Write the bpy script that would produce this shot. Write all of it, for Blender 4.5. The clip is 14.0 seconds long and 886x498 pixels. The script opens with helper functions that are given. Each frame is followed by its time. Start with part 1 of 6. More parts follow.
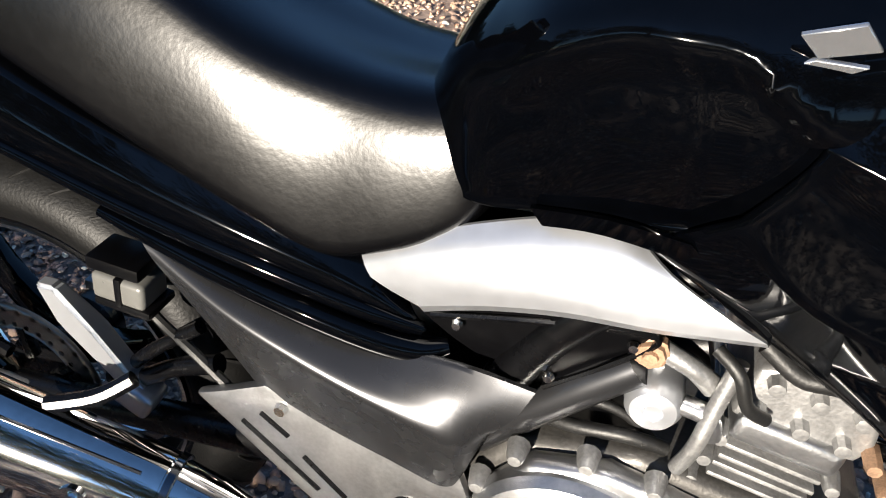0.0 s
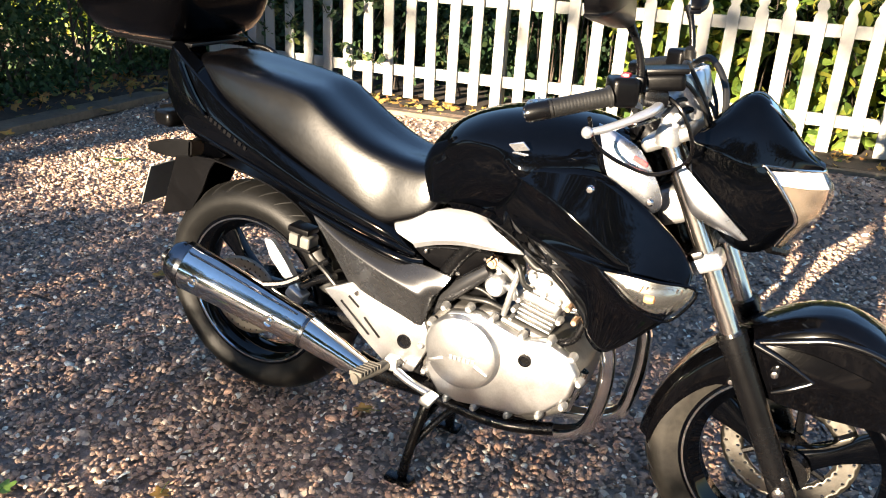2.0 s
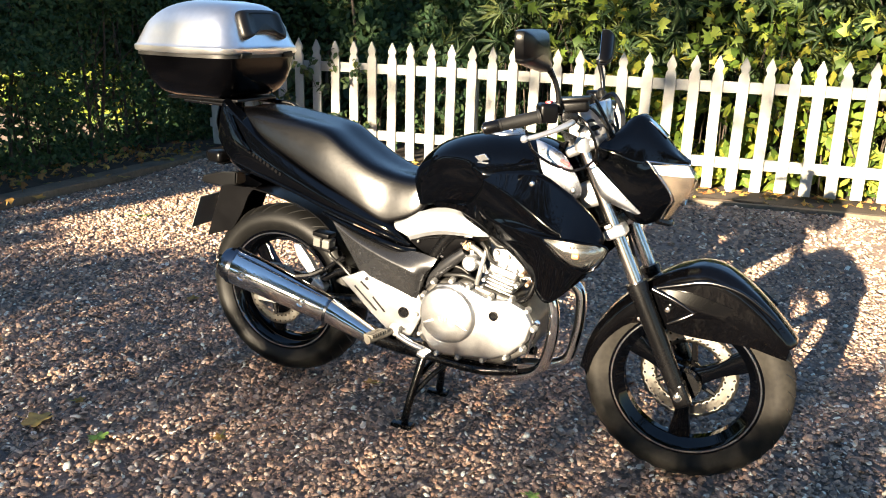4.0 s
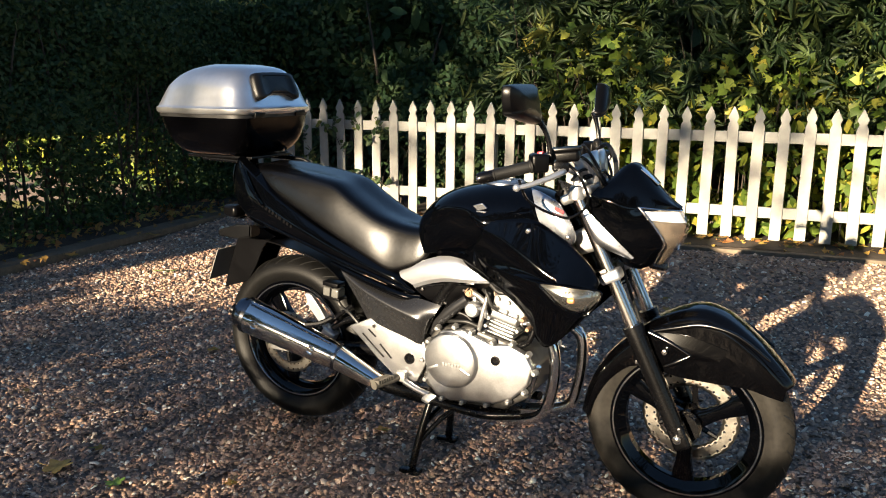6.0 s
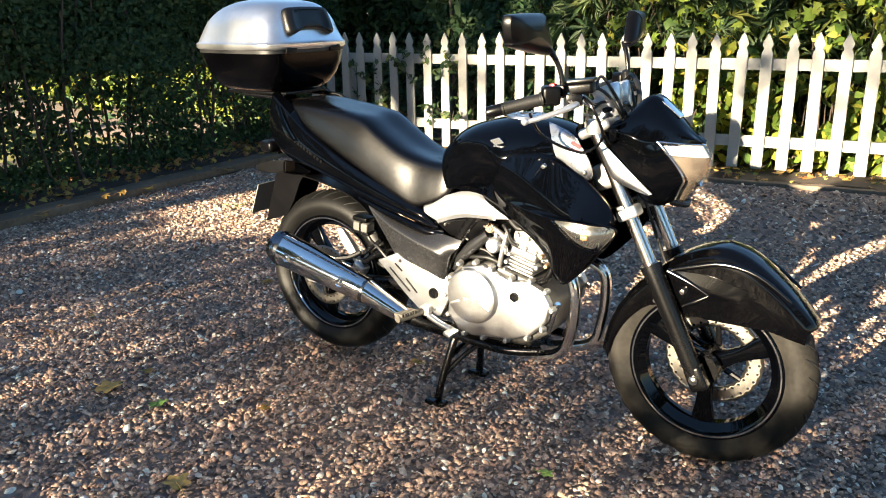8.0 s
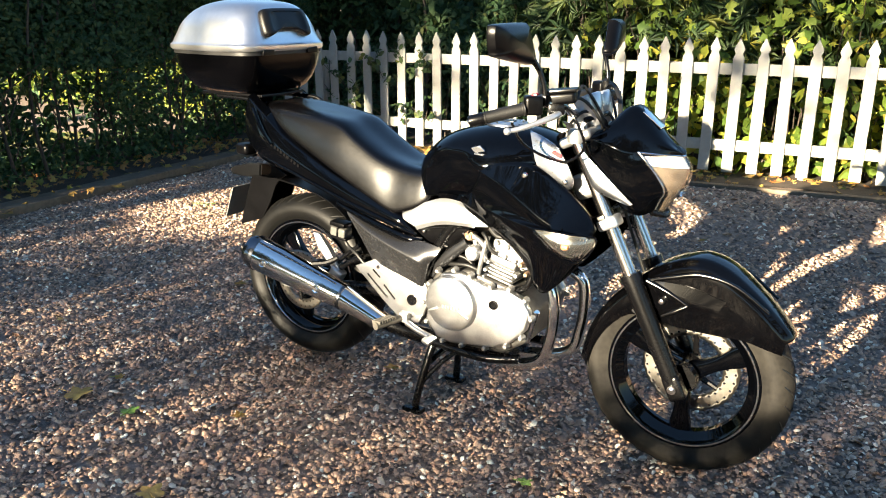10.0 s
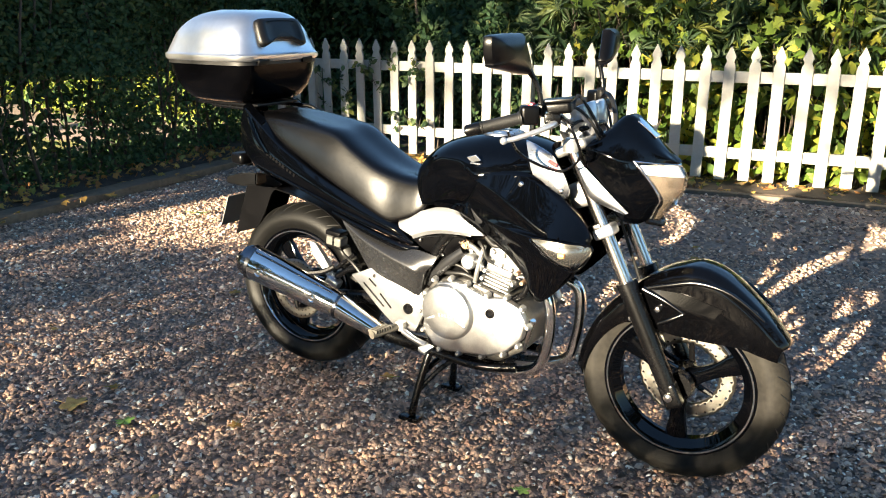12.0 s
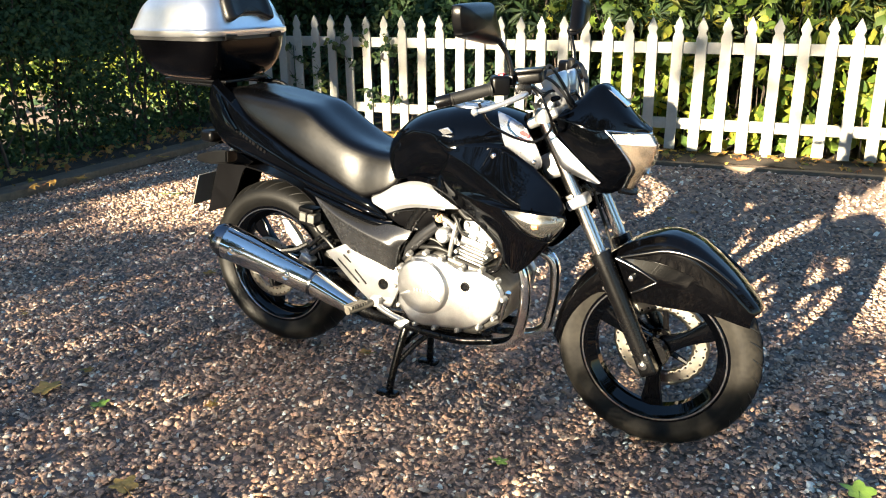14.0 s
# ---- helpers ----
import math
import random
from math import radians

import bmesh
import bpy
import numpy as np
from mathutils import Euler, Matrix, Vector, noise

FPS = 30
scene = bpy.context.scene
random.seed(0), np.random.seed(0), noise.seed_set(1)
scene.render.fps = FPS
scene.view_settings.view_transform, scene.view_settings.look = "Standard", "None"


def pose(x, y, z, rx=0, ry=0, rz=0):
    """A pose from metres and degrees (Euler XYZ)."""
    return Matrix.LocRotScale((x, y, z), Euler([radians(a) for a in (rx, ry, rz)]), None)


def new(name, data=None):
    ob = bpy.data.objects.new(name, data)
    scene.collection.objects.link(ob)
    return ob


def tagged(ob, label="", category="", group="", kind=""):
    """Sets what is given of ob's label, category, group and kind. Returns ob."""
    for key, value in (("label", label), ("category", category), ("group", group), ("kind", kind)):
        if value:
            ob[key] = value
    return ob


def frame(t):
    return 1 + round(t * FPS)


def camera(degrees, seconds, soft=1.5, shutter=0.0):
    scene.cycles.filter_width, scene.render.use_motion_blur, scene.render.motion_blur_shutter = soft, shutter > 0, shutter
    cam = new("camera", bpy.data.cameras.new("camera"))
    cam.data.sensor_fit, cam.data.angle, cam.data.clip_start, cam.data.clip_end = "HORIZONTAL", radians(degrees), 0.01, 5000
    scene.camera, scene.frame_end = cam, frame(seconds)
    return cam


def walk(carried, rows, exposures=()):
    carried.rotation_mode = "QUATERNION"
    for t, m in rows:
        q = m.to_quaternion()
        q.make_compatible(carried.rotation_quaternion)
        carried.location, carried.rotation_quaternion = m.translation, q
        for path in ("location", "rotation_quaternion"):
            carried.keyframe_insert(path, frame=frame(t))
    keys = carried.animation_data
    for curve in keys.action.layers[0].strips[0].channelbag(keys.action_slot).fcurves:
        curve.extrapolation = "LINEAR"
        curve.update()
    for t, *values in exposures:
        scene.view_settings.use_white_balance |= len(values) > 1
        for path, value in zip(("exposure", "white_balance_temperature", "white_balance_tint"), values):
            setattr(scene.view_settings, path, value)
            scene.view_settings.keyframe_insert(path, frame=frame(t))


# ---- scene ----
cam = camera(57.72, 14.0, soft=1.05)
# seconds, x, y, z, yaw, pitch, roll
ROWS = [
    (0.0, 0.7258, -0.6637, 1.0730, 16.933, -31.839, -1.487),
    (0.5, 0.8416, -0.9202, 1.2463, 19.352, -32.030, -1.476),
    (1.0, 0.9886, -1.1727, 1.3180, 22.080, -25.633, -1.697),
    (1.5, 1.2057, -1.4169, 1.3222, 25.448, -23.024, -2.659),
    (2.0, 1.3700, -1.6671, 1.3307, 26.786, -21.397, -3.133),
    (2.5, 1.4825, -1.8857, 1.3210, 26.665, -19.720, -4.085),
    (2.7, 1.5350, -1.9554, 1.3192, 26.891, -19.159, -4.237),
    (4.8, 1.6761, -2.4377, 1.3250, 23.365, -14.150, -0.466),
    (5.0, 1.6741, -2.4466, 1.3229, 23.252, -13.629, -0.561),
    (5.5, 1.6944, -2.4336, 1.3297, 23.226, -12.401, -0.782),
    (6.0, 1.7910, -2.3575, 1.3225, 26.876, -12.100, -0.426),
    (6.5, 1.9519, -2.2640, 1.3273, 32.768, -13.508, 0.424),
    (7.0, 2.0040, -2.2491, 1.3197, 33.846, -15.455, 0.964),
    (7.2, 2.0098, -2.2462, 1.3078, 33.755, -16.115, 0.997),
    (9.3, 1.9507, -2.2306, 1.3470, 32.987, -16.998, 0.405),
    (9.5, 1.9508, -2.2327, 1.3476, 32.524, -17.042, 0.249),
    (10.0, 1.9509, -2.2312, 1.3494, 31.492, -16.949, -0.182),
    (10.5, 1.9467, -2.2375, 1.3498, 30.929, -16.757, -0.434),
    (11.0, 1.9409, -2.2381, 1.3501, 30.862, -16.739, -0.573),
    (11.5, 1.9427, -2.2389, 1.3533, 30.982, -16.618, -0.438),
    (12.0, 1.9416, -2.2408, 1.3576, 30.897, -16.471, -0.132),
    (12.5, 1.9425, -2.2364, 1.3534, 30.516, -16.590, 0.467),
    (13.0, 1.9478, -2.2363, 1.3494, 29.862, -17.042, 0.860),
    (13.5, 1.9514, -2.2298, 1.3385, 29.173, -17.838, 0.734),
    (14.0, 1.9508, -2.2314, 1.3404, 29.057, -17.996, 0.539),
]
walk(cam, [(t, pose(x, y, z, 90 + pitch, roll, yaw)) for t, x, y, z, yaw, pitch, roll in ROWS],
     [(0.0, 1.9, 6300, 13), (0.5, 1.85, 6300, 14), (1.0, 2.2, 6900, 16), (1.5, 2.8, 7300, 16), (2.0, 3.05, 7500, 15), (2.7, 3.2, 7500, 14), (4.8, 2.65, 7700, 12), (5.5, 2.35, 7700, 12),
      (6.0, 2.12, 7700, 13), (6.5, 2.4, 7700, 13), (7.2, 2.8, 7500, 12), (9.3, 2.95, 7500, 9), (14.0, 3.0, 7500, 9)])

# ---- sky and sun: low autumn sun from behind the camera ----
SUN_EL, SUN_AZ = radians(11.9), math.atan(0.147)   # light travels towards +y, a little +x
world = bpy.data.worlds.new("world")
scene.world = world
world.use_nodes = True
wn = world.node_tree.nodes
sky = wn.new("ShaderNodeTexSky")
sky.air_density, sky.dust_density, sky.ozone_density = 1.0, 0.0, 4.0
sky.sky_type, sky.sun_disc = "NISHITA", False
sky.sun_elevation, sky.sun_rotation = SUN_EL, math.pi + SUN_AZ
world.node_tree.links.new(sky.outputs[0], wn["Background"].inputs[0])
wn["Background"].inputs[1].default_value = 0.05
sun = new("sun", bpy.data.lights.new("sun", "SUN"))
sun.data.energy, sun.data.angle, sun.data.color = 5.0, radians(0.53), (1.0, 0.90, 0.73)
way = Vector((math.sin(SUN_AZ) * math.cos(SUN_EL), math.cos(SUN_AZ) * math.cos(SUN_EL), -math.sin(SUN_EL)))
sun.rotation_euler = way.to_track_quat("-Z", "Y").to_euler()

# ---- materials ----
def material(name, colour, rough=0.5, metal=0.0, vary=0.15, scale=20.0, bump=0.0, bump_scale=200.0,
             coat=0.0, spec=0.5, colour2=None, per_piece=0.0, sub=0.0):
    """Principled surface with colour variation at two scales, roughness wear and fine relief, in metres."""
    m = bpy.data.materials.new(name)
    m.use_nodes = True
    n, l = m.node_tree.nodes, m.node_tree.links
    p = n["Principled BSDF"]
    geo = n.new("ShaderNodeTexCoord")
    big, small = n.new("ShaderNodeTexNoise"), n.new("ShaderNodeTexNoise")
    big.inputs["Scale"].default_value, small.inputs["Scale"].default_value = scale, scale * 9
    big.inputs["Detail"].default_value, small.inputs["Detail"].default_value = 3, 2
    for t in (big, small):
        l.new(geo.outputs["Object"], t.inputs["Vector"])
    mix = n.new("ShaderNodeMath")
    mix.operation = "MULTIPLY_ADD"
    l.new(big.outputs["Fac"], mix.inputs[0])
    mix.inputs[1].default_value = 0.6
    half = n.new("ShaderNodeMath")
    half.operation = "MULTIPLY"
    half.inputs[1].default_value = 0.4
    l.new(small.outputs["Fac"], half.inputs[0])
    l.new(half.outputs[0], mix.inputs[2])
    ramp = n.new("ShaderNodeValToRGB")
    c2 = colour2 or tuple(c * (1 - vary) for c in colour)
    c1 = colour if colour2 else tuple(min(1, c * (1 + vary)) for c in colour)
    ramp.color_ramp.elements[0].position, ramp.color_ramp.elements[1].position = 0.34, 0.66
    ramp.color_ramp.elements[0].color, ramp.color_ramp.elements[1].color = (*c2, 1), (*c1, 1)
    l.new(mix.outputs[0], ramp.inputs[0])
    out = ramp.outputs[0]
    if per_piece:
        info, hsv, mr = n.new("ShaderNodeObjectInfo"), n.new("ShaderNodeHueSaturation"), n.new("ShaderNodeMapRange")
        mr.inputs[3].default_value, mr.inputs[4].default_value = 1 - per_piece, 1 + per_piece
        l.new(info.outputs["Random"], mr.inputs[0])
        l.new(mr.outputs[0], hsv.inputs["Value"])
        l.new(out, hsv.inputs["Color"])
        out = hsv.outputs[0]
    l.new(out, p.inputs["Base Color"])
    rr = n.new("ShaderNodeMapRange")
    rr.inputs[3].default_value, rr.inputs[4].default_value = max(0.02, rough * 0.8), min(1, rough * 1.2)
    l.new(mix.outputs[0], rr.inputs[0])
    l.new(rr.outputs[0], p.inputs["Roughness"])
    p.inputs["Metallic"].default_value = metal
    p.inputs["Specular IOR Level"].default_value = spec
    p.inputs["Coat Weight"].default_value = coat
    p.inputs["Coat Roughness"].default_value = 0.04
    if sub:
        p.inputs["Subsurface Weight"].default_value = sub
    if bump:
        b, t = n.new("ShaderNodeBump"), n.new("ShaderNodeTexNoise")
        t.inputs["Scale"].default_value, t.inputs["Detail"].default_value = bump_scale, 4
        l.new(geo.outputs["Object"], t.inputs["Vector"])
        l.new(t.outputs["Fac"], b.inputs["Height"])
        b.inputs["Strength"].default_value, b.inputs["Distance"].default_value = bump, 0.002
        l.new(b.outputs[0], p.inputs["Normal"])
    return m


def island_material(name, stops, rough=0.7, spec=0.4, translucent=0.0, bump=0.0, bump_scale=150.0):
    """Many small pieces in one mesh: each takes its own colour from the stops."""
    m = bpy.data.materials.new(name)
    m.use_nodes = True
    n, l = m.node_tree.nodes, m.node_tree.links
    p = n["Principled BSDF"]
    g, ramp = n.new("ShaderNodeNewGeometry"), n.new("ShaderNodeValToRGB")
    e = ramp.color_ramp.elements
    while len(e) < len(stops):
        e.new(0.5)
    for k, (pos, col) in enumerate(stops):
        e[k].position, e[k].color = pos, (*col, 1)
    l.new(g.outputs["Random Per Island"], ramp.inputs[0])
    tc, t, hsv, mr = n.new("ShaderNodeTexCoord"), n.new("ShaderNodeTexNoise"), n.new("ShaderNodeHueSaturation"), n.new("ShaderNodeMapRange")
    t.inputs["Scale"].default_value, t.inputs["Detail"].default_value = bump_scale, 3
    l.new(tc.outputs["Object"], t.inputs["Vector"])
    mr.inputs[3].default_value, mr.inputs[4].default_value = 0.65, 1.35
    l.new(t.outputs["Fac"], mr.inputs[0])
    l.new(mr.outputs[0], hsv.inputs["Value"])
    l.new(ramp.outputs[0], hsv.inputs["Color"])
    l.new(hsv.outputs[0], p.inputs["Base Color"])
    p.inputs["Roughness"].default_value, p.inputs["Specular IOR Level"].default_value = rough, spec
    if bump:
        b = n.new("ShaderNodeBump")
        b.inputs["Strength"].default_value, b.inputs["Distance"].default_value = bump, 0.002
        l.new(t.outputs["Fac"], b.inputs["Height"])
        l.new(b.outputs[0], p.inputs["Normal"])
    if translucent:
        tr, ms = n.new("ShaderNodeBsdfTranslucent"), n.new("ShaderNodeMixShader")
        l.new(hsv.outputs[0], tr.inputs[0])
        ms.inputs[0].default_value = translucent
        l.new(p.outputs[0], ms.inputs[1])
        l.new(tr.outputs[0], ms.inputs[2])
        l.new(ms.outputs[0], n["Material Output"].inputs[0])
    return m


def lens_material(name):
    """Thin clear plastic: see-through with a sharp gloss."""
    m = bpy.data.materials.new(name)
    m.use_nodes = True
    n, l = m.node_tree.nodes, m.node_tree.links
    tr, gl, fr, mx = n.new("ShaderNodeBsdfTransparent"), n.new("ShaderNodeBsdfGlossy"), n.new("ShaderNodeLayerWeight"), n.new("ShaderNodeMixShader")
    tr.inputs[0].default_value = (0.93, 0.94, 0.95, 1)
    gl.inputs["Roughness"].default_value = 0.03
    fr.inputs[0].default_value = 0.5
    po, ad = n.new("ShaderNodeMath"), n.new("ShaderNodeMath")
    po.operation, ad.operation = "POWER", "MULTIPLY_ADD"
    po.inputs[1].default_value = 5.0
    ad.inputs[1].default_value, ad.inputs[2].default_value = 0.9, 0.04
    l.new(fr.outputs["Facing"], po.inputs[0])
    l.new(po.outputs[0], ad.inputs[0])
    l.new(ad.outputs[0], mx.inputs[0])
    l.new(tr.outputs[0], mx.inputs[1])
    l.new(gl.outputs[0], mx.inputs[2])
    l.new(mx.outputs[0], n["Material Output"].inputs[0])
    return m


BLACK = material("black_gloss_paint", (0.0004, 0.0005, 0.0008), 0.3, 0.0, 0.3, 6, coat=0.62, spec=0.0)
FENDER = material("black_mudguard_paint", (0.0006, 0.0006, 0.0008), 0.24, 0.0, 0.3, 9, coat=0.65, spec=0.03)
EDGE = material("black_paint_edge", (0.0006, 0.0006, 0.0008), 0.2, 0.0, 0.2, 9, spec=0.7)
SATIN = material("black_satin_metal", (0.0014, 0.0014, 0.0017), 0.27, 0.0, 0.3, 14, bump=0.06, bump_scale=400, spec=0.35)
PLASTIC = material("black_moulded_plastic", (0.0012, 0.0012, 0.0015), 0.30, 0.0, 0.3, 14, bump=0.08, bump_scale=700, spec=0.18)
GREY = material("charcoal_satin_panel", (0.050, 0.051, 0.055), 0.28, 0.8, 0.05, 5, bump=0.008, bump_scale=900)
SILVER = material("silver_metallic_paint", (0.62, 0.64, 0.68), 0.36, 0.85, 0.06, 6, coat=0.3)
ALLOY = material("cast_alloy", (0.47, 0.475, 0.485), 0.36, 1.0, 0.12, 25, bump=0.12, bump_scale=500)
# crankcase alloy darkened for the shade that lies on its top
ALLOY_DARK = material("shaded_dark_casting", (0.075, 0.072, 0.068), 0.45, 0.6, 0.3, 30, bump=0.2, bump_scale=300)
ALLOY_DULL = material("dull_alloy", (0.33, 0.33, 0.33), 0.42, 0.8, 0.25, 30, bump=0.2, bump_scale=300)
PIPE = material("worn_pipe_chrome", (0.88, 0.87, 0.85), 0.08, 1.0, 0.08, 20)
CHROME = material("chrome", (0.82, 0.79, 0.75), 0.16, 1.0, 0.05, 20)
FORK = material("fork_chrome", (0.66, 0.61, 0.57), 0.2, 1.0, 0.06, 20)
STEEL = material("brake_steel", (0.36, 0.335, 0.295), 0.34, 1.0, 0.15, 40)
RUST = material("rusty_steel", (0.26, 0.16, 0.10), 0.6, 0.4, 0.4, 60, bump=0.3)
SEAT = material("black_seat_vinyl", (0.0004, 0.0004, 0.0006), 0.255, 0.0, 0.15, 8, bump=0.06, bump_scale=180, spec=0.42)
DUSTY_RUBBER = material("dusty_grip_rubber", (0.055, 0.050, 0.042), 0.75, 0.0, 0.3, 30, bump=0.2, bump_scale=300)
RUBBER = material("black_rubber", (0.004, 0.004, 0.004), 0.5, 0.0, 0.3, 20, bump=0.2, bump_scale=300)
# rear tyre darker, front dustier and paler: shade and sun held in their colours
TYRE = material("shaded_worn_tyre_rubber", (0.0020, 0.0020, 0.0020), 0.5, 0.0, 0.35, 9, bump=0.3, bump_scale=250, spec=0.25)
SUNLIT_DUSTY = material("sunlit_dusty_tyre_rubber", (0.017, 0.0155, 0.013), 0.7, 0.0, 0.35, 9, bump=0.3, bump_scale=250, spec=0.2, colour2=(0.006, 0.0055, 0.005))
# reflector colours hold the sun glare above and the mirrored gravel below
BOWL = material("headlamp_bowl", (0.88, 0.84, 0.78), 0.3, 0.0, 0.06, 30)
BOWL_LOW = material("gravel_brown_reflector", (0.50, 0.39, 0.29), 0.22, 0.8, 0.3, 40)
LENS = lens_material("clear_lens")
AMBER = material("amber_bulb", (0.62, 0.25, 0.10), 0.3, 0.0, 0.1)
REFLECTOR = material("lamp_reflector", (0.38, 0.37, 0.34), 0.2, 0.95, 0.2, 60)
RED = material("red_switch", (0.55, 0.02, 0.025), 0.35, 0.0, 0.1)
SATIN_SILVER = material("satin_silver_panel", (0.43, 0.45, 0.49), 0.28, 1.0, 0.08, 8)
EMBLEM = material("bright_emblem", (0.55, 0.57, 0.60), 0.26, 0.9, 0.05)
BADGE = material("polished_badge", (0.72, 0.73, 0.74), 0.14, 1.0, 0.05)
MIRROR = material("mirror_glass", (0.8, 0.8, 0.8), 0.02, 1.0, 0.01)
DECAL = material("grey_decal", (0.004, 0.004, 0.0045), 1.0, 0.0, 0.1, spec=0.0)
WHITE = material("white_fence_paint", (0.33, 0.325, 0.295), 0.55, 0.0, 0.10, 5, bump=0.25, bump_scale=90, per_piece=0.06)
TIMBER = material("weathered_edging_timber", (0.13, 0.10, 0.07), 0.85, 0.0, 0.4, 4, bump=0.6, bump_scale=60)
SOIL = material("dark_soil", (0.05, 0.036, 0.026), 0.95, 0.0, 0.5, 10, bump=0.8, bump_scale=60)
GRIT = material("gravel_bed", (0.25, 0.185, 0.15), 0.9, 0.0, 0.5, 40, bump=1.0, bump_scale=120)
LAWN = material("rough_lawn", (0.20, 0.19, 0.05), 0.9, 0.0, 0.4, 6, bump=0.8, bump_scale=50)
BARK = material("bark", (0.055, 0.042, 0.032), 0.9, 0.0, 0.4, 14, bump=0.8, bump_scale=50)
STONE = island_material("gravel_stones", [(0.0, (0.103, 0.078, 0.070)), (0.25, (0.311, 0.213, 0.163)), (0.5, (0.496, 0.325, 0.226)),
                                          (0.75, (0.496, 0.287, 0.193)), (0.92, (0.716, 0.561, 0.428)), (1.0, (0.850, 0.850, 0.742))], 0.75, 0.4, bump=0.5)
HEDGE_LEAF = island_material("dark_hedge_leaves", [(0.0, (0.020, 0.052, 0.024)), (0.5, (0.038, 0.085, 0.034)), (0.9, (0.070, 0.115, 0.044)),
                                                  (1.0, (0.11, 0.12, 0.04))], 0.6, 0.25, 0.25, bump_scale=40)
# opaque, so the added trees stay dark in reflections
TREE_LEAF = island_material("dark_tree_leaves", [(0.0, (0.020, 0.045, 0.020)), (0.6, (0.035, 0.070, 0.028)), (1.0, (0.08, 0.09, 0.03))], 0.6, 0.25, bump_scale=40)
FERNY_LEAF = island_material("cut_green_leaves", [(0.0, (0.022, 0.050, 0.020)), (0.5, (0.045, 0.085, 0.028)), (0.85, (0.085, 0.125, 0.038)), (0.97, (0.17, 0.19, 0.045)),
                                                 (1.0, (0.36, 0.30, 0.06))], 0.5, 0.4, 0.3, bump_scale=25)
SHRUB_LEAF = island_material("green_yellow_leaves", [(0.0, (0.035, 0.075, 0.022)), (0.45, (0.075, 0.135, 0.03)), (0.8, (0.17, 0.21, 0.045)),
                                                    (1.0, (0.40, 0.33, 0.06))], 0.5, 0.45, 0.35, bump_scale=25)
YELLOW_LEAF = material("yellow_leaf", (0.55, 0.36, 0.09), 0.6, 0.0, 0.3, 30, colour2=(0.36, 0.20, 0.06))
GREEN_LEAF = material("fresh_green_leaf", (0.22, 0.36, 0.06), 0.55, 0.0, 0.25, 30)
FALLEN = island_material("fallen_leaves", [(0.0, (0.35, 0.25, 0.06)), (0.4, (0.42, 0.22, 0.06)), (0.7, (0.28, 0.11, 0.05)), (1.0, (0.20, 0.26, 0.06))],
                         0.65, 0.35, 0.2, bump_scale=60)
BOX_BLACK = material("black_box_plastic", (0.0005, 0.0005, 0.0007), 0.15, 0.0, 0.2, 10, spec=0.12)
PAD = material("black_pad_vinyl", (0.003, 0.003, 0.0033), 0.42, 0.0, 0.2, 12, bump=0.05, bump_scale=500, spec=0.3)
LID = material("silver_lid_paint", (0.74, 0.75, 0.76), 0.31, 0.95, 0.05, 6, coat=0.5)
CAN = material("silencer_chrome", (0.74, 0.72, 0.69), 0.05, 1.0, 0.10, 12, bump=0.02, bump_scale=60)
TIP = material("smoked_chrome", (0.16, 0.17, 0.19), 0.15, 1.0, 0.1, 20)


# ---- modelling tools ----
def part(name, bm, mat, parent=None, label="", smooth=40):
    """Links a bmesh as one mesh object under a thing or a part."""
    bmesh.ops.recalc_face_normals(bm, faces=bm.faces[:])
    lim = radians(smooth)
    for f in bm.faces:
        f.smooth = smooth > 0
    for e in bm.edges:
        if len(e.link_faces) == 2 and e.calc_face_angle(0) > lim:
            e.smooth = False
    me = bpy.data.meshes.new(name)
    bm.to_mesh(me)
    bm.free()
    me.materials.append(mat)
    ob = new(name, me)
    if parent:
        ob.parent = parent
        ob.matrix_parent_inverse = parent.matrix_world.inverted()
    return tagged(ob, label)


def share(name, me, parent, m, label=""):
    """One more object on a mesh that exists already."""
    ob = new(name, me)
    ob.parent = parent
    ob.matrix_basis = m
    return tagged(ob, label)


def spline(pts, per=6, closed=False):
    """Catmull-Rom through points."""
    p = [Vector(q) for q in pts]
    n, out = len(p), []
    for i in range(n if closed else n - 1):
        a, b, c, d = (p[(i + k) % n] if closed else p[min(max(i + k, 0), n - 1)] for k in (-1, 0, 1, 2))
        for s in range(per):
            t = s / per
            out.append(0.5 * (2 * b + (c - a) * t + (2 * a - 5 * b + 4 * c - d) * t * t + (3 * b - a - 3 * c + d) * t ** 3))
    if not closed:
        out.append(p[-1])
    return out


def loft(rings, bm=None, caps=True, wrap=True):
    """Skins rings of equally many points."""
    bm = bm or bmesh.new()
    vs = [[bm.verts.new(q) for q in r] for r in rings]
    n = len(vs[0])
    for a, b in zip(vs, vs[1:]):
        for i in range(n if wrap else n - 1):
            j = (i + 1) % n
            bm.faces.new((a[i], a[j], b[j], b[i]))
    if caps and wrap:
        bm.faces.new(vs[0][::-1])
        bm.faces.new(vs[-1])
    return bm


def tube(pts, r, n=10, per=5, bm=None, smooth=True):
    """A round bar along points; r is one radius or one for each point."""
    path = spline(pts, per) if smooth and len(pts) > 2 else [Vector(q) for q in pts]
    rs = [r] * len(path) if not isinstance(r, (list, tuple)) else [float(q) for q in np.interp(np.linspace(0, 1, len(path)), np.linspace(0, 1, len(r)), r)]
    rings, side = [], None
    for i, q in enumerate(path):
        d = (path[min(i + 1, len(path) - 1)] - path[max(i - 1, 0)]).normalized()
        if side is None:
            side = d.orthogonal().normalized()
        side = (side - d * side.dot(d)).normalized()
        up = d.cross(side)
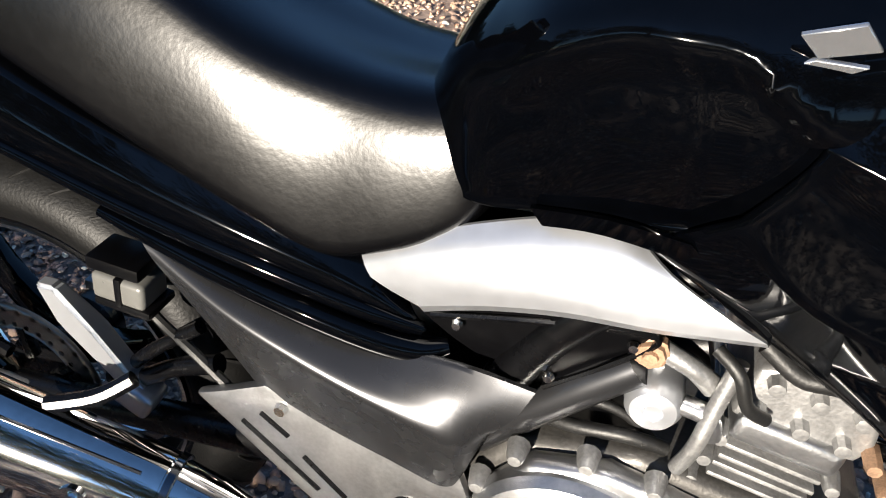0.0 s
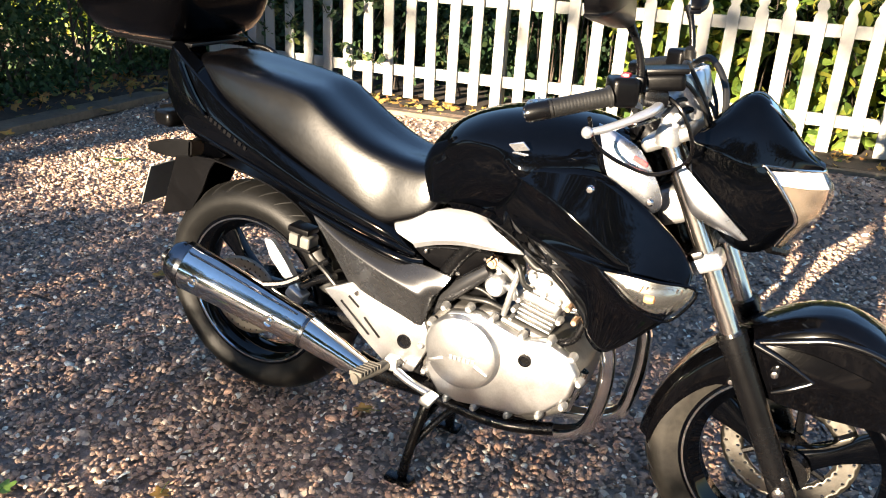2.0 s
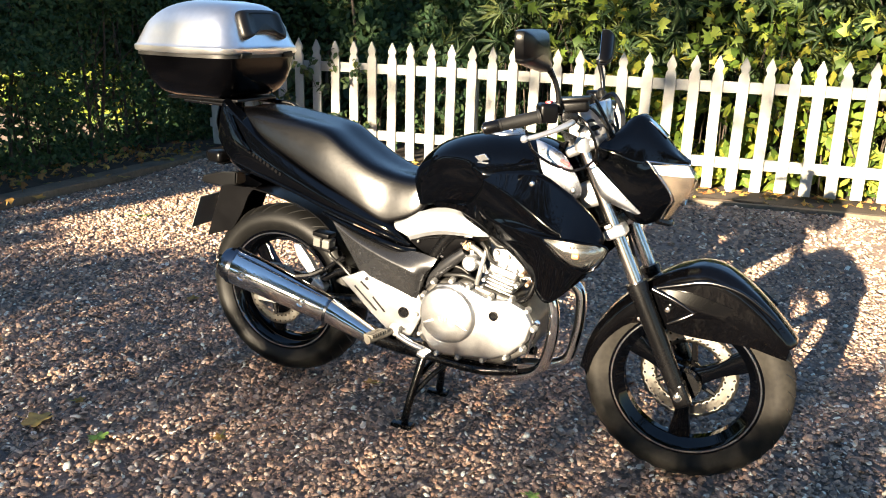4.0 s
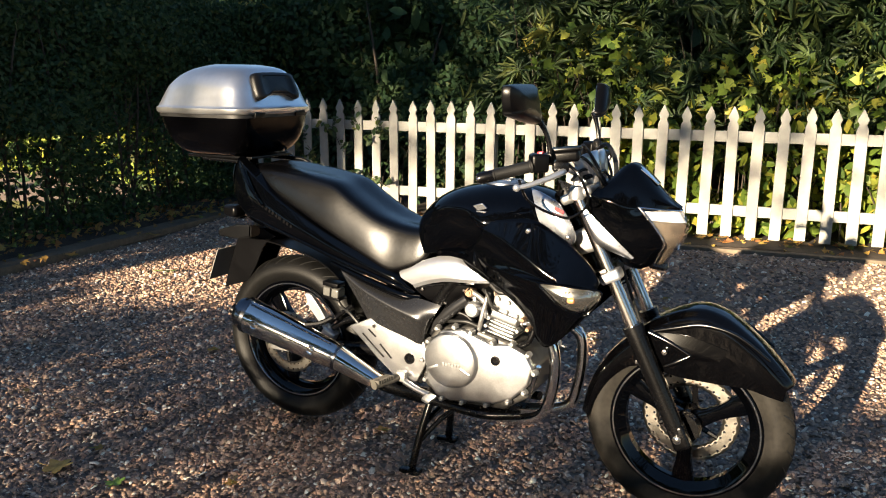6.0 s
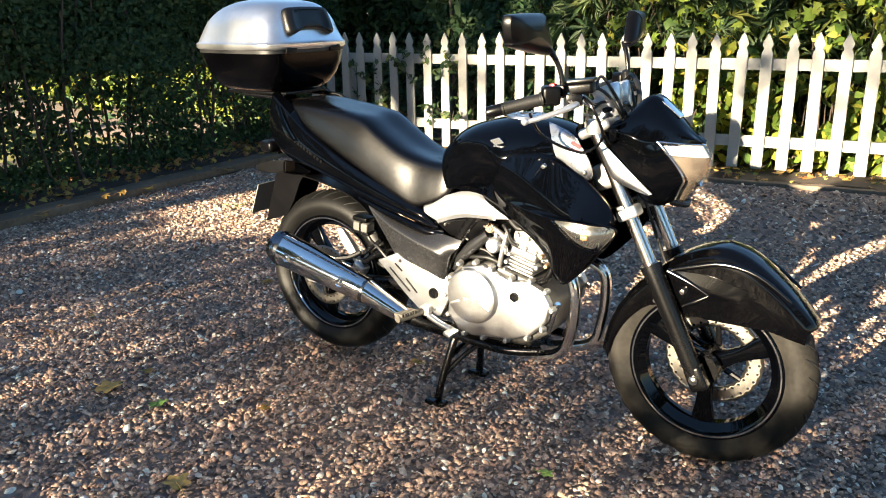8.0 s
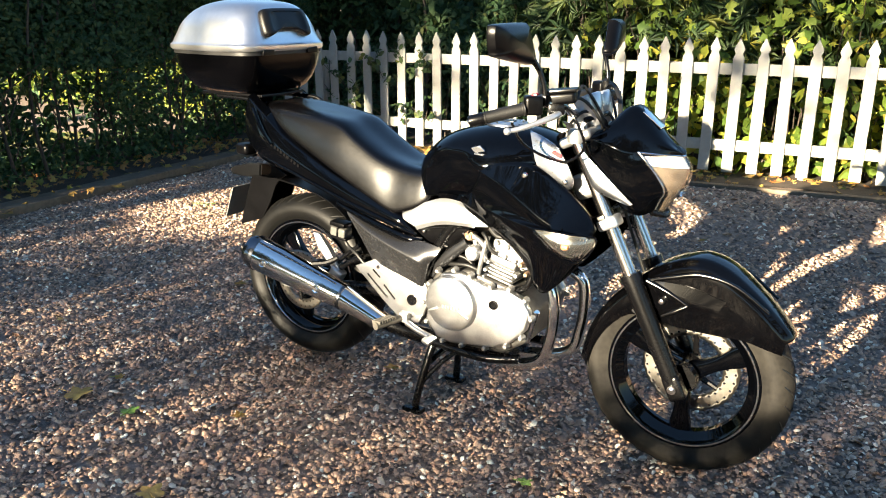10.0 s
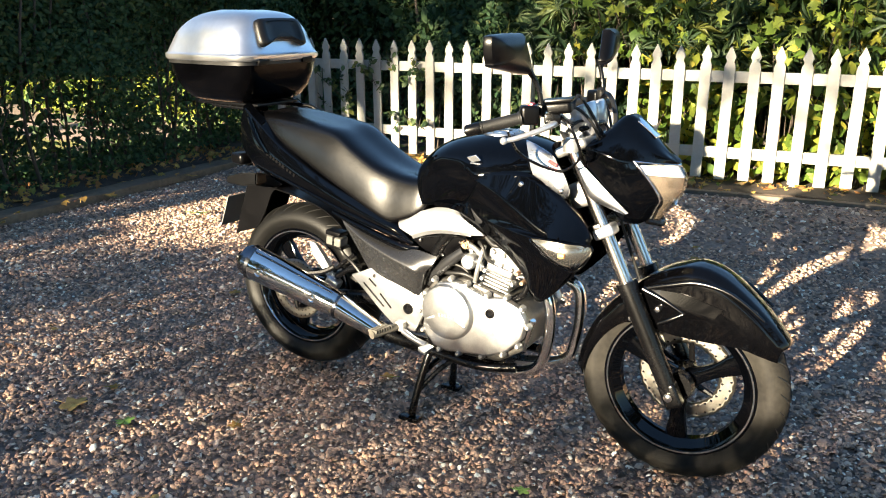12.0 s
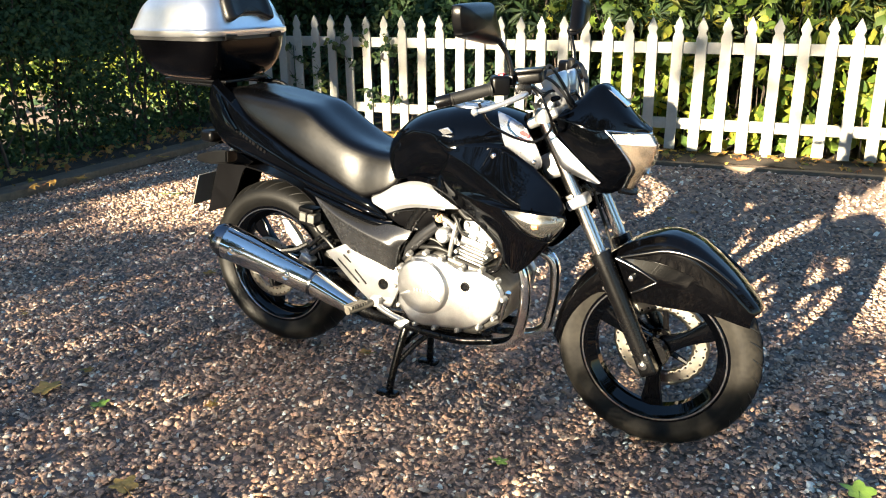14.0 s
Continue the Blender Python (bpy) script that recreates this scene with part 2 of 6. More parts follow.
        rings.append([q + rs[i] * (math.cos(a) * side + math.sin(a) * up) for a in (2 * math.pi * k / n for k in range(n))])
    return loft(rings, bm)


def revolve(profile, centre=(0, 0, 0), axis="y", n=40, bm=None, closed=False):
    """Turns (radius, along) pairs about an axis through centre."""
    c = Vector(centre)
    rings = []
    for k in range(n):
        a = 2 * math.pi * k / n
        ring = []
        for r, h in profile:
            u, v = r * math.cos(a), r * math.sin(a)
            ring.append(c + Vector({"y": (u, h, v), "x": (h, u, v), "z": (u, v, h)}[axis]))
        rings.append(ring)
    rings.append(rings[0])
    bm = bm or bmesh.new()
    vs = [[bm.verts.new(q) for q in r] for r in rings[:-1]]
    m = len(profile)
    for k in range(n):
        a, b = vs[k], vs[(k + 1) % n]
        for i in range(m if closed else m - 1):
            j = (i + 1) % m
            bm.faces.new((a[i], a[j], b[j], b[i]))
    if not closed:
        for i in (0, m - 1):
            if profile[i][0] > 1e-6:
                bm.faces.new([v[i] for v in vs])
    bmesh.ops.remove_doubles(bm, verts=bm.verts[:], dist=1e-5)
    return bm


def prism(outline, y0, y1, bevel=0.004, bm=None, segs=2):
    """An outline in x, z drawn out between y0 and y1, with rounded edges."""
    b2 = bmesh.new()
    a = [b2.verts.new((x, y0, z)) for x, z in outline]
    c = [b2.verts.new((x, y1, z)) for x, z in outline]
    n = len(a)
    b2.faces.new(a)
    b2.faces.new(c[::-1])
    for i in range(n):
        j = (i + 1) % n
        b2.faces.new((a[j], a[i], c[i], c[j]))
    bmesh.ops.recalc_face_normals(b2, faces=b2.faces[:])
    if bevel:
        bmesh.ops.bevel(b2, geom=b2.edges[:], offset=bevel, segments=segs, affect="EDGES", profile=0.6)
    return merge(bm, b2)


def merge(bm, b2):
    if bm is None:
        return b2
    me = bpy.data.meshes.new("tmp")
    b2.to_mesh(me)
    b2.free()
    bm.from_mesh(me)
    bpy.data.meshes.remove(me)
    return bm


def box(size, m=Matrix(), bevel=0.004, bm=None, segs=2):
    b2 = bmesh.new()
    bmesh.ops.create_cube(b2, size=1)
    bmesh.ops.scale(b2, vec=size, verts=b2.verts[:])
    if bevel:
        bmesh.ops.bevel(b2, geom=b2.edges[:], offset=bevel, segments=segs, affect="EDGES", profile=0.6)
    bmesh.ops.transform(b2, matrix=m, verts=b2.verts[:])
    return merge(bm, b2)


def rod(a, b, r, n=12, r2=None, bm=None):
    return tube([a, b], [r, r if r2 is None else r2], n, bm=bm, smooth=False)


def patch(rows, thick, per=4, bm=None, inward=(0, 1, 0), crease=()):
    """A curved panel through rows of points, with thickness towards inward. Rows named in crease keep a sharp fold."""
    rows = [spline(r, per) for r in rows]
    cols = []
    for i in range(len(rows[0])):
        line = [r[i] for r in rows]
        cuts = [0, *sorted(crease), len(line) - 1]
        out = []
        for a, b in zip(cuts, cuts[1:]):
            if b > a:
                seg = spline(line[a:b + 1], per)
                out += seg if not out else seg[1:]
        cols.append(out)
    bm = bm or bmesh.new()
    inn = Vector(inward).normalized() * thick
    top = [[bm.verts.new(q) for q in c] for c in cols]
    bot = [[bm.verts.new(q + inn) for q in c] for c in cols]
    m, n = len(top), len(top[0])
    for i in range(m - 1):
        for j in range(n - 1):
            bm.faces.new((top[i][j], top[i + 1][j], top[i + 1][j + 1], top[i][j + 1]))
            bm.faces.new((bot[i][j], bot[i][j + 1], bot[i + 1][j + 1], bot[i + 1][j]))
    for i in range(m - 1):
        for j in (0, n - 1):
            bm.faces.new((top[i][j], bot[i][j], bot[i + 1][j], top[i + 1][j]))
    for j in range(n - 1):
        for i in (0, m - 1):
            bm.faces.new((top[i][j], top[i][j + 1], bot[i][j + 1], bot[i][j]))
    return bm


def raw(name, verts, faces, mat, parent=None, label="", smooth=True):
    """A large joined mesh straight from arrays; faces all have equally many corners."""
    me = bpy.data.meshes.new(name)
    verts, faces = np.asarray(verts, np.float32), np.asarray(faces, np.int32)
    k = faces.shape[1]
    me.vertices.add(len(verts))
    me.vertices.foreach_set("co", verts.ravel())
    me.loops.add(faces.size)
    me.loops.foreach_set("vertex_index", faces.ravel())
    me.polygons.add(len(faces))
    me.polygons.foreach_set("loop_start", np.arange(0, faces.size, k, dtype=np.int32))
    me.polygons.foreach_set("use_smooth", np.full(len(faces), smooth))
    me.update(calc_edges=True)
    me.materials.append(mat)
    ob = new(name, me)
    if parent:
        ob.parent = parent
    return tagged(ob, label)


def thing(name, label, category, at=(0, 0, 0), group=""):
    ob = new(name)
    ob.location = at
    ob.empty_display_size = 0.1
    bpy.context.view_layer.update()
    return tagged(ob, label, category, group)


# ---- ground and borders ----
def ground_height(x, y):
    """Flat drive that rises a little towards the fence."""
    t = np.clip((np.asarray(y) - 2.4) / 1.7, 0, 1)
    return 0.06 * t * t * (3 - 2 * t) - 0.012


FENCE_Y0, FENCE_SLOPE = 4.16, 0.105


def fence_y(x):
    return FENCE_Y0 + FENCE_SLOPE * x


def hedge_x(y):
    return -3.30 - 0.075 * y


def make_ground():
    xs = np.unique(np.concatenate([np.linspace(-400, -8, 8), np.linspace(-8, 6, 141), np.linspace(6, 400, 8)]))
    ys = np.unique(np.concatenate([np.linspace(-400, -6, 8), np.linspace(-6, 7, 131), np.linspace(7, 400, 8)]))
    X, Y = np.meshgrid(xs, ys)
    rng = np.random.default_rng(3)
    Z = ground_height(X, Y) - 0.012 + 0.003 * rng.standard_normal(X.shape)
    v = np.stack([X, Y, Z], -1).reshape(-1, 3)
    n = len(xs)
    i, j = np.meshgrid(np.arange(len(xs) - 1), np.arange(len(ys) - 1))
    a = (j * n + i).ravel()
    ob = raw("ground", v, np.stack([a, a + 1, a + n + 1, a + n], 1), GRIT)
    tagged(ob, "bed of fine grey-brown grit under the gravel drive", "ground", kind="structure")


make_ground()


def edging(name, a, b, width, height, label):
    d = Vector(b) - Vector(a)
    bm = bmesh.new()
    m = Matrix.Translation((Vector(a) + Vector(b)) / 2) @ d.to_track_quat("X", "Z").to_matrix().to_4x4()
    box((d.length, width, height), m, 0.008, bm)
    return tagged(part(name, bm, TIMBER), label, "edging", kind="structure")


edging("trim_fence_edging", (-3.6, fence_y(-3.6) - 0.32, 0.03), (5.0, fence_y(5.0) - 0.32, 0.045), 0.06, 0.05, "weathered timber board edging the gravel below the fence")
edging("trim_hedge_edging", (hedge_x(-4) + 0.05, -4, 0.0), (hedge_x(3.9) + 0.05, 3.9, 0.02), 0.2, 0.06, "low dark timber edging along the hedge")


def bed(name, pts, z, label):
    bm = bmesh.new()
    rng = random.Random(5)
    f = bm.faces.new([bm.verts.new((x, y, z)) for x, y in pts])
    bmesh.ops.subdivide_edges(bm, edges=bm.edges[:], cuts=12, use_grid_fill=True)
    for v in bm.verts:
        v.co.z += rng.uniform(-0.012, 0.02)
    return tagged(part(name, bm, SOIL, smooth=180), label, "soil", kind="structure")


bed("ground_fence_bed", [(-4.5, fence_y(-4.5) - 0.26), (6, fence_y(6) - 0.26), (6, 8), (-4.5, 8)], 0.055, "dark soil bed behind the timber edging under the fence")
bed("ground_hedge_bed", [(hedge_x(-4) - 0.04, -4), (hedge_x(4) - 0.04, 4), (-5.6, 4), (-5.3, -4)], 0.012, "dark soil under the hedge")
bm = bmesh.new()
bm.faces.new([bm.verts.new(q) for q in ((-60, -6, 0.0), (-5.0, -6, 0.0), (-5.2, 30, 0.0), (-60, 30, 0.0))])
tagged(part("ground_lawn", bm, LAWN), "rough grass beyond the hedge", "lawn", kind="structure")


# ---- picket fence ----
def make_fence():
    top, low = 1.115, 0.10
    yaw = math.atan(FENCE_SLOPE)
    fence = thing("picket_fence", "white painted wooden picket fence with spear-pointed tops", "fence", (0, fence_y(0), 0))
    h = top - low
    half = [(0.041, 0), (0.041, h - 0.155), (0.036, h - 0.135), (0.027, h - 0.118), (0.027, h - 0.108), (0.038, h - 0.085), (0.037, h - 0.072), (0.003, h)]
    outline = half + [(-x, z) for x, z in half[::-1]]
    bm = prism(outline, -0.010, 0.010, 0.0025, segs=1)
    first = part("picket", bm, WHITE, smooth=30)
    me = first.data
    bpy.data.objects.remove(first)
    rng = random.Random(2)
    step = 0.1795 * math.cos(yaw)
    for k in range(-22, 27):
        x = 0.43 + k * step
        m = pose(x, FENCE_SLOPE * x - 0.012, low + rng.uniform(-0.006, 0.006), rng.uniform(-0.5, 0.5), rng.uniform(-0.7, 0.7), math.degrees(yaw))
        share("picket", me, fence, m)
    x0, x1 = 0.43 - 22.5 * step, 0.43 + 26.5 * step
    for z in (0.885, 0.305):
        a, b = Vector((x0, FENCE_SLOPE * x0 + 0.018, z)), Vector((x1, FENCE_SLOPE * x1 + 0.018, z))
        bm = box(((b - a).length, 0.032, 0.085), Matrix.Translation((a + b) / 2) @ pose(0, 0, 0, 0, 0, math.degrees(yaw)), 0.004)
        bmesh.ops.translate(bm, vec=(0, fence_y(0), 0), verts=bm.verts[:])
        part("rail", bm, WHITE, fence)
    for k in (-20, -8, 4, 16):
        x = 0.43 + k * step
        bm = box((0.070, 0.070, 0.92), Matrix.Translation((x, fence_y(x) + 0.070, 0.46)) @ pose(0, 0, 0, 0, 0, math.degrees(yaw)), 0.005)
        part("post", bm, WHITE, fence)


make_fence()


# ---- motorcycle, standing on its centre stand; x points ahead, -y is its right side ----
bike = thing("motorcycle", "black roadster motorcycle with silver panels on its centre stand", "motorcycle", (0.56, 0, 0))
FRONT, REAR = Vector((1.43, 0, 0.306)), Vector((0.018, 0, 0.362))


def drilled_ring(c, y, r0, r1, thick, n, bm=None, rows=2):
    """A brake disc drilled with rows of holes."""
    bm = bm or bmesh.new()
    for side in (-1, 1):
        for k in range(n):
            for row in range(rows):
                ra, rb = r0 + (r1 - r0) * row / rows, r0 + (r1 - r0) * (row + 1) / rows
                off = 0.5 * (row % 2)
                a0, a1 = (k + off) * 2 * math.pi / n, (k + 1 + off) * 2 * math.pi / n
                am, rm, hr = (a0 + a1) / 2, (ra + rb) / 2, min(0.0042, (rb - ra) * 0.3)
                P = lambda r, a: Vector((c.x + r * math.cos(a), y + side * thick / 2, c.z + r * math.sin(a)))
                outer = [P(ra, a0), P(ra, am), P(ra, a1), P(rm, a1), P(rb, a1), P(rb, am), P(rb, a0), P(rm, a0)]
                mid = P(rm, am)
                inner = [mid + (q - mid).normalized() * hr for q in outer]
                vo, vi = [bm.verts.new(q) for q in outer], [bm.verts.new(q) for q in inner]
                for i in range(8):
                    j = (i + 1) % 8
                    bm.faces.new((vo[i], vo[j], vi[j], vi[i]))
    for r in (r0, r1):
        revolve([(r, y - thick / 2), (r, y + thick / 2), (r + 0.0004, y)], (c.x, 0, c.z), "y", 60, bm, True)
    return bm


def wheel(name, c, R, w, rim_r, spoke_at, disc_y, disc_r, hub_w):
    label = "black three-spoke cast wheel with " + ("sunlit dusty grey" if c.x > 1 else "worn, shade-darkened black") + " tyre"
    holder = new(name)
    holder.parent, holder.matrix_parent_inverse = bike, bike.matrix_world.inverted()
    holder.location = c
    bpy.context.view_layer.update()
    tagged(holder, label)
    prof = []
    depth = R - rim_r
    for k in range(15):
        a = -math.pi * 0.56 + 2 * math.pi * 0.56 * k / 14
        prof.append((R - depth * 0.52 + depth * 0.52 * math.cos(a), w / 2 * math.sin(a) / math.sin(math.pi / 2)))
    prof += [(rim_r - 0.004, w * 0.30), (rim_r - 0.004, -w * 0.30)]
    part("tyre", revolve(prof, c, "y", 72, None, True), SUNLIT_DUSTY if c.x > 1 else TYRE, holder, "road tyre with grooved tread", smooth=60)
    # tread grooves
    bm = bmesh.new()
    for k in range(34):
        for s in (-1, 1):
            a0 = 2 * math.pi * (k + (0.25 if s > 0 else 0)) / 34
            pts = []
            for i in range(6):
                u = i / 5
                ang = s * (0.12 + 0.85 * u)
                rr = R - depth * 0.52 + (depth * 0.52 + 0.0008) * math.cos(ang)
                a = a0 + 0.16 * u
                pts.append((c.x + rr * math.cos(a), w / 2 * math.sin(ang) * 1.01, c.z + rr * math.sin(a)))
            tube(pts, [0.0012, 0.0026, 0.0012], 4, 1, bm)
    part("tread_groove", bm, RUBBER, holder, smooth=60)
    half = w * 0.36
    lip = [(rim_r + 0.012, -half), (rim_r + 0.012, -half + 0.006), (rim_r - 0.006, -half + 0.010), (rim_r - 0.020, -half * 0.4), (rim_r - 0.020, half * 0.4),
           (rim_r - 0.006, half - 0.010), (rim_r + 0.012, half - 0.006), (rim_r + 0.012, half), (rim_r - 0.002, half), (rim_r - 0.014, half * 0.75),
           (rim_r - 0.034, half * 0.35), (rim_r - 0.034, -half * 0.35), (rim_r - 0.014, -half * 0.75), (rim_r - 0.002, -half)]
    part("rim", revolve(lip, c, "y", 72, None, True), BLACK, holder, "gloss black cast rim", smooth=50)
    for s in (-1, 1):
        part("rim_stripe", revolve([(rim_r - 0.004, s * (half + 0.0025)), (rim_r + 0.0005, s * (half + 0.0025)), (rim_r + 0.0005, s * (half - 0.002)), (rim_r - 0.004, s * (half - 0.002))],
                                   c, "y", 72, None, True), BADGE, holder, "thin bright rim edge")
    part("hub", revolve([(0.03, -hub_w), (0.045, -hub_w), (0.05, -hub_w * 0.6), (0.038, -hub_w * 0.3), (0.038, hub_w * 0.3), (0.05, hub_w * 0.6), (0.045, hub_w), (0.03, hub_w)], c, "y", 32), SATIN, holder)
    for k in range(3):
        a = radians(spoke_at + 120 * k)
        rings = []
        for t in (i / 6 for i in range(7)):
            r = 0.030 + (rim_r - 0.030 - 0.030) * t
            hw, hh = 0.030 - 0.010 * math.sin(math.pi * min(1, t * 1.15)) + 0.004 * t, 0.020 - 0.005 * t
            cc = Vector((c.x + r * math.cos(a), 0, c.z + r * math.sin(a)))
            side = Vector((-math.sin(a), 0, math.cos(a)))
            ring = []
            for q in range(12):
                an = 2 * math.pi * q / 12
                cu, cv = math.cos(an), math.sin(an)
                ring.append(cc + side * hw * math.copysign(abs(cu) ** 0.6, cu) + Vector((0, 1, 0)) * hh * math.copysign(abs(cv) ** 0.6, cv))
            rings.append(ring)
        part("spoke", loft(rings), BLACK, holder)
    if disc_r:
        part("brake_disc", drilled_ring(c, disc_y, disc_r * 0.66, disc_r, 0.004, 30), STEEL, holder, "drilled steel brake disc, lightly rusted", smooth=20)
        for k in range(6):
            a = math.pi * k / 3 + 0.2
            part("disc_carrier_arm", rod(c + Vector((0.04 * math.cos(a), disc_y + 0.002, 0.04 * math.sin(a))), c + Vector((disc_r * 0.7 * math.cos(a + 0.25), disc_y + 0.002, disc_r * 0.7 * math.sin(a + 0.25))), 0.010, 8, 0.008), SATIN, holder)
    return holder


wheel("front_wheel", FRONT, 0.304, 0.112, 0.216, 30, 0.060, 0.146, 0.055)
wheel("rear_wheel", REAR, 0.312, 0.142, 0.216, 10, -0.080, 0.115, 0.06)


def fork_x(z):
    return 1.10 + 0.49 * (0.967 - z)


def make_front():
    for s in (-1, 1):
        y = 0.098 * s
        a, b = (fork_x(1.0), y, 1.0), (fork_x(0.60), y, 0.60)
        part("fork_tube", rod(a, b, 0.0195, 20), FORK, bike, "polished fork tube")
        low = bmesh.new()
        tube([(fork_x(0.615), y, 0.615), (fork_x(0.595), y, 0.595)], [0.031, 0.031], 20, 1, low, False)
        tube([(fork_x(0.60), y, 0.60), (fork_x(0.34), y, 0.34), (fork_x(0.29), y, 0.29)], [0.0285, 0.0265, 0.022], 20, 1, low, False)
        box((0.05, 0.045, 0.075), Matrix.Translation((fork_x(0.305) + 0.004, y, 0.300)) @ pose(0, 0, 0, 0, -26, 0), 0.012, low, 3)
        part("fork_leg", low, SATIN, bike, "satin black lower fork leg")
        bm = revolve([(0, s * 0.006), (0.013, s * 0.006), (0.013, -s * 0.004)], (fork_x(0.302), y + s * 0.024, 0.300), "y", 8)
        revolve([(0.006, s * 0.010), (0.011, s * 0.007), (0.006, s * 0.004)], (fork_x(0.302), y + s * 0.024, 0.300), "y", 16, bm)
        part("axle_nut", bm, CHROME, bike)
        # fork clamps
        ring = bmesh.new()
        box((0.062, 0.058, 0.034), Matrix.Translation((fork_x(0.757), y, 0.757)) @ pose(0, 0, 0, 0, -26, 0), 0.010, ring, 3)
        rod((fork_x(0.757) - 0.045, y + s * 0.012, 0.752), (fork_x(0.757) - 0.02, y + s * 0.012, 0.755), 0.009, 10, bm=ring)
        part("lower_clamp", ring, SILVER, bike, "silver fork clamp")
        # side panel along the fork
        rows = [[(1.104, y + s * 0.014, 0.966), (1.150, y + s * 0.022, 0.926), (1.208, y + s * 0.022, 0.876), (1.268, y + s * 0.010, 0.819)],
                [(1.108, y + s * 0.018, 0.945), (1.142, y + s * 0.028, 0.900), (1.192, y + s * 0.028, 0.856), (1.262, y + s * 0.012, 0.816)],
                [(1.122, y + s * 0.016, 0.918), (1.146, y + s * 0.024, 0.872), (1.172, y + s * 0.024, 0.845), (1.254, y + s * 0.010, 0.814)]]
        part("fork_cover", patch(rows, 0.004, 4, inward=(0, -s, 0)), SATIN_SILVER, bike, "silver wedge-shaped cover beside the fork")
    bm = box((0.10, 0.22, 0.030), Matrix.Translation((fork_x(0.975) - 0.01, 0, 0.985)) @ pose(0, 0, 0, 0, -26, 0), 0.012, None, 3)
    for s in (-1, 1):
        revolve([(0.0, 0.020), (0.020, 0.018), (0.026, 0.0), (0.026, -0.02)], (fork_x(0.99), 0.098 * s, 0.995), "z", 20, bm)
    part("top_clamp", bm, ALLOY_DULL, bike, "dull alloy top fork clamp")
    part("steering_stop", box((0.060, 0.11, 0.075), Matrix.Translation((1.112, -0.035, 0.848)) @ pose(0, 0, 0, 0, -22, 0), 0.016, None, 3), ALLOY_DULL, bike, "dull alloy casting at the steering head")
    part("steering_head", rod((1.02, 0, 0.99), (1.15, 0, 0.72), 0.032, 20), SATIN, bike)
    bm = box((0.06, 0.25, 0.03), Matrix.Translation((fork_x(0.76) - 0.03, 0, 0.757)) @ pose(0, 0, 0, 0, -26, 0), 0.008)
    part("lower_yoke", bm, SATIN, bike)


make_front()


def make_handlebar():
    def bar_pt(s, k):
        return [(1.078, s * 0.045, 1.050), (1.076, s * 0.11, 1.058), (1.068, s * 0.18, 1.088), (1.042, s * 0.24, 1.094), (0.998, s * 0.295, 1.080), (0.912, s * 0.352, 1.056)][k]
    pts = [bar_pt(-1, k) for k in range(5, -1, -1)] + [bar_pt(1, k) for k in range(6)]
    part("handlebar", tube(pts, 0.011, 14, 5), CHROME, bike, "chromed handlebar")
    for s in (-1, 1):
        bm = box((0.045, 0.03, 0.075), Matrix.Translation((1.083, s * 0.045, 1.028)), 0.008, None, 3)
        part("bar_riser", bm, ALLOY, bike)
        a, b = Vector(bar_pt(s, 5)), Vector(bar_pt(s, 4))
        g0, g1 = a + (b - a) * 0.12, a + (b - a) * 1.18
        bm = tube([g0 + (g1 - g0) * k / 56 for k in range(57)], [0.0165 + 0.0004 * (k % 3 > 1) + 0.003 * (k > 53) for k in range(57)], 18, 1, None, False)
        part("grip", bm, RUBBER, bike, "ribbed black rubber grip")
        d = (b - a).normalized()
        tube_end = tube([a - d * 0.028, a - d * 0.022, a + d * 0.022], [0.013, 0.0165, 0.0165], 18, 1, None, False)
        part("bar_end", tube_end, SATIN, bike, "bar-end weight")
        part("bar_end_screw", tube([a - d * 0.031, a - d * 0.026], [0.006, 0.006], 10, 1, None, False), CHROME, bike)
        # switch gear
        c = Vector((1.025, s * 0.258, 1.092))
        bm = box((0.05, 0.055, 0.052), Matrix.Translation(c) @ pose(0, 0, 0, 0, 0, -s * 32), 0.012, None, 3)
        box((0.03, 0.03, 0.03), Matrix.Translation(c + Vector((0.02, -s * 0.02, 0.012))), 0.008, bm)
        part("switch_box", bm, PLASTIC, bike)
        # lever
        lv = tube([(1.088, s * 0.205, 1.072), (1.082, s * 0.25, 1.064), (1.055, s * 0.295, 1.050), (1.022, s * 0.335, 1.037), (1.004, s * 0.352, 1.033)], [0.010, 0.009, 0.0075, 0.007, 0.006], 10, 5)
        bmesh.ops.create_uvsphere(lv, u_segments=12, v_segments=8, radius=0.0105, matrix=Matrix.Translation((1.000, s * 0.356, 1.032)))
        part("brake_lever" if s < 0 else "clutch_lever", lv, SILVER, bike, "silver ball-ended lever")
        part("lever_bracket", box((0.045, 0.05, 0.03), Matrix.Translation((1.072, s * 0.210, 1.080)) @ pose(0, 0, 0, 0, 0, -s * 25), 0.008), SATIN, bike)
        # mirror
        st = [(1.050, s * 0.235, 1.09), (1.048, s * 0.238, 1.135), (1.038, s * 0.246, 1.175), (1.022, s * 0.262, 1.210)]
        part("mirror_stalk", tube(st, [0.0085, 0.007, 0.0065, 0.009], 12, 5), SATIN, bike, "black mirror stalk")
        part("stalk_boot", tube([st[0], (1.047, s * 0.22, 1.125)], [0.012, 0.010], 12, 1, None, False), RUBBER, bike)
        make_mirror(s, Vector((1.005, s * (0.378 if s < 0 else 0.352), 1.252)))
    part("kill_switch", box((0.016, 0.022, 0.014), Matrix.Translation((1.028, -0.250, 1.116)), 0.004), RED, bike, "red engine stop switch")
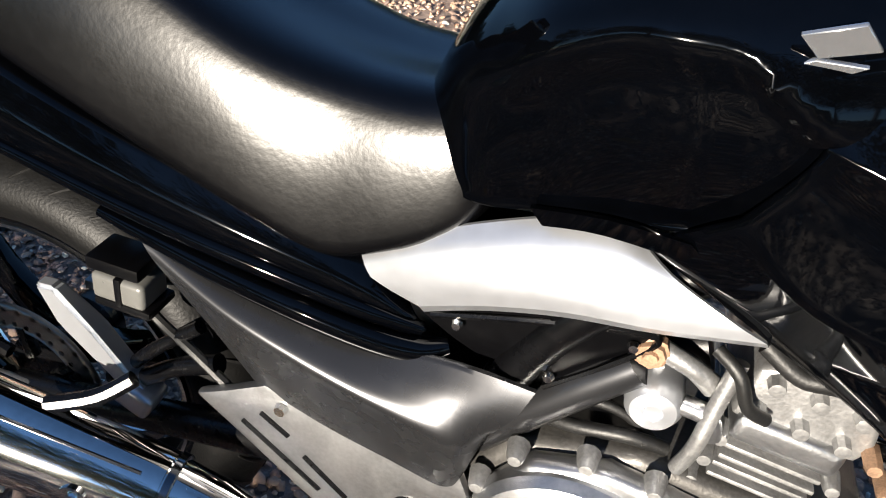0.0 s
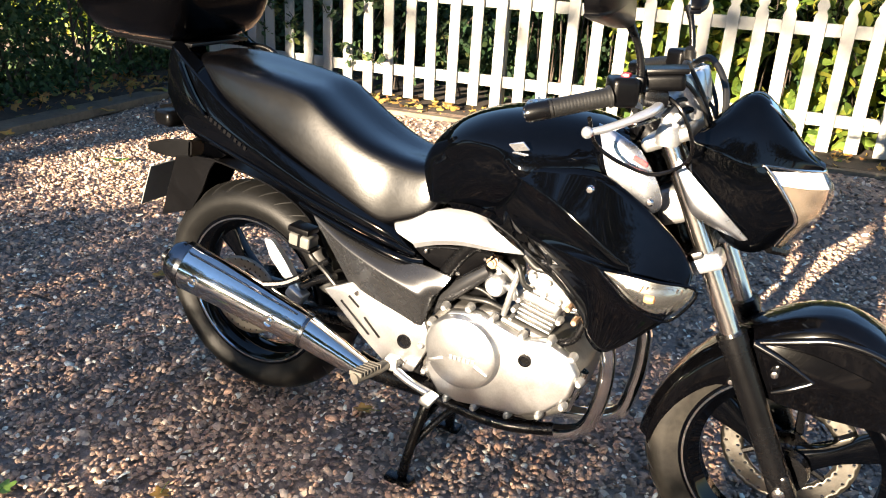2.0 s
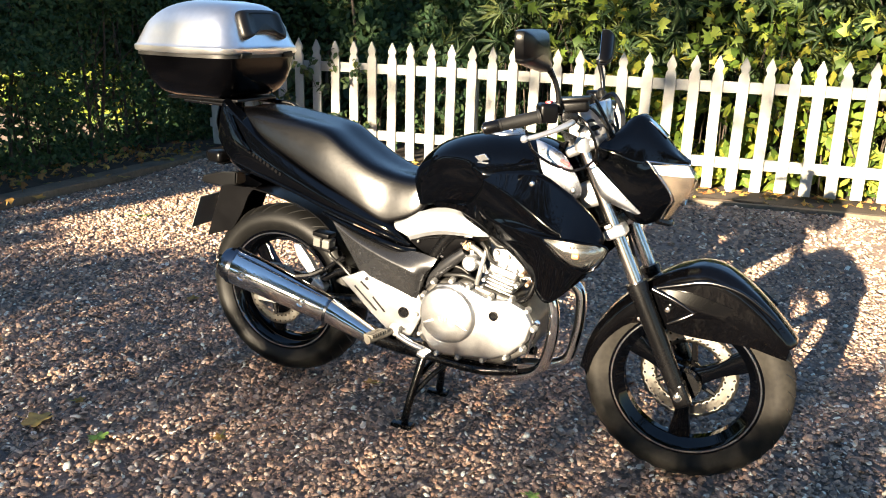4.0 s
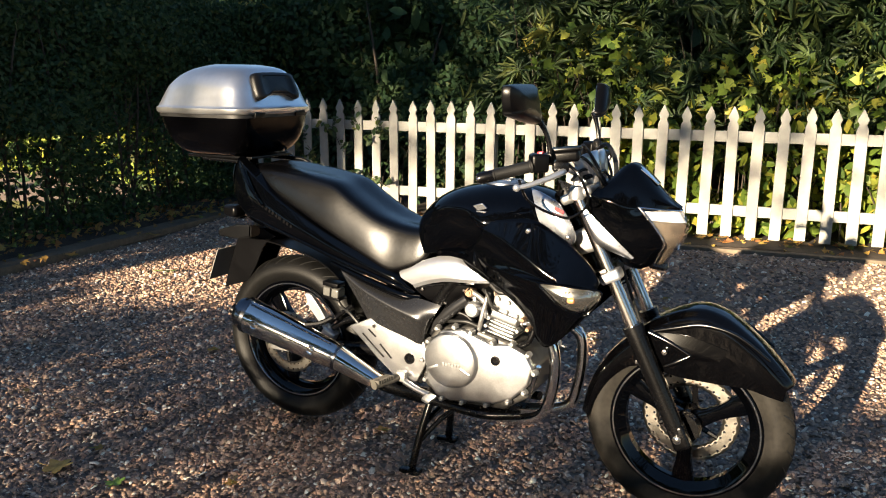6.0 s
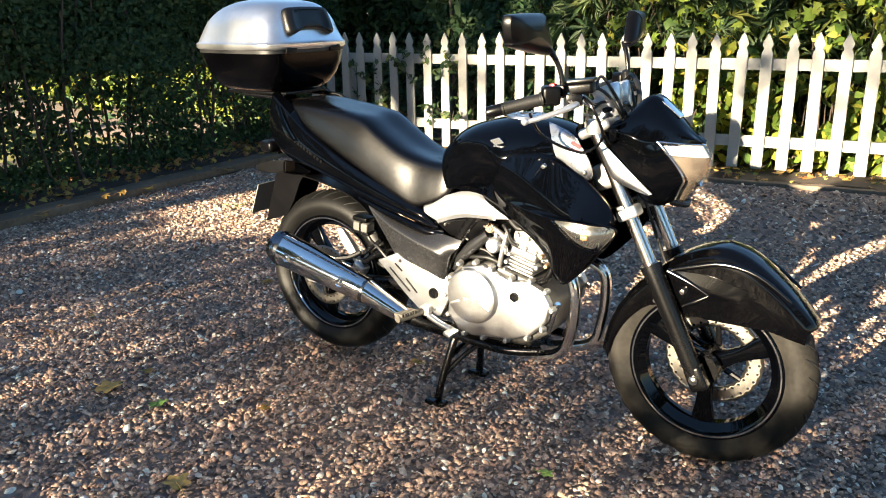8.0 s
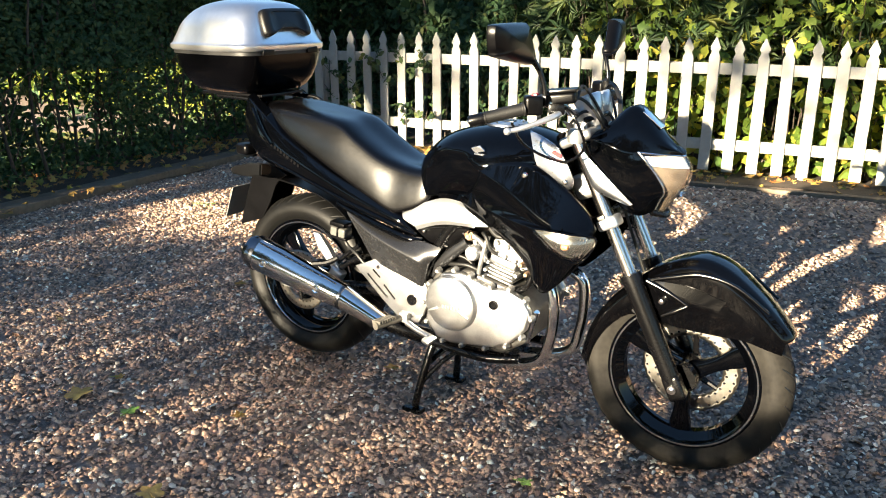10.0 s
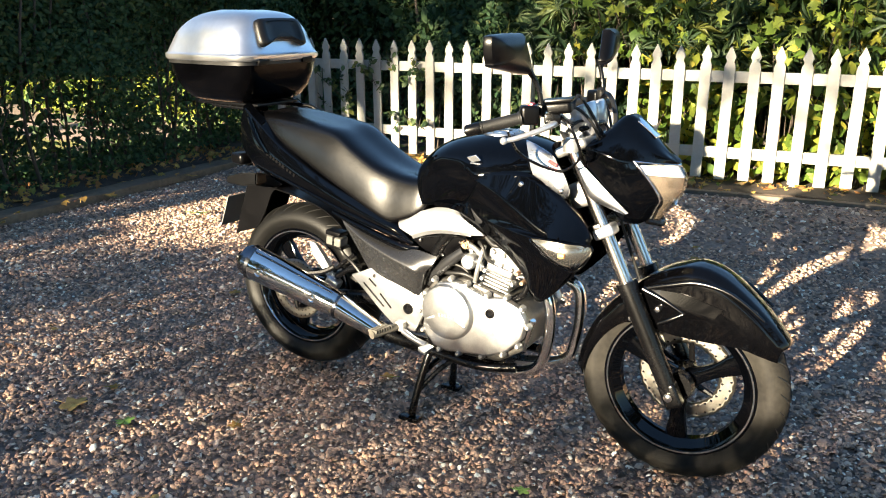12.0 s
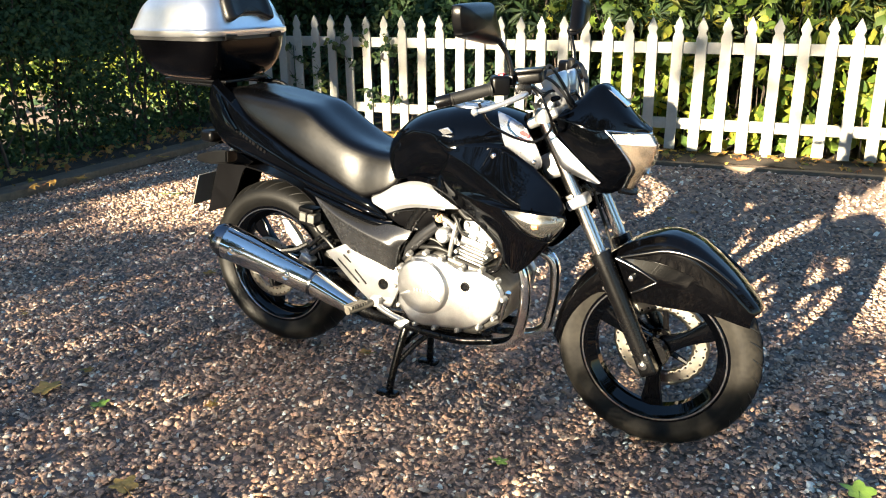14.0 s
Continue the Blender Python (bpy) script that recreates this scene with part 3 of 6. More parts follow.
    # brake fluid reservoir
    bm = box((0.078, 0.056, 0.032), Matrix.Translation((1.080, -0.190, 1.108)) @ pose(0, 0, 0, 0, -6, 14), 0.010, None, 3)
    box((0.084, 0.062, 0.010), Matrix.Translation((1.080, -0.190, 1.128)) @ pose(0, 0, 0, 0, -6, 14), 0.004, bm)
    part("brake_reservoir", bm, PLASTIC, bike, "black brake fluid reservoir")


def make_mirror(s, c):
    """A rounded rhombic mirror that faces back towards the rider."""
    outline = [(-0.126, -0.048), (-0.124, -0.030), (-0.072, 0.044), (-0.052, 0.053), (0.100, 0.052), (0.124, 0.042), (0.122, 0.010), (0.112, -0.014), (0.092, -0.026), (-0.108, -0.055)]
    o = spline([(u, 0, v) for u, v in outline], 4, True)
    yaw = 3 if s < 0 else 13
    m = Matrix.Translation(c) @ pose(0, 0, 0, 0, 0, 90 + yaw)
    rings = []
    for k, (d, f) in enumerate(((0.000, 0.93), (0.000, 0.985), (-0.006, 1.0), (-0.022, 0.97), (-0.036, 0.80), (-0.043, 0.50), (-0.045, 0.15))):
        rings.append([m @ Vector((-s * q.x * f * -1, d, q.z * f)) for q in o])
    part("mirror_shell", loft(rings), PLASTIC, bike, "black mirror shell")
    glass = [m @ Vector((s * q.x * 0.90, 0.0015, q.z * 0.90)) for q in o]
    glass2 = [m @ Vector((s * q.x * 0.90, -0.001, q.z * 0.90)) for q in o]
    part("mirror_glass", loft([glass2, glass]), MIRROR, bike, "mirror glass")


make_handlebar()


def make_cowl():
    """Headlamp fairing, fly screen, headlamp, clocks."""
    for s in (-1, 1):
        rows = [[(1.134, s * 0.111, 0.990), (1.190, s * 0.113, 0.974), (1.240, s * 0.109, 0.955), (1.268, s * 0.100, 0.962)],
                [(1.140, s * 0.112, 0.955), (1.198, s * 0.116, 0.928), (1.255, s * 0.110, 0.912), (1.298, s * 0.096, 0.928)],
                [(1.150, s * 0.106, 0.910), (1.212, s * 0.110, 0.862), (1.272, s * 0.100, 0.850), (1.338, s * 0.072, 0.866)],
                [(1.170, s * 0.092, 0.858), (1.226, s * 0.088, 0.812), (1.276, s * 0.078, 0.800), (1.326, s * 0.058, 0.828)],
                [(1.190, s * 0.070, 0.826), (1.236, s * 0.066, 0.786), (1.278, s * 0.058, 0.778), (1.314, s * 0.046, 0.796)]]
        part("cowl_side", patch(rows, 0.004, 4, inward=(0, -s, 0)), BLACK, bike, "gloss black headlamp cowl")
    rows = []
    for (cx, cy, cz), (rx, ry, rz) in (((1.134, 0.112, 0.993), (1.160, 0.030, 1.022)), ((1.192, 0.113, 0.978), (1.198, 0.034, 1.064)), ((1.245, 0.108, 0.958), (1.238, 0.034, 1.074)),
                                       ((1.300, 0.078, 0.955), (1.288, 0.028, 1.032)), ((1.345, 0.042, 0.953), (1.335, 0.016, 0.984)), ((1.370, 0.014, 0.951), (1.372, 0.005, 0.953))):
        mx, my, mz = (cx + rx) / 2, (cy + ry) / 2 + 0.012, (cz + rz) / 2 + 0.006
        rows.append([(cx, -cy, cz), (mx, -my, mz), (rx, -ry, rz), (rx, 0, rz + 0.003), (rx, ry, rz), (mx, my, mz), (cx, cy, cz)])
    part("fly_screen", patch(rows, 0.004, 4, inward=(-0.3, 0, -1)), BLACK, bike, "dark gloss fly screen")
    rows = [[(1.214, y * 0.9, 1.077 - 0.002 * abs(y) / 0.03), (1.255, y, 1.069 - 0.004 * abs(y) / 0.03), (1.305, y * 0.7, 1.024)] for y in (-0.030, 0.0, 0.030)]
    part("screen_inset", patch(rows, 0.003, 4, inward=(0, 0, -1)), BADGE, bike, "smooth tinted strip on the screen")
    # headlamp: reflector bowl behind a clear lens
    near = [(1.268, 0.099, 0.964), (1.299, 0.096, 0.930), (1.338, 0.073, 0.866), (1.326, 0.060, 0.830), (1.312, 0.048, 0.798)]
    mid = [(1.374, 0.0, 0.949), (1.396, 0.0, 0.915), (1.388, 0.0, 0.866), (1.366, 0.0, 0.830), (1.338, 0.0, 0.786)]
    rows = []
    for (x0, y0, z0), (x1, _, z1) in zip(near, mid):
        q = [(x0, y0, z0), (0.45 * x0 + 0.55 * x1, 0.62 * y0, 0.5 * (z0 + z1)), (0.12 * x0 + 0.88 * x1, 0.26 * y0, 0.2 * z0 + 0.8 * z1)]
        rows.append([(x, -y, z) for x, y, z in q] + [(x1, 0, z1)] + [(x, y, z) for x, y, z in q[::-1]])
    part("headlamp_lens", patch(rows, 0.003, 4, inward=(-1, 0, 0)), LENS, bike, "clear headlamp lens").visible_shadow = False
    back = [[(x - 0.005 - 0.003 * (1 - abs(y) / 0.10), y * 0.97, z) for x, y, z in r] for k, r in enumerate(rows)]
    part("headlamp_reflector", patch(back[:2], 0.003, 4, inward=(-1, 0, 0)), BOWL, bike, "upper headlamp reflector, coloured white for its sun glare")
    part("headlamp_reflector", patch(back[1:], 0.003, 4, inward=(-1, 0, 0)), BOWL_LOW, bike, "lower headlamp reflector, coloured brown for the gravel it mirrors")
    for s in (-1, 1):
        part("headlamp_trim", tube([(x + 0.003, s * y, z) for x, y, z in near], 0.0026, 8, 5), CHROME, bike, "bright trim at the headlamp's edge")
    part("headlamp_trim", tube([(x, y, z) for x, y, z in rows[0]], 0.003, 8, 4), CHROME, bike)
    part("headlamp_brow", tube([(1.300, -0.085, 0.925), (1.345, -0.045, 0.905), (1.362, 0, 0.898), (1.345, 0.045, 0.905), (1.300, 0.085, 0.925)], 0.004, 8, 4), CHROME, bike, "bright divider inside the headlamp")
    for z, r in ((0.925, 0.014), (0.850, 0.018)):
        bm = revolve([(r, 0.0), (r + 0.003, 0.012), (r, 0.016), (r * 0.5, 0.008), (0.0, 0.005)], (1.355, 0, z), "x", 24)
        part("headlamp_bulb_cap", bm, CHROME, bike)
    part("cowl_lip", tube([(1.305, -0.048, 0.790), (1.330, -0.020, 0.780), (1.336, 0, 0.778), (1.330, 0.020, 0.780), (1.305, 0.048, 0.790)], 0.010, 8, 4), SATIN, bike)
    # clocks
    for y, r in ((-0.030, 1.0), (0.058, 0.86)):
        m = Matrix.Translation((1.086, y, 1.098)) @ pose(0, 0, 0, 0, -24, 0)
        bm = revolve([(0.0, -0.004), (0.034 * r, -0.004), (0.036 * r, 0.002), (0.040 * r, 0.0), (0.041 * r, -0.010), (0.037 * r, -0.034), (0.027 * r, -0.068), (0.014 * r, -0.088), (0.0, -0.092)], (0, 0, 0), "z", 32)
        bmesh.ops.transform(bm, matrix=m, verts=bm.verts[:])
        pod = part("clock_pod", bm, SILVER, bike, "silver teardrop clock housing")
        bm = revolve([(0.0, -0.001), (0.031 * r, -0.001), (0.033 * r, -0.005)], (0, 0, 0), "z", 28)
        bmesh.ops.transform(bm, matrix=m, verts=bm.verts[:])
        part("clock_face", bm, PLASTIC, pod, "dark clock face")
    part("clock_bracket", tube([(1.10, -0.07, 1.035), (1.125, -0.03, 1.045), (1.125, 0.05, 1.045), (1.10, 0.09, 1.035)], 0.008, 10, 4), SATIN, bike)
    # left and right horn of wires behind the lamp
    for k, (y0, y1, zz) in enumerate(((-0.06, -0.16, 1.07), (0.05, 0.17, 1.07), (-0.02, -0.11, 1.03), (0.03, 0.10, 1.02), (-0.04, -0.13, 1.10))):
        part("cable", tube([(1.05 + 0.012 * k, y1, zz), (1.10, (y0 + y1) / 2, zz + 0.03), (1.15, y0, 1.02), (1.12, y0 * 0.6, 0.92), (1.05, y0 * 0.4, 0.86)], 0.0045, 8, 5), RUBBER, bike, "black control cable")
    part("brake_hose", tube([(1.08, -0.20, 1.09), (1.13, -0.22, 1.06), (1.15, -0.19, 0.98), (1.09, -0.165, 0.93), (1.03, -0.19, 0.945), (0.985, -0.235, 0.985), (0.985, -0.30, 1.045)], 0.004, 8, 6), SATIN, bike, "looped cable below the lever")
    part("clutch_cable", tube([(1.06, 0.18, 1.09), (1.11, 0.12, 1.12), (1.16, 0.05, 1.07), (1.17, 0.0, 0.98), (1.14, 0.0, 0.88)], 0.007, 8, 6), RUBBER, bike)


make_cowl()


def make_fender():
    rows = []
    prof = [(1.112, 0.300, 0.055, 0.02), (1.130, 0.385, 0.060, 0.03), (1.175, 0.480, 0.064, 0.04), (1.245, 0.562, 0.068, 0.055), (1.330, 0.632, 0.074, 0.115), (1.400, 0.668, 0.076, 0.160),
            (1.465, 0.680, 0.076, 0.175), (1.535, 0.658, 0.074, 0.155), (1.610, 0.604, 0.070, 0.105), (1.672, 0.545, 0.064, 0.065), (1.718, 0.492, 0.052, 0.030)]
    for i, (x, z, hw, skirt) in enumerate(prof):
        a = Vector((x - FRONT.x, 0, z - FRONT.z)).normalized()
        c = Vector((x, 0, z))
        row = []
        for u, drop, d in ((-1.00, 0.030, 1.0), (-1.06, 0.028, 0.55), (-1.02, 0.024, 0.0), (-0.62, 0.004, 0.0), (0, 0.0, 0.0), (0.62, 0.004, 0.0), (1.02, 0.024, 0.0), (1.06, 0.028, 0.55), (1.00, 0.030, 1.0)):
            row.append(c + Vector((0, u * hw, 0)) - a * drop + Vector((0, 0, -1)) * skirt * d)
        rows.append(row)
    cols = [[r[k] for r in rows] for k in range(9)]
    part("front_mudguard", patch(cols, 0.004, 3, inward=(0, 0, -1), crease=(1, 2, 3, 5, 6, 7)), FENDER, bike, "gloss black front mudguard", smooth=60)
    for s in (-1, 1):
        # raised arrow-shaped fold on the mudguard's flank
        rows = [[(1.330, s * 0.0805, 0.600), (1.43, s * 0.0830, 0.602), (1.54, s * 0.0800, 0.575)],
                [(1.332, s * 0.0840, 0.594), (1.42, s * 0.0900, 0.562), (1.520, s * 0.0840, 0.540)],
                [(1.345, s * 0.0800, 0.520), (1.40, s * 0.0850, 0.520), (1.455, s * 0.0830, 0.532)]]
        part("mudguard_fold", patch(rows, 0.008, 4, inward=(0, -s, 0), crease=(1,)), FENDER, bike)
        part("mudguard_edge", tube([(1.319, s * 0.083, 0.598), (1.383, s * 0.088, 0.576), (1.440, s * 0.087, 0.546)], [0.009, 0.007, 0.004], 10, 4), EDGE, bike)
        part("mudguard_edge", tube([(1.440, s * 0.087, 0.546), (1.403, s * 0.088, 0.522), (1.370, s * 0.086, 0.503)], [0.004, 0.008, 0.006], 10, 4), EDGE, bike)
        part("mudguard_edge", tube([(1.319, s * 0.078, 0.598), (1.394, s * 0.080, 0.622), (1.469, s * 0.079, 0.640), (1.560, s * 0.076, 0.622), (1.650, s * 0.068, 0.560)], [0.006, 0.008, 0.008, 0.006, 0.004], 10, 4), EDGE, bike)
        bm = revolve([(0.0, s * 0.010), (0.007, s * 0.008), (0.010, s * 0.002), (0.010, -s * 0.012)], (1.368, s * 0.092, 0.548), "y", 16)
        part("mudguard_bolt", bm, CHROME, bike)
        bm = revolve([(0.0, s * 0.008), (0.006, s * 0.007), (0.008, s * 0.001), (0.008, -s * 0.006)], (fork_x(0.50) - 0.038, s * 0.088, 0.505), "y", 12)
        part("mudguard_bolt", bm, CHROME, bike)
    # caliper on the left fork leg
    bm = box((0.05, 0.06, 0.10), Matrix.Translation((1.318, 0.062, 0.400)) @ pose(0, 0, 0, 0, -40, 0), 0.012, None, 3)
    for dz in (-0.025, 0.025):
        revolve([(0.0, 0.012), (0.014, 0.010), (0.016, 0.0)], (1.318 + dz * 0.6, 0.090, 0.400 + dz), "y", 16, bm)
    part("brake_caliper", bm, SATIN, bike, "black front brake caliper")
    part("caliper_hose", tube([(1.30, 0.085, 0.44), (1.27, 0.10, 0.52), (1.22, 0.085, 0.66), (1.18, 0.05, 0.80)], 0.005, 8, 5), RUBBER, bike)


make_fender()


bm = box((0.030, 0.22, 0.20), Matrix.Translation((1.060, 0, 0.72)) @ pose(0, 0, 0, 0, -12, 0), 0.006)
part("radiator", bm, SATIN, bike, "black finned radiator")


def make_seat():
    rings = []
    n = 26
    for x, top, low, hw in ((-0.150, 1.000, 0.975, 0.070), (-0.110, 1.014, 0.962, 0.104), (-0.020, 1.014, 0.930, 0.130), (0.090, 1.000, 0.880, 0.142), (0.190, 0.985, 0.830, 0.148), (0.255, 0.968, 0.798, 0.150), (0.320, 0.925, 0.765, 0.149),
                            (0.400, 0.878, 0.724, 0.146), (0.470, 0.852, 0.692, 0.138), (0.530, 0.842, 0.704, 0.129), (0.575, 0.842, 0.724, 0.119), (0.600, 0.840, 0.742, 0.107), (0.614, 0.836, 0.762, 0.088), (0.621, 0.826, 0.782, 0.066)):
        ring = []
        shoulder = 0.030
        h = top - low
        mid = hw - 0.17 * max(0.004, h * 0.5 - 0.020)
        sh = mid - 0.30 * max(0.006, h * 0.5 - 0.024)
        pts = [(-hw * 0.90, low), (-hw * 0.98, low + 0.004), (-hw, low + min(0.020, h * 0.3)), (-mid, low + h * 0.50), (-sh, top - min(0.026, h * 0.3)), (-sh + 0.016, top - 0.007), (-sh * 0.55, top - 0.001), (0, top - 0.004)]
        pts = pts + [(-y, z) for y, z in pts[-2::-1]]
        rings.append([(x, y, z) for y, z in pts])
    n = len(rings[0])
    fine = [spline([r[k] for r in rings], 5) for k in range(n)]
    rings = [spline([fine[k][i] for k in range(n)], 3) for i in range(len(fine[0]))]
    part("seat", loft(rings), SEAT, bike, "stepped black vinyl dual seat", smooth=60)


make_seat()


rows = [[(-0.215, -0.060, 1.022), (-0.232, -0.02, 1.026), (-0.232, 0.02, 1.026), (-0.215, 0.060, 1.022)], [(-0.222, -0.074, 0.95), (-0.255, -0.02, 0.95), (-0.255, 0.02, 0.95), (-0.222, 0.074, 0.95)],
        [(-0.200, -0.066, 0.872), (-0.225, -0.02, 0.865), (-0.225, 0.02, 0.865), (-0.200, 0.066, 0.872)]]
part("tail_end", patch(rows, 0.004, 4, inward=(1, 0, 0)), BLACK, bike, "gloss black tail end")
bm = loft([[(-0.30, -0.05, 0.81), (-0.30, 0.05, 0.81), (-0.30, 0.05, 0.845), (-0.30, -0.05, 0.845)], [(-0.20, -0.075, 0.80), (-0.20, 0.075, 0.80), (-0.20, 0.075, 0.87), (-0.20, -0.075, 0.87)]])
bmesh.ops.bevel(bm, geom=bm.edges[:], offset=0.008, segments=2, affect="EDGES")
part("tail_lamp", bm, PLASTIC, bike, "dark tail lamp housing")


def make_rear_guard():
    rows = [[(-0.100, -0.072, 0.775), (-0.100, 0, 0.785), (-0.100, 0.072, 0.775)], [(-0.190, -0.072, 0.755), (-0.195, 0, 0.765), (-0.190, 0.072, 0.755)],
            [(-0.240, -0.070, 0.655), (-0.250, 0, 0.660), (-0.240, 0.070, 0.655)], [(-0.290, -0.066, 0.530), (-0.300, 0, 0.530), (-0.290, 0.066, 0.530)]]
    part("rear_mudguard", patch(rows, 0.010, 4, inward=(1, 0, 0.3)), PLASTIC, bike, "black plastic rear mudguard")
    for s in (-1, 1):
        rows = [[(-0.100, s * 0.074, 0.778), (-0.190, s * 0.074, 0.758), (-0.240, s * 0.072, 0.659), (-0.290, s * 0.068, 0.532)],
                [(-0.050, s * 0.060, 0.748), (-0.100, s * 0.060, 0.712), (-0.140, s * 0.060, 0.635), (-0.185, s * 0.060, 0.565)]]
        part("mudguard_flank", patch(rows, 0.006, 4, inward=(0, -s, 0)), PLASTIC, bike)
        bm = tube([(-0.150, s * 0.05, 0.842), (-0.175, s * 0.09, 0.845), (-0.190, s * 0.125, 0.846)], [0.012, 0.011, 0.014], 10, 4)
        box((0.07, 0.06, 0.042), Matrix.Translation((-0.168, s * 0.132, 0.846)) @ pose(0, 0, 0, 0, 0, s * 12), 0.016, bm, 3)
        part("rear_indicator", bm, PLASTIC, bike, "dark rear indicator on a stalk")
    bm = box((0.004, 0.190, 0.130), Matrix.Translation((-0.318, 0.0, 0.620)) @ pose(0, 0, 0, 0, 22, 0), 0.0015)
    part("number_plate", bm, material("plate_back", (0.11, 0.11, 0.105), 0.5), bike, "rear number plate seen from behind its bracket")


make_rear_guard()


def make_engine():
    ym = 0.120
    bm = prism([(0.590, 0.330), (0.640, 0.270), (0.880, 0.280), (0.965, 0.335), (0.985, 0.440), (0.930, 0.500), (0.760, 0.540), (0.640, 0.520), (0.585, 0.440)], -ym, ym, 0.014, segs=3)
    part("crankcase", bm, ALLOY_DARK, bike, "dark crankcase, the shade on its top put into the colour")
    for s in (-1, 1):
        bm = prism([(0.612, 0.350), (0.650, 0.298), (0.700, 0.288), (0.860, 0.305), (0.920, 0.332), (0.972, 0.385), (0.986, 0.445), (0.960, 0.488), (0.905, 0.510), (0.850, 0.500), (0.790, 0.520), (0.735, 0.535), (0.665, 0.520), (0.618, 0.460)],
                   s * 0.118, s * 0.146, 0.010, segs=3)
        part("engine_cover", bm, ALLOY, bike, "polished alloy engine side cover")
        c = (0.708, s * 0.146, 0.428)
        bm = revolve([(0.094, -s * 0.012), (0.094, s * 0.004), (0.088, s * 0.014), (0.080, s * 0.018), (0.040, s * 0.0215), (0.0, s * 0.022)], c, "y", 56)
        part("clutch_cover", bm, ALLOY, bike, "round alloy clutch cover", smooth=30)
        for x, z in ((0.622, 0.478), (0.655, 0.527), (0.716, 0.540), (0.775, 0.530), (0.848, 0.508), (0.915, 0.513), (0.968, 0.486), (0.990, 0.430), (0.958, 0.360), (0.905, 0.320), (0.830, 0.296), (0.745, 0.288), (0.672, 0.288), (0.612, 0.345), (0.600, 0.410)):
            part("cover_bolt", revolve([(0.0, s * 0.010), (0.006, s * 0.009), (0.0085, s * 0.003), (0.010, -s * 0.008), (0.011, -s * 0.014)], (x, s * 0.143, z), "y", 10), ALLOY_DULL, bike)
        for an in (205, 335):
            a = radians(an)
            b2 = box((0.040, 0.006, 0.010), Matrix.Translation((c[0] + 0.062 * math.cos(a), s * 0.166, c[2] + 0.062 * math.sin(a))) @ pose(0, 0, 0, 0, -an, 0), 0.003)
            part("cover_rib", b2, ALLOY, bike)
        bm = revolve([(0.0, s * 0.002), (0.008, s * 0.002), (0.011, s * 0.0045), (0.015, s * 0.004), (0.016, -s * 0.006)], (0.862, s * 0.147, 0.452), "y", 20)
        part("oil_sight_plug", bm, SATIN, bike, "dark oil sight plug")
    # bars in place of the maker's lettering on the clutch cover
    bm = bmesh.new()
    for k in range(6):
        box((0.007, 0.003, 0.010), Matrix.Translation((0.690 + 0.011 * k, -0.1685, 0.420)), 0, bm)
    part("cover_lettering", bm, ALLOY_DULL, bike)
    # cylinder block, tilted forwards, with fins
    tilt = 14
    cyl = Matrix.Translation((0.843, 0, 0.462)) @ pose(0, 0, 0, 0, tilt, 0)
    part("cylinder_block", box((0.078, 0.19, 0.15), cyl @ Matrix.Translation((0, 0, 0.06)), 0.008), ALLOY_DULL, bike, "dull alloy cylinder block between its fins")
    part("cylinder_foot", box((0.100, 0.222, 0.030), cyl @ Matrix.Translation((0, 0, 0.012)), 0.008, None, 3), ALLOY, bike)
    for k in range(6):
        part("cooling_fin", box((0.086, 0.222 - 0.004 * (k % 2), 0.0052), cyl @ Matrix.Translation((0, 0, 0.040 + 0.0118 * k)), 0.002, None, 2), ALLOY_DULL, bike)
    part("cylinder_shoulder", box((0.094, 0.226, 0.030), cyl @ Matrix.Translation((0, 0, 0.124)), 0.009, None, 3), ALLOY, bike)
    for x, z in ((-0.052, 0.050), (-0.052, 0.078), (-0.050, 0.106), (0.052, 0.050), (0.052, 0.100)):
        part("cylinder_bolt", revolve([(0.0, -0.012), (0.006, -0.011), (0.0075, -0.004), (0.009, 0.012)], cyl @ Vector((x, -0.104, z)), "y", 10), ALLOY_DULL, bike)
    bm = prism([(-0.066, 0.128), (0.070, 0.128), (0.078, 0.150), (0.064, 0.190), (0.040, 0.196), (0.030, 0.212), (-0.028, 0.210), (-0.040, 0.192), (-0.066, 0.184)], -0.104, 0.104, 0.008, segs=3)
    bmesh.ops.scale(bm, vec=(0.80, 1, 1), verts=bm.verts[:])
    bmesh.ops.transform(bm, matrix=cyl, verts=bm.verts[:])
    part("cylinder_head", bm, ALLOY_DULL, bike, "cast alloy cylinder head")
    bm = prism([(-0.046, 0.206), (0.050, 0.206), (0.040, 0.236), (-0.036, 0.238)], -0.096, 0.096, 0.010, segs=3)
    bmesh.ops.transform(bm, matrix=cyl, verts=bm.verts[:])
    part("camshaft_cover", bm, ALLOY_DULL, bike, "dull alloy camshaft cover")
    for k in range(6):
        q = cyl @ Vector((-0.036 + 0.036 * (k % 3), -0.108, 0.146 if k < 3 else 0.178))
        part("head_bolt", revolve([(0.0, -0.010), (0.007, -0.009), (0.008, 0.004)], q, "y", 8), ALLOY_DULL, bike)
    # fittings behind and on top of the cylinders
    bm = revolve([(0.0, -0.010), (0.006, -0.010), (0.007, -0.006), (0.012, -0.006), (0.013, -0.001), (0.016, 0.0), (0.016, 0.010), (0.010, 0.012), (0.010, 0.05)], (0.750, -0.110, 0.651), "y", 8)
    part("rusty_cap", bm, RUST, bike, "rusty hose union")
    part("coolant_union", tube([(0.756, -0.100, 0.651), (0.785, -0.104, 0.640), (0.805, -0.100, 0.622)], [0.010, 0.009, 0.011], 12, 4), ALLOY_DULL, bike)
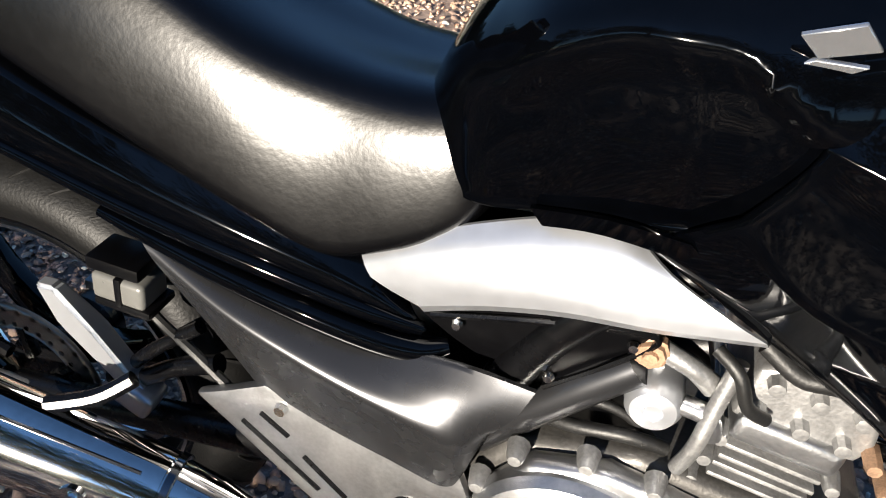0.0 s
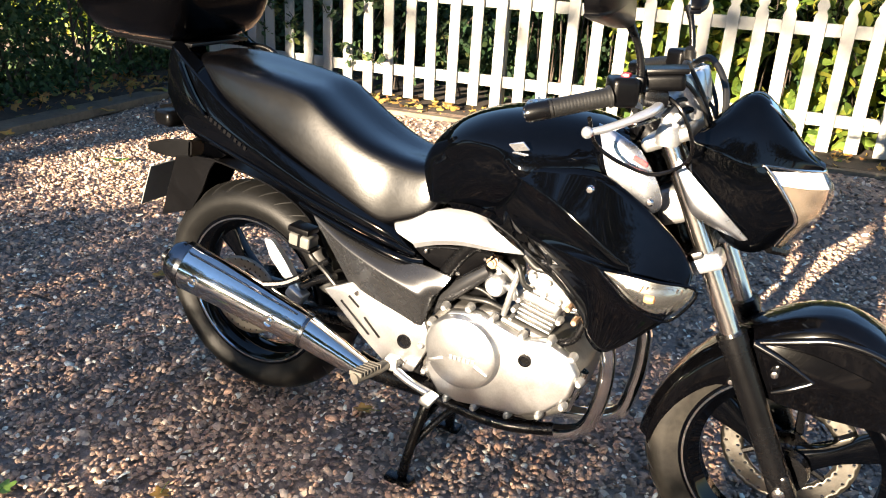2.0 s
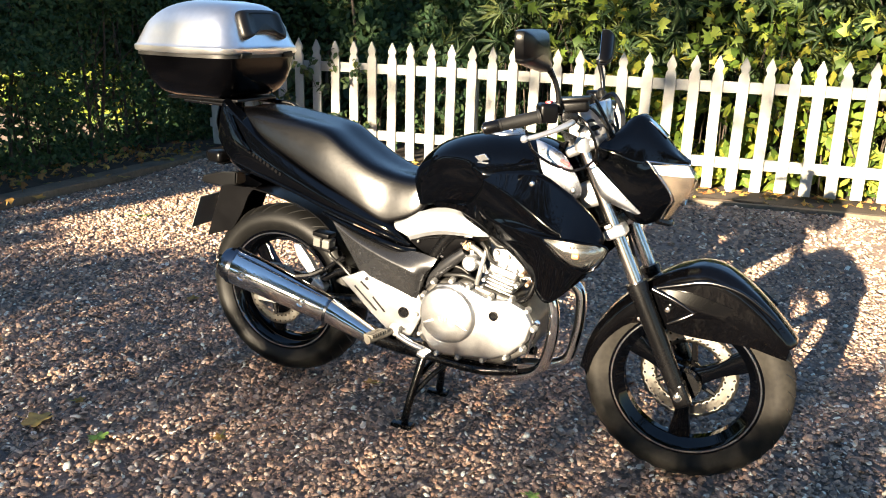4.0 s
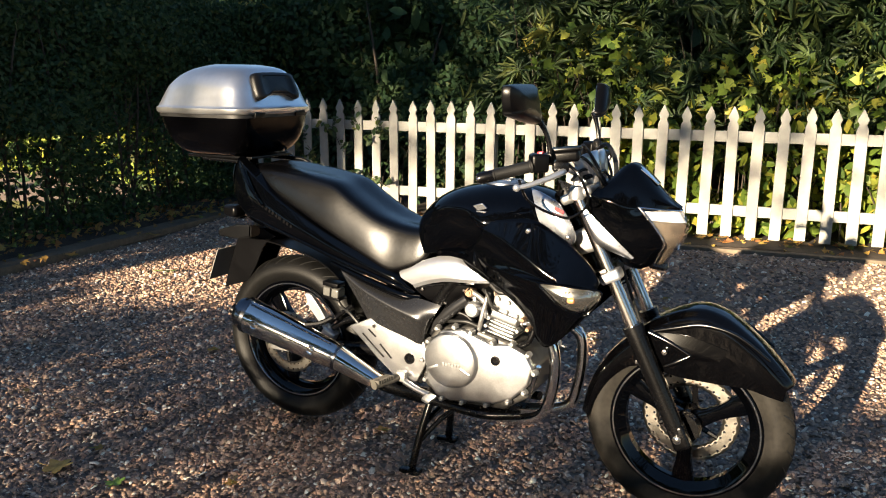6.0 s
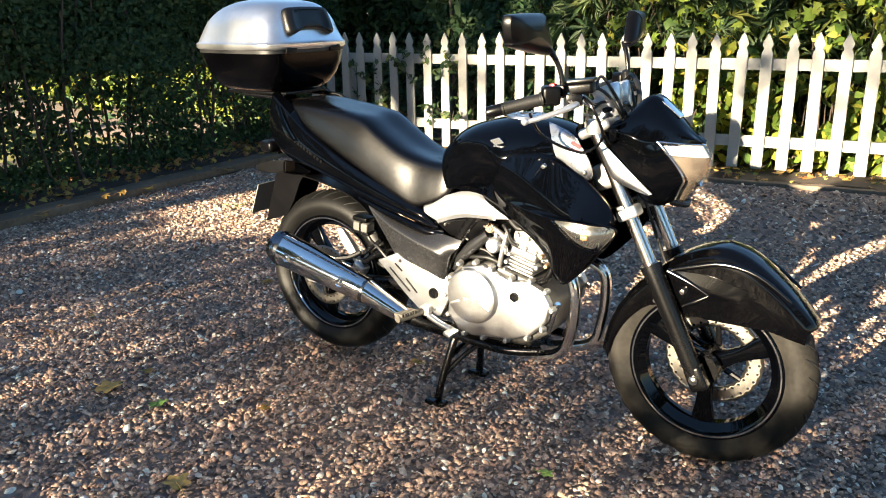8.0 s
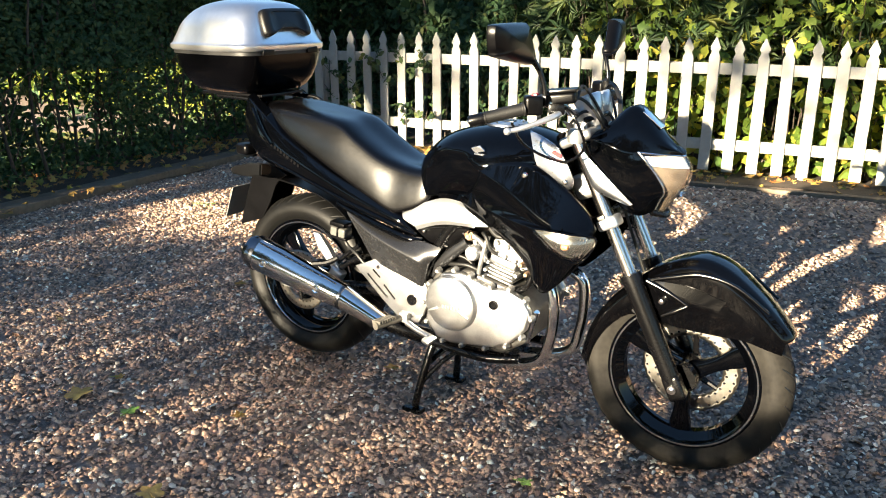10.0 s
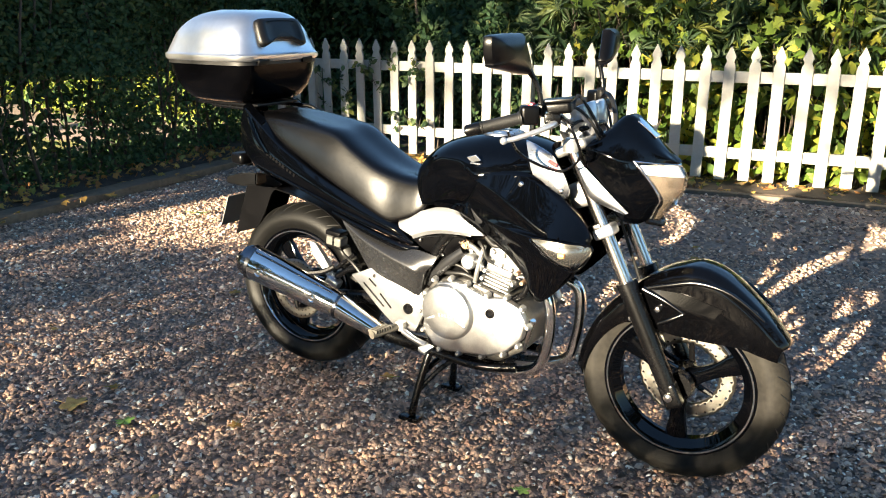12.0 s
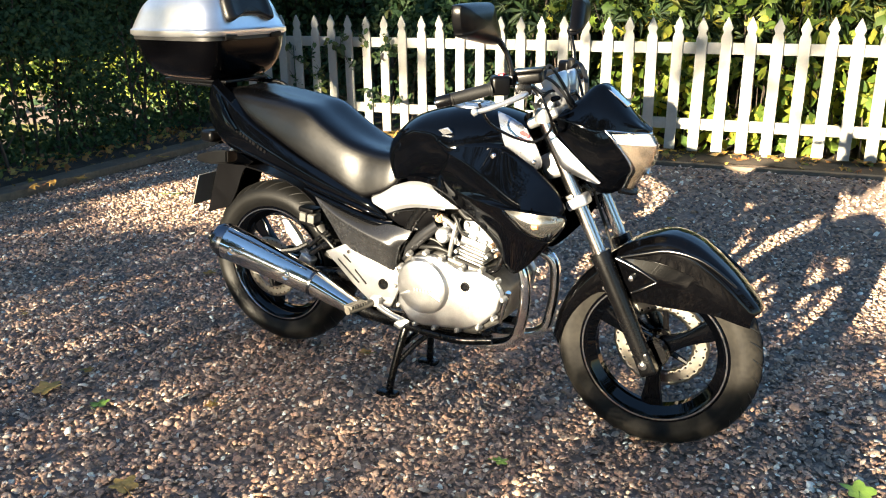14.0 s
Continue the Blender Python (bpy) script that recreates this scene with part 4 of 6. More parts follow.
    part("starter_end", revolve([(0.0, -0.010), (0.007, -0.010), (0.009, -0.014), (0.020, -0.012), (0.025, -0.004), (0.026, 0.010), (0.026, 0.06)], (0.761, -0.105, 0.594), "y", 28), SILVER, bike, "pale round thermostat cover")
    part("union_elbow", tube([(0.785, -0.108, 0.602), (0.806, -0.114, 0.600), (0.812, -0.112, 0.578)], 0.0095, 12, 4), ALLOY, bike)
    part("intake_body", rod((0.690, -0.055, 0.600), (0.800, -0.055, 0.635), 0.028, 18), PLASTIC, bike)
    part("intake_clip", rod((0.755, -0.055, 0.6185), (0.764, -0.055, 0.6215), 0.031, 18), ALLOY_DULL, bike)
    for k, pts in enumerate(([(0.660, -0.095, 0.540), (0.700, -0.108, 0.548), (0.745, -0.108, 0.552), (0.780, -0.10, 0.540)], [(0.640, -0.095, 0.552), (0.700, -0.100, 0.575), (0.740, -0.095, 0.565), (0.775, -0.09, 0.530)],
                             [(0.800, -0.11, 0.668), (0.820, -0.122, 0.655), (0.832, -0.122, 0.625), (0.850, -0.115, 0.610)], [(0.832, -0.122, 0.690), (0.860, -0.130, 0.672), (0.885, -0.130, 0.670), (0.92, -0.12, 0.66)],
                             [(0.79, -0.115, 0.535), (0.80, -0.122, 0.57), (0.808, -0.118, 0.61), (0.82, -0.11, 0.66)])):
        part("hose", tube(pts, (0.007, 0.005, 0.006, 0.008, 0.0075)[k], 10, 5), RUBBER if k != 4 else ALLOY_DULL, bike, "engine hose" if k != 4 else "alloy breather pipe")
    # black frame tube in grey, for the sun it catches
    part("wiring_loom", tube([(0.610, -0.100, 0.500), (0.650, -0.106, 0.548), (0.700, -0.104, 0.594), (0.742, -0.100, 0.628)], [0.020, 0.021, 0.020, 0.018], 14, 5), GREY, bike, "satin black frame tube running up behind the engine, greyed for its sun glare")
    part("coolant_pipe", tube([(0.930, -0.112, 0.500), (0.965, -0.118, 0.530), (0.985, -0.11, 0.60)], 0.010, 12, 5), SATIN, bike)
    for x, z in ((0.955, 0.560), (0.938, 0.588)):
        part("flange_nut", revolve([(0.0, -0.008), (0.006, -0.008), (0.008, 0.0), (0.008, 0.02)], (x, -0.116, z), "y", 8), RUST, bike, "rusty exhaust flange nut")
    # plain filler block, gives the gap behind the engine its shade
    part("engine_shade_block", box((0.20, 0.17, 0.16), Matrix.Translation((0.66, 0, 0.60)), 0.02), PLASTIC, bike, "plain black block added to keep the gap behind the engine dark")


make_engine()


def make_exhaust():
    for s, dx in ((-1, 0.012), (1, 0.062)):
        y = s * 0.055
        part("header_pipe", tube([(0.915, y, 0.560), (0.955, y, 0.560), (1.000 + dx, y * 1.1, 0.520), (1.018 + dx, y * 1.15, 0.440), (1.008 + dx, y * 1.1, 0.340), (0.975 + dx, y, 0.262), (0.910, y * 0.9, 0.228), (0.800, y * 0.8 - 0.01, 0.228), (0.640, -0.04, 0.240)], 0.0185, 16, 6), PIPE, bike, "chromed exhaust header pipe")
    part("heat_shield", rod((0.985, -0.098, 0.440), (0.955, -0.102, 0.335), 0.013, 16), PIPE, bike)
    part("collector", tube([(0.66, -0.04, 0.240), (0.56, -0.075, 0.255), (0.48, -0.120, 0.284), (0.42, -0.141, 0.310)], [0.026, 0.028, 0.026, 0.030], 16, 6), SATIN, bike)


make_exhaust()


def make_frame():
    for s in (-1, 1):
        part("frame_rail", tube([(1.02, s * 0.05, 0.86), (0.90, s * 0.10, 0.80), (0.72, s * 0.11, 0.70), (0.63, s * 0.11, 0.58), (0.58, s * 0.11, 0.45), (0.58, s * 0.11, 0.32)], 0.020, 12, 5), SATIN, bike, "black steel frame tube")
        part("seat_rail", tube([(0.66, s * 0.10, 0.70), (0.40, s * 0.10, 0.70), (0.10, s * 0.085, 0.80), (-0.18, s * 0.07, 0.92)], 0.014, 10, 5), SATIN, bike)
        part("lower_rail", tube([(0.93, s * 0.09, 0.262), (0.80, s * 0.115, 0.250), (0.60, s * 0.11, 0.262)], 0.016, 12, 5), SATIN, bike, "black engine cradle tube")
        part("down_tube", tube([(1.03, s * 0.03, 0.82), (1.02, s * 0.035, 0.62), (0.985, s * 0.04, 0.50)], 0.014, 10, 4), SATIN, bike)
        # footrest hanger
        rows = [(0.318, 0.486), (0.352, 0.500), (0.402, 0.524), (0.470, 0.508), (0.540, 0.498), (0.600, 0.490), (0.616, 0.440), (0.612, 0.395), (0.580, 0.330), (0.545, 0.318), (0.500, 0.330), (0.430, 0.385), (0.370, 0.440)]
        part("footrest_hanger", prism(rows, s * 0.128, s * 0.142, 0.005, segs=2), ALLOY, bike, "silver footrest hanger with slots")
        for (x0, z0), (x1, z1) in (((0.372, 0.468), (0.455, 0.395)), ((0.395, 0.486), (0.425, 0.462)), ((0.440, 0.440), (0.485, 0.395))):
            d = Vector((x1 - x0, 0, z1 - z0))
            part("hanger_slot", box((d.length, 0.004, 0.006), Matrix.Translation(((x0 + x1) / 2, s * 0.1425, (z0 + z1) / 2)) @ pose(0, 0, 0, 0, -math.degrees(math.atan2(d.z, d.x)), 0), 0.0015), SATIN, bike)
        bm = revolve([(0.0, s * 0.001), (0.010, s * 0.001), (0.012, s * 0.0035), (0.018, s * 0.004), (0.019, 0.0)], (0.553, s * 0.142, 0.406), "y", 20)
        part("hanger_eye", bm, SATIN, bike)
        for x, z in ((0.555, 0.352), (0.582, 0.470), (0.420, 0.500)):
            part("hanger_bolt", revolve([(0.0, s * 0.006), (0.006, s * 0.006), (0.0075, 0.0)], (x, s * 0.143, z), "y", 8), CHROME, bike)
        # rider footrest
        rest = part("footrest", tube([(0.525, s * 0.150, 0.345), (0.510, s * 0.190, 0.340), (0.488, s * 0.262, 0.340)], [0.011, 0.014, 0.014], 12, 3), DUSTY_RUBBER, bike, "dusty ribbed rider footrest")
        for k in range(7):
            t = k / 6
            part("tread_rib", box((0.034, 0.006, 0.012), Matrix.Translation((0.506 - 0.016 * t, s * (0.195 + 0.062 * t), 0.352)), 0.002), DUSTY_RUBBER, rest)
        part("footrest_pivot", box((0.035, 0.03, 0.035), Matrix.Translation((0.530, s * 0.152, 0.345)), 0.007), ALLOY_DULL, bike)
        # passenger footrest, folded up
        part("passenger_bracket", tube([(0.335, s * 0.115, 0.510), (0.28, s * 0.115, 0.488), (0.225, s * 0.112, 0.452), (0.185, s * 0.112, 0.446)], [0.012, 0.011, 0.011, 0.013], 10, 4), SATIN, bike)
        part("passenger_bracket", tube([(0.315, s * 0.110, 0.550), (0.255, s * 0.112, 0.505), (0.205, s * 0.112, 0.458)], 0.008, 10, 4), SATIN, bike)
        bm = loft([[(0.220 + u, s * 0.116 + v, 0.446) for u, v in ((-0.014, -0.013), (0.018, -0.013), (0.018, 0.013), (-0.014, 0.013))], [(0.170 + u, s * 0.122 + v, 0.525) for u, v in ((-0.024, -0.014), (0.024, -0.014), (0.024, 0.014), (-0.024, 0.014))],
                   [(0.142 + u, s * 0.126 + v, 0.574) for u, v in ((-0.014, -0.010), (0.012, -0.010), (0.012, 0.010), (-0.014, 0.010))]])
        bmesh.ops.bevel(bm, geom=bm.edges[:], offset=0.004, segments=2, affect="EDGES")
        part("footrest_knuckle", box((0.052, 0.040, 0.036), Matrix.Translation((0.222, s * 0.118, 0.436)) @ pose(0, 0, 0, 0, 30, 0), 0.009, None, 3), SILVER, bike, "silver cast footrest knuckle")
        part("passenger_footrest", bm, SILVER, bike, "folded silver passenger footrest")
        # swinging arm
        part("swinging_arm", tube([(0.56, s * 0.095, 0.405), (0.40, s * 0.098, 0.40), (0.18, s * 0.100, 0.378), (0.018, s * 0.100, 0.362)], [0.026, 0.024, 0.020, 0.022], 12, 4), SATIN, bike, "black swinging arm")
        part("axle_block", box((0.085, 0.022, 0.045), Matrix.Translation((0.005, s * 0.112, 0.362)), 0.006), ALLOY_DULL, bike)
        part("axle_nut", revolve([(0.0, s * 0.016), (0.010, s * 0.015), (0.014, 0.0)], (0.018, s * 0.120, 0.362), "y", 6), CHROME, bike)
    # rear brake pedal and lever on the right
    part("brake_pedal", tube([(0.545, -0.160, 0.330), (0.585, -0.168, 0.318), (0.640, -0.172, 0.305)], [0.011, 0.010, 0.011], 10, 4), ALLOY, bike, "silver rear brake pedal")
    part("pedal_pad", box((0.030, 0.055, 0.014), Matrix.Translation((0.648, -0.185, 0.300)) @ pose(0, 0, 0, 0, 20, 0), 0.005), ALLOY, bike)
    part("sump_guard", box((0.30, 0.16, 0.05), Matrix.Translation((0.74, 0, 0.262)), 0.015), SATIN, bike)
    # rear brake reservoir
    bm = box((0.062, 0.047, 0.032), Matrix.Translation((0.238, -0.112, 0.590)) @ pose(0, 0, 0, 0, 6, 0), 0.007, None, 3)
    part("rear_brake_reservoir", bm, material("cloudy_plastic", (0.09, 0.09, 0.085), 0.3, 0.0, 0.1), bike, "translucent rear brake reservoir")
    part("reservoir_cap", box((0.062, 0.050, 0.016), Matrix.Translation((0.237, -0.110, 0.618)) @ pose(0, 0, 0, 0, 6, 0), 0.004), PLASTIC, bike, "black reservoir cap")
    part("reservoir_band", box((0.008, 0.050, 0.036), Matrix.Translation((0.240, -0.112, 0.590)) @ pose(0, 0, 0, 0, 6, 0), 0.002), PLASTIC, bike)
    part("reservoir_foot", box((0.066, 0.049, 0.010), Matrix.Translation((0.241, -0.112, 0.571)) @ pose(0, 0, 0, 0, 6, 0), 0.003), PLASTIC, bike)
    part("reservoir_hose", tube([(0.245, -0.110, 0.572), (0.26, -0.105, 0.54), (0.31, -0.12, 0.52), (0.37, -0.125, 0.47)], 0.006, 8, 5), RUBBER, bike)
    part("rear_shock", rod((0.44, 0, 0.66), (0.36, 0, 0.42), 0.035, 16), SATIN, bike)
    # inner rear guard
    rows = [[(0.30, -0.07, 0.50), (0.30, 0.07, 0.50)], [(0.25, -0.07, 0.60), (0.25, 0.07, 0.60)], [(0.15, -0.07, 0.675), (0.15, 0.07, 0.675)], [(0.0, -0.07, 0.715), (0.0, 0.07, 0.715)], [(-0.15, -0.07, 0.735), (-0.15, 0.07, 0.735)]]
    part("inner_guard", patch(rows, 0.005, 3, inward=(0, 0, 1)), PLASTIC, bike)


make_frame()


def make_stand():
    for s in (-1, 1):
        part("stand_leg", tube([(0.605, s * 0.070, 0.270), (0.590, s * 0.105, 0.180), (0.572, s * 0.130, 0.080), (0.562, s * 0.140, 0.018)], [0.014, 0.013, 0.013, 0.014], 12, 4), SATIN, bike, "black centre stand leg")
        part("stand_foot", box((0.075, 0.040, 0.018), Matrix.Translation((0.556, s * 0.142, 0.004)), 0.006), SATIN, bike)
    part("stand_cross_tube", tube([(0.586, -0.11, 0.165), (0.60, 0, 0.19), (0.586, 0.11, 0.165)], 0.011, 10, 4), SATIN, bike)
    part("stand_brace", tube([(0.575, -0.128, 0.10), (0.63, -0.06, 0.175), (0.69, 0.02, 0.225)], 0.009, 10, 4), SATIN, bike)
    part("stand_pivot", rod((0.605, -0.10, 0.272), (0.605, 0.10, 0.272), 0.018, 14), SATIN, bike)
    part("side_stand", tube([(0.66, 0.12, 0.26), (0.56, 0.16, 0.22), (0.44, 0.19, 0.20)], 0.010, 10, 3), SATIN, bike)


make_stand()


def make_rack():
    for s in (-1, 1):
        part("rack_arm", tube([(0.02, 0.118, 0.965), (-0.03, 0.112, 1.012), (-0.12, 0.10, 1.020), (-0.34, 0.09, 1.024)] if s > 0 else [(-0.09, -0.075, 0.985), (-0.13, -0.085, 1.014), (-0.34, -0.09, 1.024)], 0.0075, 10, 5), SATIN, bike, "black luggage rack arm")
    part("rack_plate", box((0.30, 0.22, 0.010), Matrix.Translation((-0.25, 0, 1.034)), 0.004), PLASTIC, bike, "black rack plate under the top box")


make_rack()


# ---- top box ----
def make_top_box():
    tb = thing("top_box", "motorcycle top box with silver lid, black base and padded backrest", "top box", (-0.25, 0, 1.04))
    cx = -0.265

    def ring(z, hx0, hx1, hy, p=0.30, n=72):
        out = []
        for k in range(n):
            a = 2 * math.pi * k / n
            c, s = math.cos(a), math.sin(a)
            r = (abs(c) ** (2 / p) + abs(s) ** (2 / p)) ** (-p / 2)
            x, y = (hx1 if c > 0 else hx0) * r * c, hy * r * s
            taper = 1 - 0.10 * max(0, -x / hx0)
            out.append((cx + x, y * taper, z))
        return out
    base = [ring(1.042, 0.11, 0.11, 0.11), ring(1.046, 0.135, 0.145, 0.145), ring(1.062, 0.160, 0.170, 0.170, 0.36), ring(1.095, 0.185, 0.190, 0.190, 0.34), ring(1.14, 0.204, 0.202, 0.203), ring(1.183, 0.216, 0.208, 0.210)]
    part("base", loft(base), BOX_BLACK, tb, "black plastic box base", smooth=50)
    lid = [ring(1.190, 0.220, 0.212, 0.214), ring(1.196, 0.226, 0.217, 0.219), ring(1.210, 0.226, 0.217, 0.219)]
    dome = [(1.215, 0.219, 0.211, 0.213, 0.30), (1.245, 0.205, 0.199, 0.203, 0.32), (1.290, 0.178, 0.186, 0.189, 0.36), (1.328, 0.130, 0.168, 0.165, 0.42), (1.350, 0.075, 0.142, 0.132, 0.5), (1.361, 0.022, 0.088, 0.085, 0.6)]
    shape = [spline([(d[0], d[k], 0) for d in dome], 5) for k in (1, 2, 3, 4)]
    lid += [ring(a.x, a.y, b.y, c.y, e.y) for a, b, c, e in zip(*shape)]
    part("lid", loft(lid), LID, tb, "silver painted lid", smooth=50)
    part("seal", loft([ring(1.178, 0.217, 0.209, 0.211), ring(1.193, 0.217, 0.209, 0.211)]), RUBBER, tb)
    # backrest pad on the face towards the rider
    half = [(0.0, -0.030), (0.055, -0.034), (0.092, -0.048), (0.112, -0.046), (0.119, -0.028), (0.114, 0.026), (0.104, 0.044), (0.080, 0.049), (0.0, 0.051)]
    o = spline([(u, v, 0) for u, v in half] + [(-u, v, 0) for u, v in half[-2:0:-1]], 3, True)
    m = Matrix.Translation((-0.096, 0, 1.277)) @ pose(0, 0, 0, 0, -20, 0)
    rings = [[m @ Vector((dx, q.x * f, q.y * f)) for q in o] for dx, f in ((0.0, 0.97), (0.018, 1.0), (0.030, 0.985), (0.037, 0.92), (0.040, 0.80), (0.041, 0.72), (0.038, 0.68), (0.039, 0.40), (0.040, 0.05))]
    part("backrest_pad", loft(rings), PAD, tb, "black padded backrest with rounded corners", smooth=50)
    for y in (-0.185, 0.185):
        part("latch", box((0.020, 0.055, 0.022), Matrix.Translation((-0.058, y * 0.62, 1.188)), 0.004), PLASTIC, tb, "black lid latch")
    return tb


top_box = make_top_box()


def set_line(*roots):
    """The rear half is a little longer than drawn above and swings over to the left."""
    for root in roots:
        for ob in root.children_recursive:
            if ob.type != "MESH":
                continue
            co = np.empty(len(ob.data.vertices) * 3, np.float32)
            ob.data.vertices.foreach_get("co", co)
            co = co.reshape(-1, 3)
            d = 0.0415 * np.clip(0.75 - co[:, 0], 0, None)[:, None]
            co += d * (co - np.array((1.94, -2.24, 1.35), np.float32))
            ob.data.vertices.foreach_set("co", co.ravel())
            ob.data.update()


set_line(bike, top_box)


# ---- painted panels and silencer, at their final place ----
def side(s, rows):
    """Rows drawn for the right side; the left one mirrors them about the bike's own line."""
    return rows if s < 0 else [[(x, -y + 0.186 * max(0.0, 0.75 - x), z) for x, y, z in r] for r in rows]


def make_fairing(s):
    rows = [[(0.808, -0.170, 0.889), (0.888, -0.176, 0.908), (0.982, -0.166, 0.912), (1.069, -0.160, 0.865), (1.149, -0.160, 0.801), (1.188, -0.166, 0.748)],
            [(0.822, -0.182, 0.879), (0.908, -0.206, 0.848), (0.981, -0.216, 0.800), (1.060, -0.222, 0.752), (1.121, -0.220, 0.746), (1.188, -0.202, 0.737)],
            [(0.814, -0.174, 0.856), (0.895, -0.190, 0.808), (0.970, -0.202, 0.772), (1.040, -0.212, 0.748), (1.110, -0.216, 0.742), (1.186, -0.201, 0.731)],
            [(0.786, -0.164, 0.813), (0.840, -0.184, 0.767), (0.937, -0.206, 0.750), (1.001, -0.218, 0.746), (1.069, -0.219, 0.738), (1.184, -0.200, 0.725)],
            [(0.727, -0.132, 0.767), (0.865, -0.158, 0.712), (0.962, -0.190, 0.702), (1.052, -0.212, 0.675), (1.148, -0.205, 0.658), (1.184, -0.192, 0.712)],
            [(0.836, -0.138, 0.700), (0.918, -0.144, 0.648), (0.974, -0.150, 0.594), (0.998, -0.150, 0.543), (1.042, -0.154, 0.530), (1.143, -0.176, 0.631)]]
    fairing = part("side_fairing", patch(side(s, rows), 0.005, 6, inward=(0, -s, 0), crease=(1, 3, 4)), BLACK, bike, "gloss black side fairing with sharp folds", smooth=85)
    rows = [[(1.024, -0.236, 0.741), (1.075, -0.242, 0.742), (1.135, -0.236, 0.738), (1.198, -0.208, 0.731)],
            [(1.030, -0.240, 0.735), (1.080, -0.250, 0.716), (1.140, -0.244, 0.704), (1.192, -0.212, 0.704)],
            [(1.032, -0.234, 0.730), (1.078, -0.236, 0.694), (1.118, -0.230, 0.672), (1.158, -0.212, 0.662)]]
    lens = part("indicator_lens", patch(side(s, rows), 0.003, 5, inward=(0, -s, 0)), LENS, bike, "clear front indicator lens")
    lens.visible_shadow = False
    back = [[(x, y + 0.016, z) for x, y, z in r] for r in rows]
    part("indicator_reflector", patch(side(s, back), 0.003, 5, inward=(0, -s, 0)), REFLECTOR, lens, "greyish ribbed reflector")
    for k in range(9):
        u = k / 8
        part("reflector_rib", rod((1.110 + 0.070 * u, s * (0.233 - 0.028 * u), 0.728), (1.096 + 0.062 * u, s * (0.229 - 0.022 * u), 0.690 - 0.018 * u), 0.0022, 6), CHROME, lens)
    part("indicator_bulb", revolve([(0.0, 0.022), (0.008, 0.018), (0.010, 0.006), (0.008, 0.0)], (1.115, s * 0.228, 0.704), "x", 16), AMBER, lens, "amber indicator bulb")
    rim = [(1.020, -0.230, 0.743), (1.075, -0.236, 0.746), (1.135, -0.230, 0.742), (1.200, -0.204, 0.734), (1.196, -0.206, 0.700), (1.160, -0.208, 0.657), (1.118, -0.224, 0.667), (1.076, -0.230, 0.690), (1.020, -0.230, 0.743)]
    part("indicator_rim", tube([(x, y if s < 0 else -y, z) for x, y, z in rim], 0.0032, 6, 4), BLACK, lens)
    bm = revolve([(0.0, s * 0.006), (0.006, s * 0.005), (0.010, 0.0), (0.010, -s * 0.010)], (0.970, s * 0.180, 0.881), "y", 18)
    part("fairing_screw", bm, CHROME, bike)
    # silver inner panel beside the steering head
    rows = [[(0.955, -0.120, 1.000), (0.985, -0.126, 0.992), (1.010, -0.128, 0.982)],
            [(0.970, -0.136, 0.964), (1.012, -0.142, 0.968), (1.048, -0.137, 0.962)],
            [(0.992, -0.148, 0.908), (1.045, -0.152, 0.922), (1.088, -0.143, 0.910)],
            [(1.032, -0.150, 0.874), (1.070, -0.152, 0.878), (1.103, -0.141, 0.871)],
            [(1.068, -0.144, 0.846), (1.085, -0.144, 0.845), (1.098, -0.137, 0.850)]]
    part("air_scoop", patch(side(s, rows), 0.004, 4, inward=(0, -s, 0)), SATIN_SILVER, bike, "silver panel beside the steering head")
    part("scoop_screw", revolve([(0.0, s * 0.005), (0.005, s * 0.004), (0.008, 0.0)], (1.082, s * 0.151, 0.868), "y", 14), CHROME, bike)
    part("warning_label", box((0.030, 0.0015, 0.010), Matrix.Translation((1.052, s * 0.149, 0.945)) @ pose(0, 0, 0, 0, 22, 0), 0), RED, bike, "small red label")
    rows = [[(0.640, -0.128, 0.778), (0.700, -0.142, 0.786), (0.760, -0.150, 0.782)], [(0.650, -0.124, 0.762), (0.700, -0.134, 0.768), (0.780, -0.142, 0.758)]]
    part("tank_skirt", patch(side(s, rows), 0.006, 4, inward=(0, -s, 0)), BLACK, bike)


